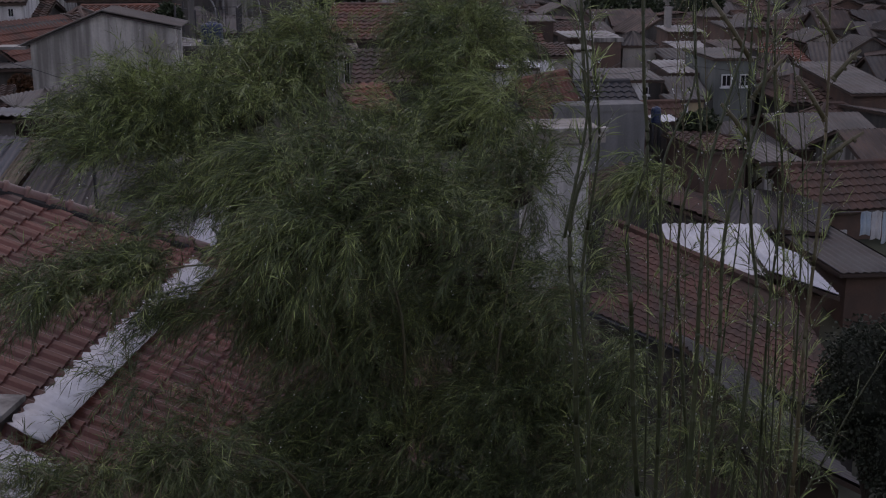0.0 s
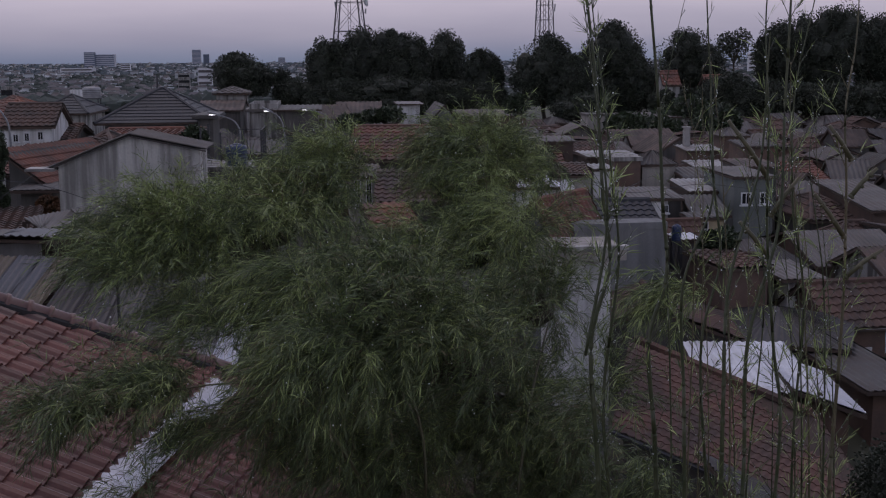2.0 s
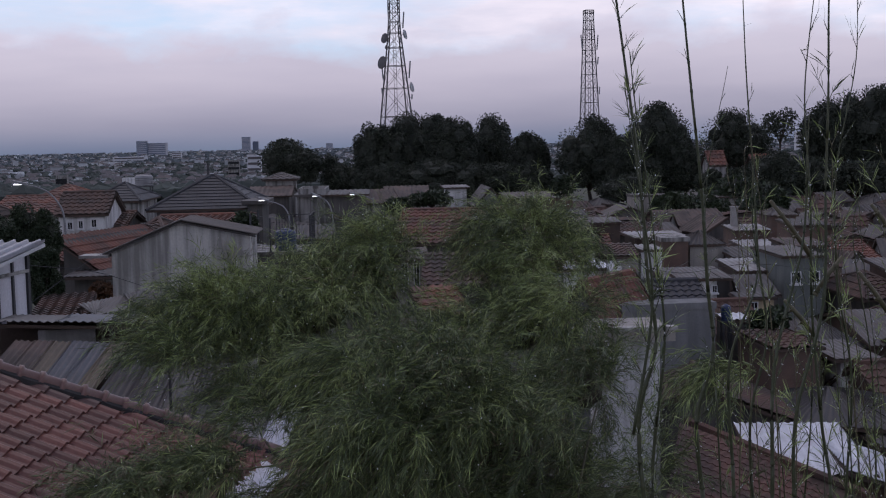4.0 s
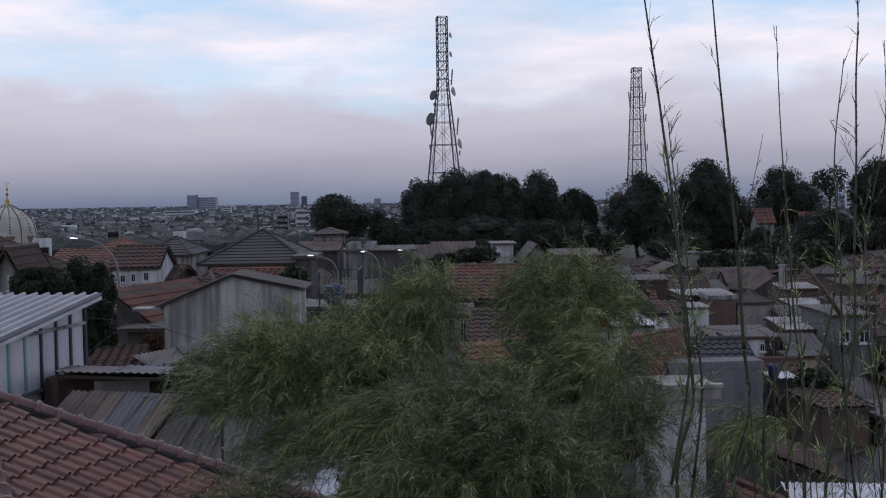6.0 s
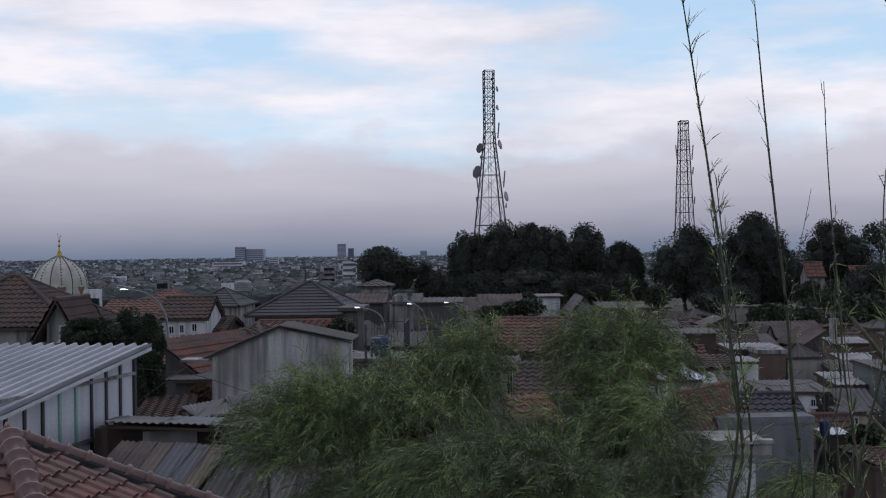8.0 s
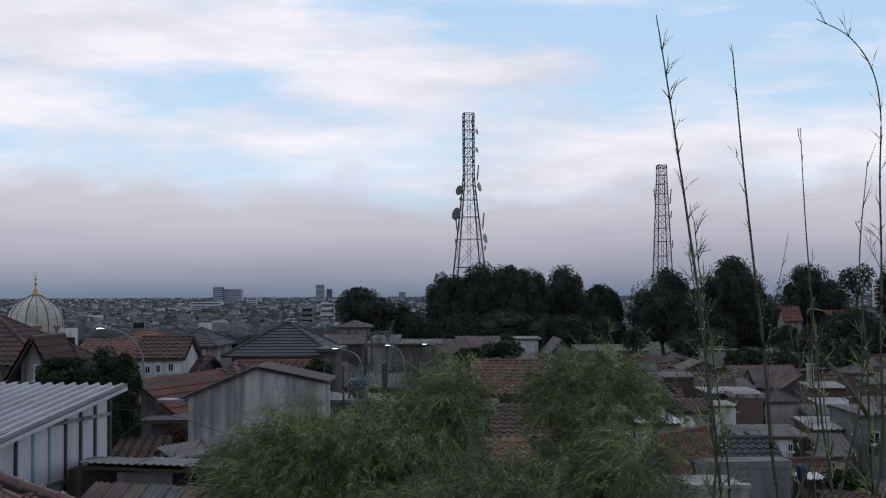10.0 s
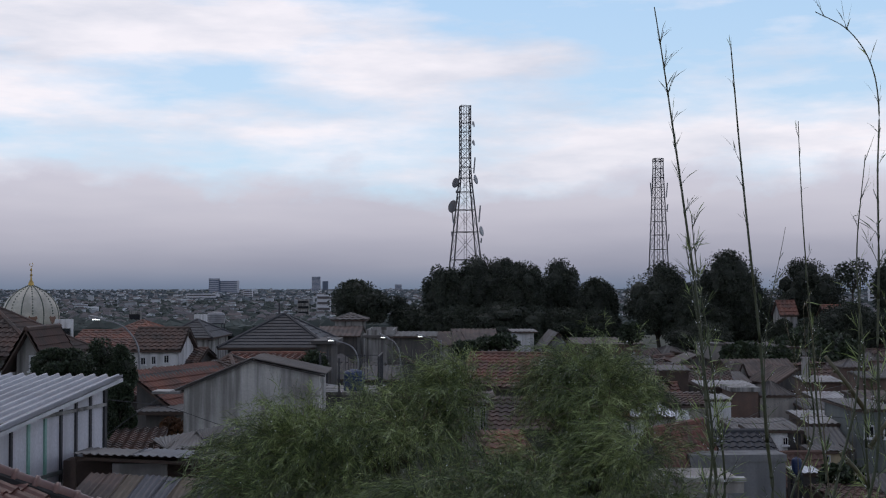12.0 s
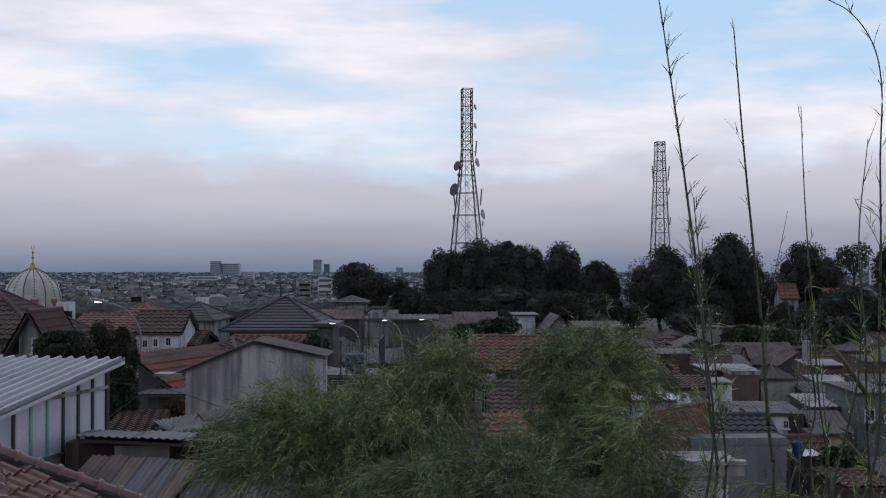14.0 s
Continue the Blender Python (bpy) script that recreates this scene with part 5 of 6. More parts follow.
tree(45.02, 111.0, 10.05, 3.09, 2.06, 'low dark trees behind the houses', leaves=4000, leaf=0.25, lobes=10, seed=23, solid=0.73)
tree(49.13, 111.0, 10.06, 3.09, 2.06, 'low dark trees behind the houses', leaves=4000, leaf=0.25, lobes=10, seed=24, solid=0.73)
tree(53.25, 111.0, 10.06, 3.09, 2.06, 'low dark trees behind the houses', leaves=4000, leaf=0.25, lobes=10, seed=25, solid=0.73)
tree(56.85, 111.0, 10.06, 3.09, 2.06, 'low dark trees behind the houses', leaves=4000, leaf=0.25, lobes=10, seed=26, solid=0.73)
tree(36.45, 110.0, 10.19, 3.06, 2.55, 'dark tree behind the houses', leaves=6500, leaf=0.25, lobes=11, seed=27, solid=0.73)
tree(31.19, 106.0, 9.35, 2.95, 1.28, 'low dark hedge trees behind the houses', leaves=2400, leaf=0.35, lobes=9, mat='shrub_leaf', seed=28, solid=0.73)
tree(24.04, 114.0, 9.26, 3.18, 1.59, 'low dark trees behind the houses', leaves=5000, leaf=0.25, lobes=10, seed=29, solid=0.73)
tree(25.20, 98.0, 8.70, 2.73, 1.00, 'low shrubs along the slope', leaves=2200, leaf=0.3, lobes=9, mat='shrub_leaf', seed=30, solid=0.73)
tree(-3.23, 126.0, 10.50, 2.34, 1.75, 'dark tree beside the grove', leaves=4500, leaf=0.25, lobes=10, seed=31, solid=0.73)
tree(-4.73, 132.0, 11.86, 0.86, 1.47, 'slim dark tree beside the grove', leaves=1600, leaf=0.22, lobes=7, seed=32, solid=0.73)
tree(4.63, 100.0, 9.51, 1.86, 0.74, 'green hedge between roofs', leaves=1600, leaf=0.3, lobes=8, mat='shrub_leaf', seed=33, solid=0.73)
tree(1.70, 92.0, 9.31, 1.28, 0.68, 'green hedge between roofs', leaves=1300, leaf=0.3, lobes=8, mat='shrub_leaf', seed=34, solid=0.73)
tree(-10.12, 37.0, 11.51, 0.82, 1.06, 'leafy dark green tree beside the shed', leaves=26000, leaf=0.065, lobes=26, mat='shrub_leaf', seed=35, solid=0.73)
tree(-11.18, 36.0, 11.78, 0.92, 0.50, 'leafy dark green tree before the villa', leaves=22000, leaf=0.065, lobes=24, mat='shrub_leaf', seed=36, solid=0.73)
tree(-9.35, 35.0, 10.43, 0.55, 0.97, 'leafy dark green tree behind the shed', leaves=20000, leaf=0.065, lobes=24, mat='shrub_leaf', seed=37, solid=0.73)
tree(-4.49, 43.0, 11.31, 0.52, 0.48, 'pale green potted shrub on a roof', leaves=1200, leaf=0.14, lobes=7, mat='shrub_leaf', seed=38, solid=0.3, category='shrub')
tree(-8.98, 41.0, 9.31, 0.42, 0.42, 'rust-red leaved shrub by the wall', leaves=1500, leaf=0.14, lobes=7, mat='rust_leaf', seed=39, solid=0.6, category='shrub')
tree(12.06, 37.0, 8.24, 0.62, 0.55, 'dark rounded shrub between roofs', leaves=2600, leaf=0.16, lobes=9, mat='shrub_leaf', seed=40, solid=0.73, category='shrub')
tree(6.89, 14.0, 8.27, 0.75, 1.40, 'dark large-leaved shrub below the bamboo', leaves=16000, leaf=0.055, lobes=14, mat='tree_leaf', seed=41, solid=0.73, category='shrub')
tree(23.09, 96.0, 8.66, 1.2, 1.0, 'broad-leaved green shrub below the long wall', leaves=1500, leaf=0.32, lobes=8, mat='shrub_leaf', seed=61, solid=0.7, category='shrub')
tree(24.84, 96.0, 8.52, 1.3, 0.9, 'broad-leaved green shrub below the long wall', leaves=1500, leaf=0.32, lobes=8, mat='shrub_leaf', seed=62, solid=0.7, category='shrub')
tree(26.75, 96.0, 8.49, 1.3, 0.9, 'broad-leaved green shrub below the long wall', leaves=1500, leaf=0.32, lobes=8, mat='shrub_leaf', seed=63, solid=0.7, category='shrub')
tree(30.11, 96.0, 8.19, 1.6, 1.3, 'broad-leaved green shrub below the long wall', leaves=1500, leaf=0.32, lobes=8, mat='shrub_leaf', seed=64, solid=0.7, category='shrub')
tree(31.29, 96.0, 8.91, 1.5, 1.6, 'broad-leaved green shrub below the long wall', leaves=1500, leaf=0.32, lobes=8, mat='shrub_leaf', seed=65, solid=0.7, category='shrub')
tree(13.97, 90.0, 10.67, 1.04, 0.84, 'bushy green tree between houses', leaves=1300, leaf=0.25, lobes=7, mat='shrub_leaf', seed=42, solid=0.73)


def bead(g, c, r):
    """One hanging drop of rain."""
    g.add([c + Vector(o) * r for o in ((1, 0, 0), (-1, 0, 0), (0, 1, 0), (0, -1, 0), (0, 0, 1), (0, 0, -1.4))],
          [(0, 2, 4), (2, 1, 4), (1, 3, 4), (3, 0, 4), (2, 0, 5), (1, 2, 5), (3, 1, 5), (0, 3, 5)])


def bamboo_lobes(parent, lobes, seed, wind=(-0.35, -0.05, 0.0), spray=8, leaf=0.12, drops=0):
    """Drooping sprays of narrow leaves over rounded masses: (x, y, z, rx, ry, rz, number of sprays)."""
    rng = np.random.default_rng(seed)
    at, way, young, twig, inner = [], [], [], Geo(), Geo()
    for x, y, z, rx, ry, rz, n in lobes:
        # added dark blobs hidden in the foliage, blocking light to darken its inside
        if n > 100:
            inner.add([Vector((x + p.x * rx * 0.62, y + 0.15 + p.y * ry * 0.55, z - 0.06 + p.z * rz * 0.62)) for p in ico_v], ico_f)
        d = rng.normal(size=(n, 3))
        d[:, 2] = np.where(rng.random(n) < 0.75, np.abs(d[:, 2]), d[:, 2])
        d[:, 1] = np.where(rng.random(n) < 0.65, -np.abs(d[:, 1]), d[:, 1])
        d /= np.linalg.norm(d, axis=1, keepdims=True)
        depth = rng.uniform(0.35, 0.95, (n, 1))
        p = np.array([x, y, z]) + d * np.array([rx, ry, rz]) * depth
        # sprays hang together in locks that share a lean
        heads = rng.normal(size=(max(3, n // 13), 3))
        heads /= np.linalg.norm(heads, axis=1, keepdims=True)
        mine = np.argmax(d @ heads.T + rng.normal(scale=0.06, size=(n, len(heads))), axis=1)
        lean = rng.normal(scale=0.45, size=(len(heads), 3))[mine]
        p = p + d * np.array([rx, ry, rz]) * rng.uniform(-0.28, 0.22, len(heads))[mine][:, None]
        bright = rng.uniform(0.1, 1.5, len(heads))[mine]
        v = d * 0.55 + np.array(wind) + lean * 0.6 + rng.normal(scale=0.15, size=(n, 3)) + [0, 0, 0.2]
        v /= np.linalg.norm(v, axis=1, keepdims=True)
        step = rng.uniform(0.03, 0.075, (n, 1))
        # high, outer sprays get paler leaves: painted skylight, plus yellow-green growth on the right
        light_share = min(1.0, max(0.22, (z - 11.2) / 1.4)) + (0.35 if x > 1 and y > 10.5 else 0.0)
        top = np.where((d[:, 2] > 0.1) & (depth[:, 0] > 0.55), 0.15 + 0.62 * light_share, 0.25 * light_share) * bright
        first = p.copy()
        for k in range(spray):
            q = p + v * step
            for j in range(7):
                at.append(p + (q - p) * rng.random((n, 1)))
                way.append(v * 0.75 + lean * 0.25 + rng.normal(scale=0.45, size=(n, 3)) + [0, 0, -0.22])
                young.append(top)
            p = q
            v = v + np.array([wind[0] * 0.08, 0, -0.16])
            v /= np.linalg.norm(v, axis=1, keepdims=True)
        for i in range(0, n, 3):
            twig.bar(first[i], p[i], 0.003, 3, 0.001)
    at, way, young = np.concatenate(at), np.concatenate(way), np.concatenate(young)
    n = len(at)
    # young weighs how many leaves take the paler colour of painted light
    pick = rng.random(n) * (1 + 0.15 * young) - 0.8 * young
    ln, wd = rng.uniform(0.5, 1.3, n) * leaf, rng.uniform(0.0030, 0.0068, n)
    for nm, mat, lo, hi in (("foliage", "bamboo_leaf", 0.06, 0.86), ("young_foliage", "bamboo_leaf_pale", -1, 0.06), ("dry_foliage", "bamboo_dry", 0.86, 1.0)):
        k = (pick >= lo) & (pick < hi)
        leaf_cloud(nm, at[k], way[k], ln[k], wd[k], mat, parent, 0.08, seed + 1, kind="stuff")
    part("twig_web", twig, "culm_brown", parent)["kind"] = "stuff"
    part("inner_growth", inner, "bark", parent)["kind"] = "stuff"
    if drops:
        g = Geo()
        for i in rng.choice(n, drops, replace=False):
            c = Vector(at[i]) + Vector(way[i]).normalized() * float(ln[i]) * 0.9 - Vector((0, 0, 0.2 * float(ln[i])))
            bead(g, c, float(rng.uniform(0.003, 0.0055)))
        part("raindrop_scatter", g, "drop", parent, "raindrops on leaf tips, their glint painted white")["kind"] = "stuff"


bush = thing("weeping_bamboo", "large weeping bamboo clump with fine drooping wet green leaves", "bamboo")
for pts in (
    [(0.99, 10.20, 6.89), (0.90, 10.20, 9.67), (0.47, 10.60, 11.58), (-0.26, 11.00, 12.64), (-1.34, 10.60, 12.61), (-1.92, 10.40, 12.01)],
    [(1.04, 10.20, 6.88), (1.05, 10.20, 9.67), (0.97, 10.80, 11.42), (0.94, 11.50, 12.66), (0.33, 11.40, 13.02)],
    [(1.15, 10.20, 6.87), (1.21, 10.30, 9.61), (1.29, 11.00, 11.46), (1.35, 12.00, 12.75), (1.56, 12.00, 13.27)],
    [(0.87, 10.00, 7.04), (0.49, 9.60, 9.96), (-0.09, 9.00, 11.47), (-0.81, 8.80, 11.75), (-1.81, 8.60, 11.49)],
    [(0.97, 10.00, 7.03), (0.74, 9.40, 9.94), (0.67, 9.40, 11.33), (0.10, 9.80, 12.09), (-0.60, 9.80, 11.88)],
    [(1.17, 10.00, 7.02), (1.38, 9.50, 9.86), (1.60, 9.80, 11.27), (2.17, 11.40, 11.88), (2.44, 11.40, 11.71)],
    [(0.64, 9.60, 7.35), (0.03, 8.60, 9.98), (-0.60, 7.90, 10.76), (-1.47, 7.60, 10.64)],
):
    p = smooth_path(pts, 6)
    part("culm", Geo().tube(p, [0.018 * (1 - 0.85 * i / (len(p) - 1)) for i in range(len(p))], 6), "culm_brown", bush, smooth=True)
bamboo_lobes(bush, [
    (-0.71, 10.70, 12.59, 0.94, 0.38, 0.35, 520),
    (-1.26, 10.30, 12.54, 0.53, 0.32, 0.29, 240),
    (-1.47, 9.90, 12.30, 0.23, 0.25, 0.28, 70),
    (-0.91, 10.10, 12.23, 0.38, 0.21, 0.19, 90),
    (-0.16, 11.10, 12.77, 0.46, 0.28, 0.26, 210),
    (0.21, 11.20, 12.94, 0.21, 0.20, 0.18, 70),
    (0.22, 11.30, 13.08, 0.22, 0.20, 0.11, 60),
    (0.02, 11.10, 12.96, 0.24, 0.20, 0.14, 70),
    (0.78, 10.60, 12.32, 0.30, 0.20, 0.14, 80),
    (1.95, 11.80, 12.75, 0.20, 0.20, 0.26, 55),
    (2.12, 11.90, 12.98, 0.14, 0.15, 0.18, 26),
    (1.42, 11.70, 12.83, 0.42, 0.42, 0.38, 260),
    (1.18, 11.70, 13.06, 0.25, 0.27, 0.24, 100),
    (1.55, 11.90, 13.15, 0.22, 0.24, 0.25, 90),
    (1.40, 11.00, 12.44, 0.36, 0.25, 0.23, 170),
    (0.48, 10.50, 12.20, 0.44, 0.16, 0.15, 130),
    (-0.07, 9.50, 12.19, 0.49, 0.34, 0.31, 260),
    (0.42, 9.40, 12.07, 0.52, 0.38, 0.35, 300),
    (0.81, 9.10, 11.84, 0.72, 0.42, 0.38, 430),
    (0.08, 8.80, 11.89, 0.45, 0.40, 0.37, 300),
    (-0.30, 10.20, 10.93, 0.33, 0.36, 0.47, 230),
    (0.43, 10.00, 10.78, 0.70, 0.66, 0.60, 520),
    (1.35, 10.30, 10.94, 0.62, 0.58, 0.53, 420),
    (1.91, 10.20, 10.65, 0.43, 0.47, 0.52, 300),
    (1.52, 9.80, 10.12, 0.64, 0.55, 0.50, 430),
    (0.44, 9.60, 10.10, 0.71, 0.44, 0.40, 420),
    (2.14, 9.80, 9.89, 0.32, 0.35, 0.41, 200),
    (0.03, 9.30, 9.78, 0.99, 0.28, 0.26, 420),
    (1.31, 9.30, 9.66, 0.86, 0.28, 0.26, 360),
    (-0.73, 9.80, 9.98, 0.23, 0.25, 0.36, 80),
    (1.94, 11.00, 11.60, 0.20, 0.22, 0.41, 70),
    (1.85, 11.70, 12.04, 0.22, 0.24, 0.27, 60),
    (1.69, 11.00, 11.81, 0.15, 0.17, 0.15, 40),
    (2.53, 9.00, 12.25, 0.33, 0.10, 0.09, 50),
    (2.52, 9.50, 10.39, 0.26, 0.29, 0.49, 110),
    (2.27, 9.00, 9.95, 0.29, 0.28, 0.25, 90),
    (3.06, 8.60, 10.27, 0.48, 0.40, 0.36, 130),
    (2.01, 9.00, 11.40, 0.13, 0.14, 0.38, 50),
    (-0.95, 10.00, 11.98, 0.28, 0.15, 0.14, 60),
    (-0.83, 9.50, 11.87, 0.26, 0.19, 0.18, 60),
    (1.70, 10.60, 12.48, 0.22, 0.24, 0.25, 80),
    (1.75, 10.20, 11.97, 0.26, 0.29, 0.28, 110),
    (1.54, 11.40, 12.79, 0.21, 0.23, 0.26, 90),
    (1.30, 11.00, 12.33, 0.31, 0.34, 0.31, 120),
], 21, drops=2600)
bamboo_lobes(bush, [
    (-1.69, 8.60, 11.64, 0.26, 0.11, 0.08, 85),
    (-1.31, 8.80, 11.68, 0.34, 0.14, 0.11, 130),
    (-1.06, 9.00, 11.77, 0.21, 0.11, 0.10, 50),
    (-0.80, 8.90, 11.36, 0.21, 0.23, 0.25, 60),
], 22, wind=(-0.5, -0.1, -0.1), drops=120)
bamboo_lobes(bush, [
    (-1.37, 7.60, 10.70, 0.25, 0.10, 0.09, 50),
    (-0.81, 7.80, 10.66, 0.36, 0.18, 0.16, 150),
    (-1.69, 7.40, 10.71, 0.21, 0.08, 0.07, 22),
    (-1.15, 8.40, 11.01, 0.16, 0.17, 0.16, 20),
], 23, wind=(-0.2, -0.1, 0.1))


arch = random.Random(31)
for x, y, z, n in ((-0.7, 10.5, 12.75, 14), (-0.1, 10.9, 12.85, 10), (0.3, 9.2, 12.2, 14), (0.9, 8.9, 12.0, 12), (1.35, 11.3, 12.9, 16), (1.7, 11.2, 12.7, 10), (1.9, 10.4, 12.2, 8)):
    for i in range(n):
        p = Vector((x + arch.uniform(-0.45, 0.45), y + arch.uniform(-0.3, 0.1), z + arch.uniform(-0.25, 0.05)))
        v = Vector((arch.uniform(-1.0, 0.35), arch.uniform(-0.6, 0.1), arch.uniform(0.5, 1.3))).normalized()
        pts = []
        for k in range(7):
            pts.append(tuple(p))
            p = p + v * arch.uniform(0.06, 0.11)
            v = (v + Vector((-0.10, 0, -0.26))).normalized()
        part("twig", Geo().tube(pts, [0.0032 - 0.0003 * k for k in range(7)], 4), arch.choice(["bamboo_dry", "culm_brown", "culm_green"]), bush)

# upright culms of the bamboo stand


def bamboo_culm(label, pts, r, tufts, seed, mat="culm_green", tuft_from=0.0, tuft_to=1.0, leaf=0.15, tip=0.2, reach=0.2):
    """A jointed culm along pts from its foot, with twigs that bear upright pointed leaves."""
    rng = np.random.default_rng(seed)
    path = smooth_path(pts, 8)
    base = path[0].copy()
    root = thing("bamboo_culm", label, "bamboo", Matrix.Translation(base), "bamboo stand")
    path = [p - base for p in path]
    total = sum((b - a).length for a, b in zip(path, path[1:]))
    tube_p, tube_r = [path[0]], [r]
    beads = Geo()
    travelled, next_node = 0.0, 0.1
    for a, b in zip(path, path[1:]):
        d = b - a
        u = d.normalized()
        while next_node < travelled + d.length:
            p = a + d * ((next_node - travelled) / d.length)
            s = next_node / total
            rr = r * (1 - (1 - tip) * s ** 1.3)
            for off, k in ((-0.012, 1.0), (-0.004, 1.25), (0.004, 1.2), (0.012, 0.97)):
                tube_p.append(p + u * off)
                tube_r.append(rr * k)
            for rep in range(int(tufts) + int(rng.random() < tufts % 1.0) if tuft_from <= s <= tuft_to else 0):
                ang = rng.uniform(0, 2 * math.pi)
                out = Vector((math.cos(ang), math.sin(ang) * 0.6, rng.uniform(0.7, 2.2) + 3.0 * max(0.0, s - 0.7))).normalized()
                length = rng.uniform(0.05, reach) * (1.0 if s < 0.7 else 0.5)
                e = p + out * length
                tw = part("twig", Geo().bar(p, e, 0.0026, 4, 0.0011), mat, root)
                for f in rng.uniform(0.3, 1.0, 2):
                    bead(beads, p.lerp(e, float(f)) - Vector((0, 0, 0.005)), float(rng.uniform(0.002, 0.004)))
                m = int(rng.integers(3, 7 + int(12 * reach))) if s < 0.75 else int(rng.integers(1, 4))
                at = [tuple(p.lerp(e, float(f))) for f in rng.uniform(0.25, 1.0, m)]
                way = [tuple(out + Vector(rng.normal(scale=0.36, size=3)) + Vector((0, 0, 0.1))) for j in range(m)]
                leaf_cloud("leaf_tuft", at, way, rng.uniform(0.4, 1.0, m) * leaf * 0.8, rng.uniform(0.003, 0.007, m), "bamboo_leaf" if rng.random() < (0.6 if reach < 0.29 else 0.25) else "bamboo_leaf_pale", tw, 0.12, int(rng.integers(1, 9999)))
            next_node += rng.uniform(0.13, 0.22)
        travelled += d.length
        tube_p.append(b)
        tube_r.append(r * (1 - (1 - tip) * (travelled / total) ** 1.3))
    part("culm", Geo().tube(tube_p, tube_r, 8), mat, root, smooth=True)
    if beads.v:
        part("raindrop_scatter", beads, "drop", root, "raindrops on the twigs, their glint painted white")["kind"] = "stuff"
    return root


def cut_stub(a, b, r):
    """A thick brown side branch, cut off at its end."""
    a, b = Vector(a), Vector(b)
    root = thing("bamboo_branch", "cut brown bamboo branch standing off its culm", "bamboo", Matrix.Translation(a), "bamboo stand")
    d = b - a
    part("stem", Geo().tube([(0, 0, 0), d * 0.5 + Vector((0, 0, 0.01)), d], [r * 0.7, r * 0.9, r], 8), "culm_brown", root, smooth=True)
    for s in (0.25, 0.6, 0.97):
        part("joint", Geo().bar(d * s - d.normalized() * 0.006, d * s + d.normalized() * 0.006, r * 1.3, 8), "culm_brown", root)


bamboo_culm('tall twin bamboo culm thick with upright leaves', [(1.49, 6.50, 10.60), (1.43, 6.50, 11.27), (1.40, 6.50, 11.91), (1.36, 6.50, 12.52), (1.45, 6.50, 12.92), (1.41, 6.50, 13.28), (1.37, 6.50, 13.82), (1.30, 6.50, 14.37), (1.24, 6.50, 14.82), (1.18, 6.50, 15.25), (1.14, 6.50, 15.51)], 0.014896, 2.8, 61, tuft_from=0.1, leaf=0.17, reach=0.2)
bamboo_culm('tall twin bamboo culm thick with upright leaves', [(1.55, 6.60, 10.54), (1.50, 6.60, 11.55), (1.45, 6.60, 12.19), (1.52, 6.60, 12.91), (1.48, 6.60, 13.33), (1.44, 6.60, 13.70), (1.38, 6.60, 14.10), (1.35, 6.60, 14.40)], 0.012208, 3.36, 62, tuft_from=0.1, leaf=0.17, reach=0.2)
bamboo_culm('twin bamboo shoot bundled with leaves', [(1.31, 6.40, 12.48), (1.41, 6.40, 13.12), (1.37, 6.40, 13.59), (1.32, 6.40, 13.94), (1.28, 6.40, 14.24)], 0.008736, 4.2, 63, leaf=0.17, reach=0.2)
bamboo_culm('tall bare dark green bamboo culm', [(1.90, 6.80, 10.41), (1.82, 6.80, 11.26), (1.78, 6.80, 11.93), (1.74, 6.80, 12.44), (1.83, 6.80, 12.81), (1.80, 6.80, 13.19), (1.77, 6.80, 13.69), (1.72, 6.80, 14.19), (1.67, 6.80, 14.73), (1.64, 6.80, 15.11), (1.62, 6.80, 15.37)], 0.01568, 0.56, 64, reach=0.2)
bamboo_culm('thin bare bamboo culm', [(2.42, 7.50, 10.39), (2.29, 7.50, 11.54), (2.25, 7.50, 12.26), (2.35, 7.50, 12.76), (2.30, 7.50, 13.24), (2.27, 7.50, 13.73), (2.23, 7.50, 14.28), (2.21, 7.50, 14.70), (2.20, 7.50, 15.03)], 0.011312, 0.56, 65, reach=0.2)
bamboo_culm('dark bamboo culm with a leafy top', [(1.87, 6.50, 10.92), (1.87, 6.50, 11.45), (1.85, 6.50, 12.20), (1.83, 6.50, 12.80), (1.97, 6.50, 13.22), (1.95, 6.50, 13.55), (1.95, 6.50, 13.82)], 0.013104, 0.98, 66, tuft_from=0.1, reach=0.2)
bamboo_culm('slender green bamboo culm with sparse pointed leaves', [(1.86, 6.00, 11.01), (1.88, 6.00, 11.29), (1.89, 6.00, 11.83), (1.89, 6.00, 12.34), (1.90, 6.00, 12.89), (2.03, 6.00, 13.45), (2.05, 6.00, 13.84), (2.06, 6.00, 14.06)], 0.014, 1.26, 67, reach=0.2)
bamboo_culm('tall bamboo culm with a nodding leafy tip', [(1.98, 6.00, 11.00), (1.99, 6.00, 11.58), (2.00, 6.00, 12.05), (2.00, 6.00, 12.62), (2.13, 6.00, 13.17), (2.14, 6.00, 13.73), (2.15, 6.00, 14.14), (2.15, 6.00, 14.56), (2.16, 6.00, 14.90), (2.12, 6.00, 15.12), (2.01, 6.00, 15.28), (1.85, 6.00, 15.37)], 0.011312, 1.4, 68, leaf=0.2, reach=0.2)
bamboo_culm('slender green bamboo culm with sparse pointed leaves', [(2.02, 7.20, 10.56), (1.99, 7.20, 11.79), (1.95, 7.20, 12.66), (1.90, 7.20, 13.61), (2.03, 7.20, 14.36)], 0.006944, 0.7, 69, reach=0.2)
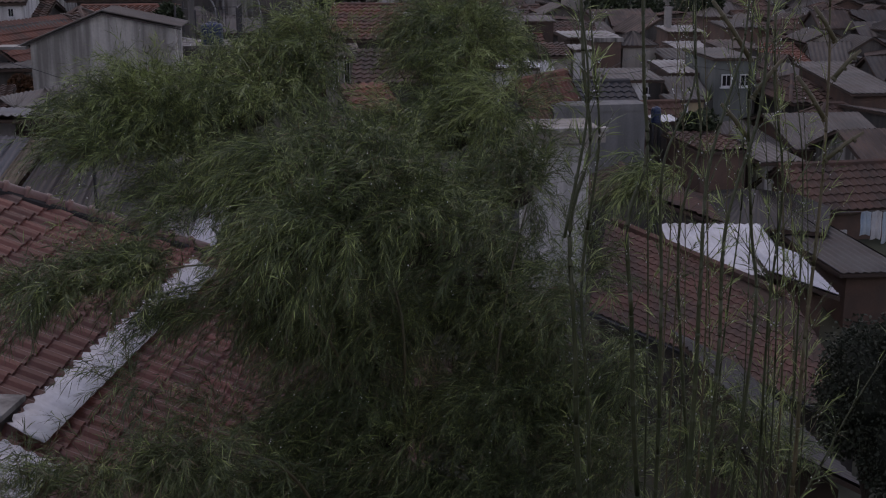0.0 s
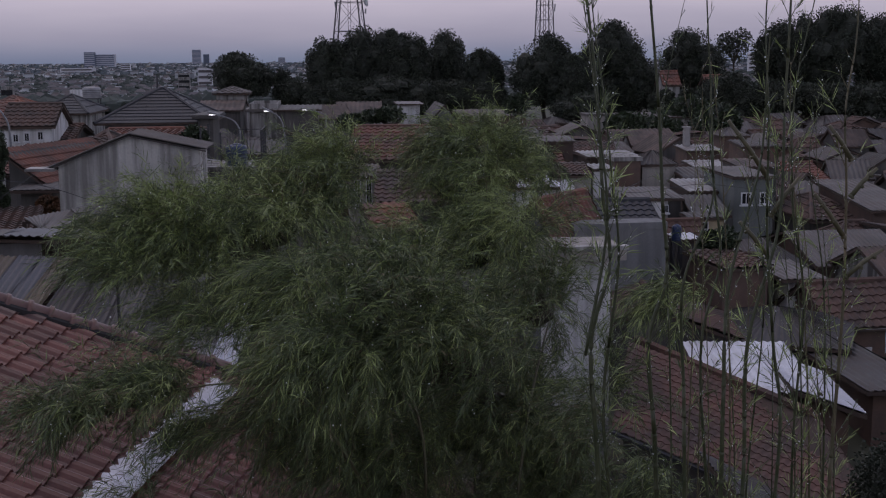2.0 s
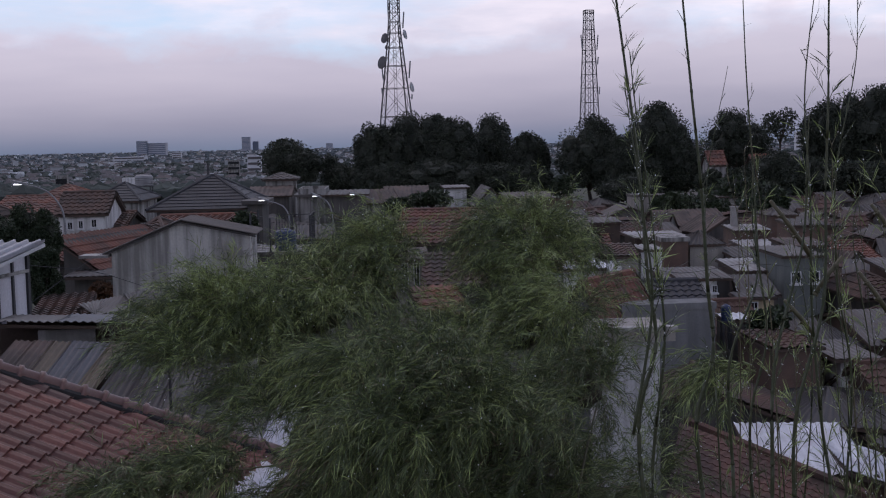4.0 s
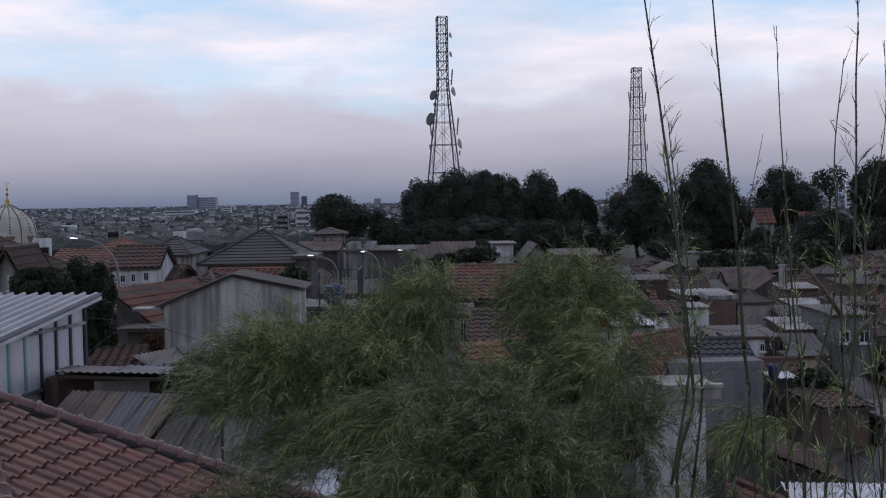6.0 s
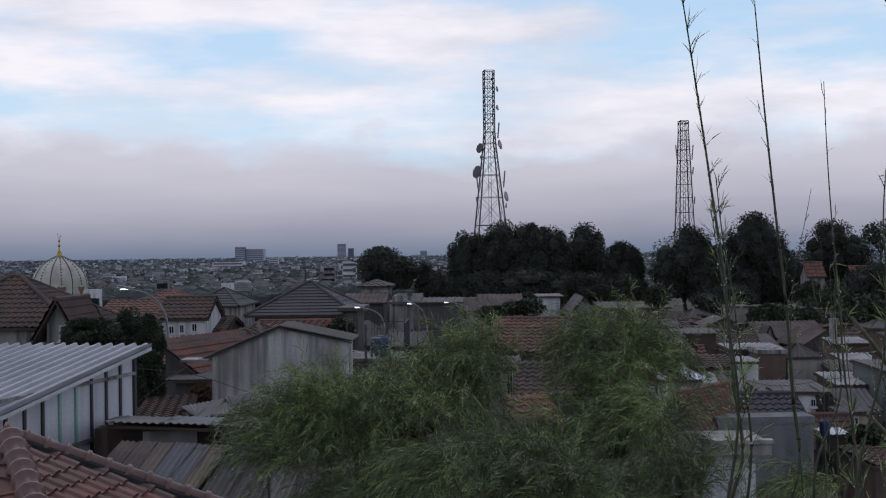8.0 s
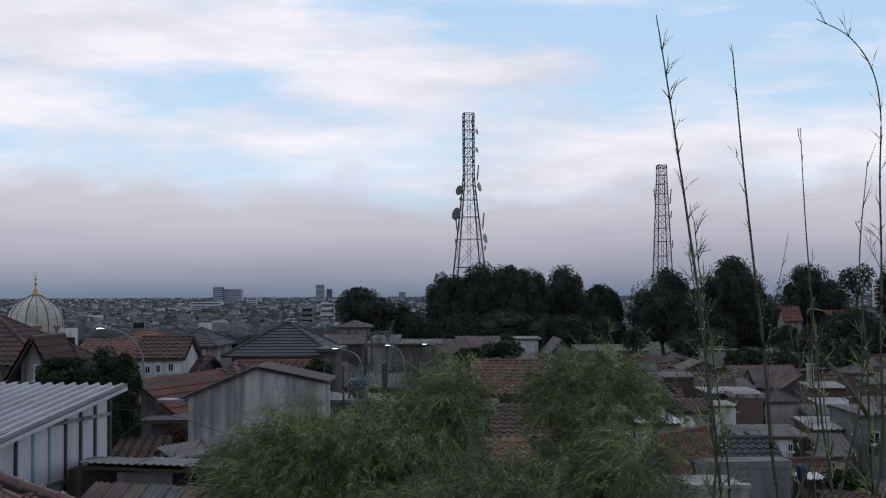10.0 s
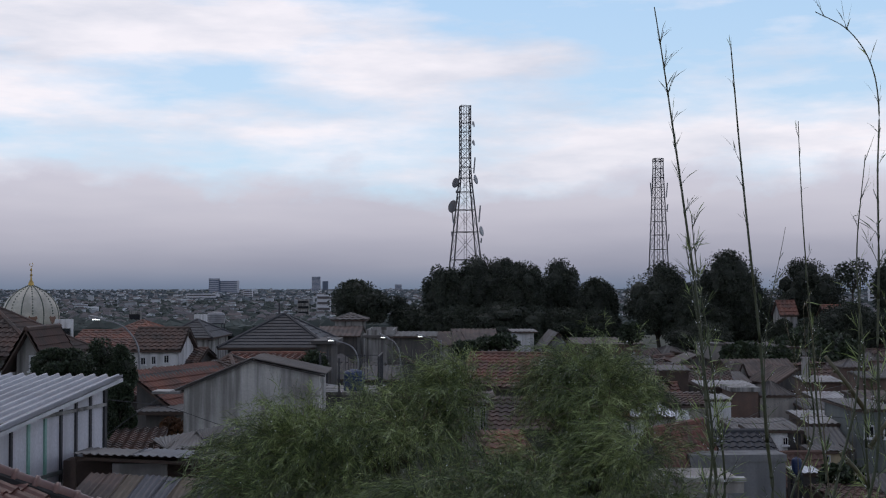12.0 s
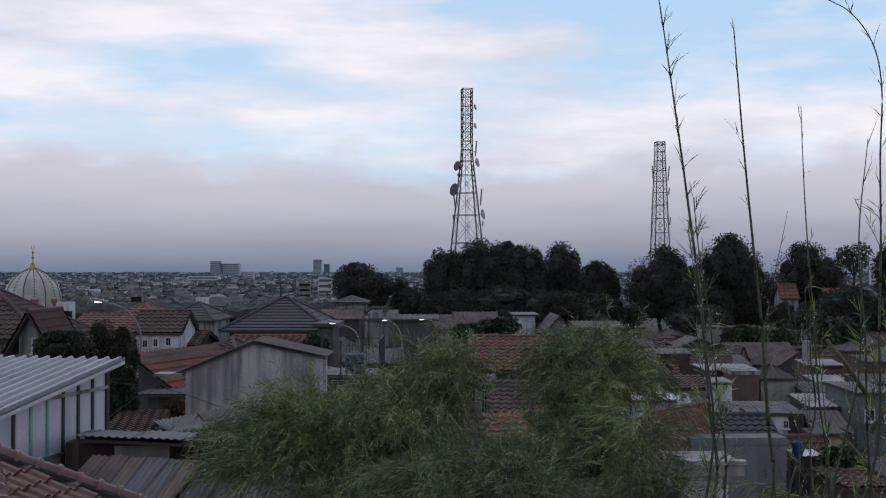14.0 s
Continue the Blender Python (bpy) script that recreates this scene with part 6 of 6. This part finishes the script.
bamboo_culm('slender green bamboo culm with sparse pointed leaves', [(2.18, 6.20, 11.05), (2.25, 6.20, 12.10), (2.20, 6.20, 12.56), (2.15, 6.20, 13.12), (2.14, 6.20, 13.65), (2.11, 6.20, 14.16), (2.16, 6.20, 14.68)], 0.010528, 1.4, 70, leaf=0.18, reach=0.34)
bamboo_culm('slender green bamboo culm with sparse pointed leaves', [(2.49, 6.60, 10.83), (2.48, 6.60, 11.96), (2.51, 6.60, 12.67), (2.43, 6.60, 13.21), (2.42, 6.60, 13.77), (2.52, 6.60, 14.34), (2.52, 6.60, 14.82)], 0.008736, 1.4, 71, leaf=0.18, reach=0.34)
bamboo_culm('slender green bamboo culm with sparse pointed leaves', [(2.55, 6.30, 10.81), (2.56, 6.30, 11.30), (2.56, 6.30, 11.87), (2.58, 6.30, 12.38), (2.59, 6.30, 12.82), (2.58, 6.30, 13.32), (2.56, 6.30, 13.70), (2.60, 6.30, 14.05), (2.60, 6.30, 14.54)], 0.012208, 1.4, 72, mat='culm_brown', leaf=0.18, reach=0.34)
bamboo_culm('slender green bamboo culm with sparse pointed leaves', [(2.79, 6.90, 10.67), (2.78, 6.90, 11.72), (2.74, 6.90, 12.70), (2.63, 6.90, 13.44), (2.75, 6.90, 13.82)], 0.00784, 1.4, 73, leaf=0.18, reach=0.34)
bamboo_culm('slender green bamboo culm with sparse pointed leaves', [(2.48, 7.40, 10.52), (2.53, 7.40, 11.57), (2.59, 7.40, 12.61), (2.45, 7.40, 13.50)], 0.00784, 1.4, 74, leaf=0.18, reach=0.34)
bamboo_culm('slender green bamboo culm with sparse pointed leaves', [(2.11, 5.60, 11.06), (2.33, 5.60, 11.45), (2.51, 5.60, 11.84), (2.72, 5.60, 12.21)], 0.00616, 1.4, 75, leaf=0.2, reach=0.2)
bamboo_culm('thin young bamboo culm with branching twigs', [(2.00, 6.23, 10.78), (2.01, 6.23, 11.86), (1.98, 6.23, 12.73), (1.92, 6.23, 13.50), (1.86, 6.23, 13.93)], 0.006608, 1.4, 76, mat='culm_brown', tuft_from=0.05, leaf=0.18, reach=0.3)
bamboo_culm('thin young bamboo culm with branching twigs', [(3.21, 7.68, 9.93), (3.19, 7.68, 11.29), (3.11, 7.68, 12.41), (2.99, 7.68, 13.38), (2.99, 7.68, 13.82)], 0.005824, 1.4, 77, tuft_from=0.05, leaf=0.18, reach=0.3)
bamboo_culm('thin young bamboo culm with branching twigs', [(2.67, 8.07, 9.75), (2.68, 8.07, 11.17), (2.59, 8.07, 12.34), (2.46, 8.07, 13.35), (2.49, 8.07, 13.83)], 0.00616, 1.4, 78, tuft_from=0.05, leaf=0.18, reach=0.3)
bamboo_culm('thin young bamboo culm with branching twigs', [(2.49, 7.38, 10.14), (2.49, 7.38, 11.43), (2.49, 7.38, 12.48), (2.47, 7.38, 13.41), (2.56, 7.38, 13.53)], 0.0056, 1.4, 79, mat='culm_brown', tuft_from=0.05, leaf=0.18, reach=0.3)
bamboo_culm('thin young bamboo culm with branching twigs', [(2.81, 7.11, 10.26), (2.79, 7.11, 11.51), (2.72, 7.11, 12.53), (2.61, 7.11, 13.42), (2.59, 7.11, 13.92)], 0.008512, 1.4, 80, mat='culm_brown', tuft_from=0.05, leaf=0.18, reach=0.3)
bamboo_culm('thin young bamboo culm with branching twigs', [(1.91, 6.64, 10.57), (1.92, 6.64, 11.71), (1.93, 6.64, 12.65), (1.92, 6.64, 13.47), (1.90, 6.64, 13.63)], 0.005936, 1.4, 81, mat='culm_brown', tuft_from=0.05, leaf=0.18, reach=0.3)
bamboo_culm('thin young bamboo culm with branching twigs', [(2.66, 6.95, 10.36), (2.64, 6.95, 11.58), (2.57, 6.95, 12.57), (2.46, 6.95, 13.44), (2.44, 6.95, 13.59)], 0.005376, 1.4, 82, tuft_from=0.05, leaf=0.18, reach=0.3)
bamboo_culm('thin young bamboo culm with branching twigs', [(2.98, 8.19, 9.67), (2.98, 8.19, 11.12), (2.94, 8.19, 12.31), (2.88, 8.19, 13.34), (2.93, 8.19, 13.58)], 0.005712, 1.4, 83, tuft_from=0.05, leaf=0.18, reach=0.3)
bamboo_culm('thin young bamboo culm with branching twigs', [(2.40, 8.01, 9.80), (2.41, 8.01, 11.21), (2.41, 8.01, 12.36), (2.39, 8.01, 13.36), (2.37, 8.01, 13.87)], 0.00672, 1.4, 84, mat='culm_brown', tuft_from=0.05, leaf=0.18, reach=0.3)
bamboo_culm('thin young bamboo culm with branching twigs', [(2.49, 6.44, 10.64), (2.47, 6.44, 11.76), (2.42, 6.44, 12.68), (2.34, 6.44, 13.48), (2.41, 6.44, 13.66)], 0.00616, 1.4, 85, tuft_from=0.05, leaf=0.18, reach=0.3)
bamboo_culm('thin young bamboo culm with branching twigs', [(2.49, 8.06, 9.77), (2.50, 8.06, 11.19), (2.45, 8.06, 12.35), (2.36, 8.06, 13.35), (2.26, 8.06, 13.78)], 0.005488, 1.4, 86, mat='culm_brown', tuft_from=0.05, leaf=0.18, reach=0.3)
bamboo_culm('thin young bamboo culm with branching twigs', [(3.32, 8.11, 9.69), (3.29, 8.11, 11.14), (3.18, 8.11, 12.32), (3.02, 8.11, 13.34), (2.99, 8.11, 13.43)], 0.007952, 1.4, 87, mat='culm_brown', tuft_from=0.05, leaf=0.18, reach=0.3)
cut_stub((1.96, 6.25, 13.65), (2.17, 6.25, 13.36), 0.013)
cut_stub((2.03, 6.25, 13.16), (2.18, 6.25, 12.98), 0.013)
cut_stub((2.40, 6.25, 13.29), (2.56, 6.25, 13.07), 0.013)
cut_stub((2.46, 6.25, 13.62), (2.58, 6.25, 13.45), 0.013)
cut_stub((2.32, 6.25, 13.37), (2.18, 6.25, 13.18), 0.013)
cut_stub((2.76, 6.25, 13.01), (2.57, 6.25, 12.87), 0.013)
cut_stub((2.71, 6.25, 13.41), (2.58, 6.25, 13.27), 0.013)

# ---- small things on and between the houses ----
def water_tank(x, y, z, r, h, mat, label, stand=0.0):
    """A ribbed plastic tank with domed shoulder and lid."""
    root = thing("water_tank", label, "water tank", pose(x, y, z))
    prof = [(0.02, 0.0), (r, 0.0)]
    for k in range(5):
        a = h * 0.8 * (k + 0.15) / 5
        prof += [(r, a), (r * 1.03, a + h * 0.03), (r * 1.03, a + h * 0.07), (r, a + h * 0.1)]
    prof += [(r, h * 0.82), (r * 0.85, h * 0.92), (r * 0.45, h * 0.97), (r * 0.42, h * 0.97)]
    part("shell", Geo().lathe(prof, 20), mat, root, smooth=True)
    part("lid", Geo().lathe([(r * 0.44, h * 0.95), (r * 0.44, h), (0.01, h * 1.03)], 16), mat, root)
    if stand:
        for a, b in ((-1, -1), (1, -1), (1, 1), (-1, 1)):
            part("leg", Geo().bar((a * r * 0.8, b * r * 0.8, -stand), (a * r * 0.8, b * r * 0.8, 0), 0.05), "steel_dark", root)
        part("platform", Geo().box(-r, -r, -0.06, r, r, 0.0), "steel_dark", root)
    return root


def satellite_dish(x, y, z, r, label):
    root = thing("satellite_dish", label, "satellite dish", pose(x, y, z))
    d = part("bowl", Geo().lathe([(0.01, 0.0), (r * 0.4, 0.04 * r), (r * 0.75, 0.14 * r), (r, 0.27 * r), (r * 0.98, 0.3 * r), (0.02, 0.05 * r)], 22), "frame_white", root, smooth=True)
    d.matrix_basis = pose(0, 0, r * 0.9, 62, 0, 20)
    part("mast", Geo().bar((0, 0.05, -0.4), (0, 0.05, r * 0.9), 0.03, 6), "steel_grey", root)
    part("feed_arm", Geo().bar((0, 0, r * 0.5), (0.15 * r, -0.7 * r, r * 1.1), 0.015, 5), "steel_grey", root)
    return root


def street_lamp(pts, label):
    """A pole whose top curves over to a lit head."""
    base = Vector(pts[0])
    root = thing("street_lamp", label, "street lamp", Matrix.Translation(base))
    p = [q - base for q in smooth_path(pts, 6)]
    part("pole", Geo().tube(p, [0.05 - 0.025 * i / (len(p) - 1) for i in range(len(p))], 8), "steel_grey", root, smooth=True)
    e, d = p[-1], (p[-1] - p[-2]).normalized()
    side = Vector((-d.y, d.x, 0)).normalized()
    g = Geo()
    ring = [(0.0, 0.05), (0.15, 0.13), (0.5, 0.15), (0.62, 0.06)]
    v = [e + d * a + side * s * b for a, b in ring for s in (-1, 1)]
    v += [q + Vector((0, 0, 0.09)) for q in v]
    for i in range(3):
        a, b = 2 * i, 8 + 2 * i
        g.f += [(a, a + 1, a + 3, a + 2), (b, b + 2, b + 3, b + 1), (a, a + 2, b + 2, b), (a + 1, b + 1, b + 3, a + 3)]
    g.f += [(0, 8, 9, 1), (6, 7, 15, 14)]
    g.v = [tuple(q) for q in v]
    head = part("head", g, "steel_grey", root)
    c = e + d * 0.36 - Vector((0, 0, 0.025))
    part("lamp", Geo().box(c.x - 0.14, c.y - 0.09, c.z - 0.03, c.x + 0.14, c.y + 0.09, c.z + 0.01), "lamp_glow", head, "lit white lamp")
    return root


terrace = thing("roof_terrace", "grey concrete roof terrace with black metal cage railing", "terrace", pose(-4.29, 41.5, 0))
part("slab", Geo().box(0, 0, 10.38, 2.19, 3.0, 10.48), "plaster_grey", terrace)
part("wall", Geo().box(0.05, 0.08, 3.8, 2.14, 2.9, 10.38), "plaster_dark", terrace)
for x, y, top in ((0.1, 0.1, 1.3), (0.75, 0.1, 1.15), (2.09, 0.1, 1.2), (2.09, 2.8, 1.2), (0.1, 2.8, 1.3), (1.3, 2.8, 1.1)):
    part("post", Geo().box(x - 0.03, y - 0.03, 10.48, x + 0.03, y + 0.03, 10.48 + top), "steel_dark", terrace)
for i in range(12):
    part("grille_bar", Geo().bar((2.09, 0.1 + 0.24 * i, 10.48), (2.09, 0.1 + 0.24 * i, 11.68), 0.014), "steel_dark", terrace)
for i in range(9):
    part("grille_bar", Geo().bar((0.75 + 0.1 * i, 2.8, 10.48), (0.75 + 0.1 * i, 2.8, 11.58), 0.014), "steel_dark", terrace)
part("rail", Geo().bar((0.1, 0.1, 10.78), (0.75, 0.1, 10.68), 0.025), "frame_white", terrace)
part("rail", Geo().bar((0.75, 2.8, 11.58), (2.09, 2.8, 11.58), 0.02), "steel_dark", terrace)
part("rail", Geo().bar((2.09, 0.1, 11.68), (2.09, 2.8, 11.68), 0.02), "steel_dark", terrace)
water_tank(-3.08, 42.3, 10.48, 0.36, 0.72, "tank_blue", "dark blue ribbed plastic water tank on a terrace")
water_tank(10.69, 37.0, 8.38, 0.15, 0.5, "tank_blue", "small blue water tank on a stand", stand=0.9)
water_tank(-18.24, 98, 11.23, 0.7, 0.9, "steel_grey", "grey water tank on a braced stand", stand=2.0)
water_tank(6.63, 44.9, 9.14, 0.24, 0.5, "tank_orange", "small orange water tank on a zinc roof", stand=0.35)
satellite_dish(8.49, 43.5, 9.11, 0.3, "white satellite dish beside a zinc roof")
satellite_dish(4.33, 52, 10.44, 0.3, "white satellite dish above a tiled roof")
satellite_dish(9.65, 63, 8.96, 0.3, "small white satellite dish on a roof")
street_lamp([(-11.92, 48.00, 5.20), (-11.92, 48.00, 9.44), (-11.95, 48.00, 11.22), (-12.07, 48.00, 11.88), (-12.47, 48.00, 12.42), (-12.92, 48.00, 12.66), (-13.30, 48.00, 12.75)], 'curved grey street lamp, lit, beside tiled roofs')
street_lamp([(-4.15, 60.00, 5.20), (-4.15, 60.00, 9.69), (-4.20, 60.00, 10.58), (-4.43, 60.00, 11.08), (-4.82, 60.00, 11.30), (-5.15, 60.00, 11.39)], 'curved street lamp, lit, behind a water tank')
street_lamp([(-2.13, 62.00, 5.20), (-2.13, 62.00, 9.41), (-2.19, 62.00, 10.55), (-2.31, 62.00, 11.04), (-2.51, 62.00, 11.30), (-2.68, 62.00, 11.39)], 'curved street lamp, lit, among low houses')
street_lamp([(-0.12, 78.00, 5.20), (-0.12, 78.00, 10.21), (-0.19, 78.00, 10.57), (-0.55, 78.00, 10.78), (-1.09, 78.00, 10.89)], 'distant curved street lamp, lit')
pipe = thing("vent_pipe", "dark vent pipe rising through a sheet roof", "pipe", pose(-2.96, 17.8, 10.10))
part("tube", Geo().tube([(0, 0, -0.5), (0, 0, 0.39), (0, 0, 0.78)], [0.022, 0.022, 0.022], 8), "steel_dark", pipe)
part("cowl", Geo().lathe([(0.05, 0.72), (0.05, 0.76), (0.01, 0.81)], 10), "steel_dark", pipe)
stack = thing("roof_stack", "slim dark flue on the slate roof", "flue", pose(-10.00, 74.5, 12.18))
part("tube", Geo().tube([(0, 0, -0.6), (0, 0, 0.96)], [0.07, 0.06], 8), "steel_dark", stack)
laundry = thing("laundry", "pale blue and white cloth hanging on a line", "laundry", pose(13.02, 27.5, 7.62))
for i in range(3):
    g = Geo()
    for a in range(7):
        for b in range(7):
            g.v.append((0.28 * i + 0.04 * a, 0.03 * math.sin(a * 1.9 + i) + 0.02 * math.sin(b * 1.1), -0.12 * b * (0.8 + 0.15 * i) - 0.02 * math.cos(a)))
    g.f = [(r * 7 + c, r * 7 + c + 1, r * 7 + c + 8, r * 7 + c + 7) for r in range(6) for c in range(6)]
    part("cloth", g, ("cloth", "frame_white", "cloth")[i], laundry).modifiers.new("thick", "SOLIDIFY").thickness = 0.004
part("line", Geo().bar((-0.5, 0, 0.0), (1.4, 0, 0.02), 0.006), "steel_grey", laundry)
vine = thing("dry_vine", "pale leafless creeper stems on a concrete wall", "creeper", pose(-4.57, 37.93, 10.83))
creep = random.Random(8)
for i in range(34):
    x, z = creep.uniform(-0.2, 0.75), creep.uniform(-0.7, 0.1)
    pts, a = [], creep.uniform(0.2, 2.8)
    for k in range(7):
        pts.append((x, creep.uniform(-0.01, 0.01), z))
        a += creep.uniform(-0.8, 0.8)
        x, z = x + 0.09 * math.cos(a), z + 0.09 * abs(math.sin(a))
    part("stem", Geo().tube(pts, [0.011] * 7, 4), "plaster_cream", vine)
cable = thing("overhead_cable", 'thin dark cable sagging past a bare wall', "cable")
part("strand", Geo().tube(smooth_path([(-9.17, 33.00, 11.02), (-7.71, 34.33, 10.66), (-6.03, 35.67, 9.92), (-4.54, 37.00, 9.89)], 6), [0.009] * 19, 4), "steel_dark", cable)
cable = thing("overhead_cable", 'thin dark cable from shed to wall', "cable")
part("strand", Geo().tube(smooth_path([(-9.24, 33.00, 9.95), (-8.19, 35.00, 10.84), (-7.80, 37.00, 11.09)], 6), [0.009] * 13, 4), "steel_dark", cable)
cable = thing("overhead_cable", 'thin dark overhead cable between houses', "cable")
part("strand", Geo().tube(smooth_path([(-5.74, 55.00, 11.07), (-4.21, 62.50, 10.32), (-0.82, 70.00, 10.21)], 6), [0.009] * 13, 4), "steel_dark", cable)
cable = thing("overhead_cable", 'thin dark overhead cable above low roofs', "cable")
part("strand", Geo().tube(smooth_path([(8.42, 40.00, 9.93), (10.42, 41.33, 9.41), (13.13, 42.67, 9.52), (15.94, 44.00, 9.12)], 6), [0.009] * 19, 4), "steel_dark", cable)
cable = thing("overhead_cable", 'thin dark overhead cable across roofs', "cable")
part("strand", Geo().tube(smooth_path([(9.81, 42.00, 9.24), (14.52, 51.00, 9.40), (19.86, 60.00, 9.28)], 6), [0.009] * 13, 4), "steel_dark", cable)

# ---- single tiles of the near roof ----
PITCH, COURSE = 0.25, 0.285
tile = Geo()
prof = [(0.0, 0.000), (0.04, 0.004), (0.09, 0.014), (0.13, 0.044), (0.175, 0.060), (0.22, 0.044), (0.262, 0.004)]
for v0, lift in ((-0.03, 0.002), (COURSE + 0.02, 0.034)):
    for u, z in prof:
        tile.v.append(tuple(ROOF_U * u + ROOF_V * v0 + ROOF_N * (z + lift)))
for u, z in prof:
    tile.v.append(tuple(ROOF_U * u + ROOF_V * (COURSE + 0.015) + ROOF_N * (z + 0.008)))
np_ = len(prof)
for r in range(2):
    for i in range(np_ - 1):
        tile.f.append((r * np_ + i, r * np_ + i + 1, (r + 1) * np_ + i + 1, (r + 1) * np_ + i))
tile_mesh = tile.mesh("roof_tile", "tile_near")
rnd = random.Random(5)
spots = []
for r in range(1, 31):
    v = r * COURSE - 0.25
    for k in range(-27, 11):
        u = k * PITCH
        if u + PITCH * 0.4 > HIP_A * (v + 0.1) and v < 4.6 or u > HIP_A * 4.6 or u < HIP_B * (v + 0.25) or v > 8.0 or u < -6.3:
            continue
        spots.append((u, v))
spots.sort(key=lambda s: abs(s[0] + 1.2) + abs(s[1] - 3.6))
rest = Geo()
for i, (u, v) in enumerate(spots):
    j = on_roof(u + rnd.uniform(-0.006, 0.006), v + rnd.uniform(-0.012, 0.012), rnd.uniform(-0.003, 0.004))
    if i < 300:
        ob = new("roof_tile", tile_mesh)
        ob.parent = near_roof
        ob.location = j
    else:
        rest.add([Vector(p) + j for p in tile.v], tile.f)
if rest.v:
    part("more_tiles", rest, "tile_near", near_roof)["kind"] = "stuff"
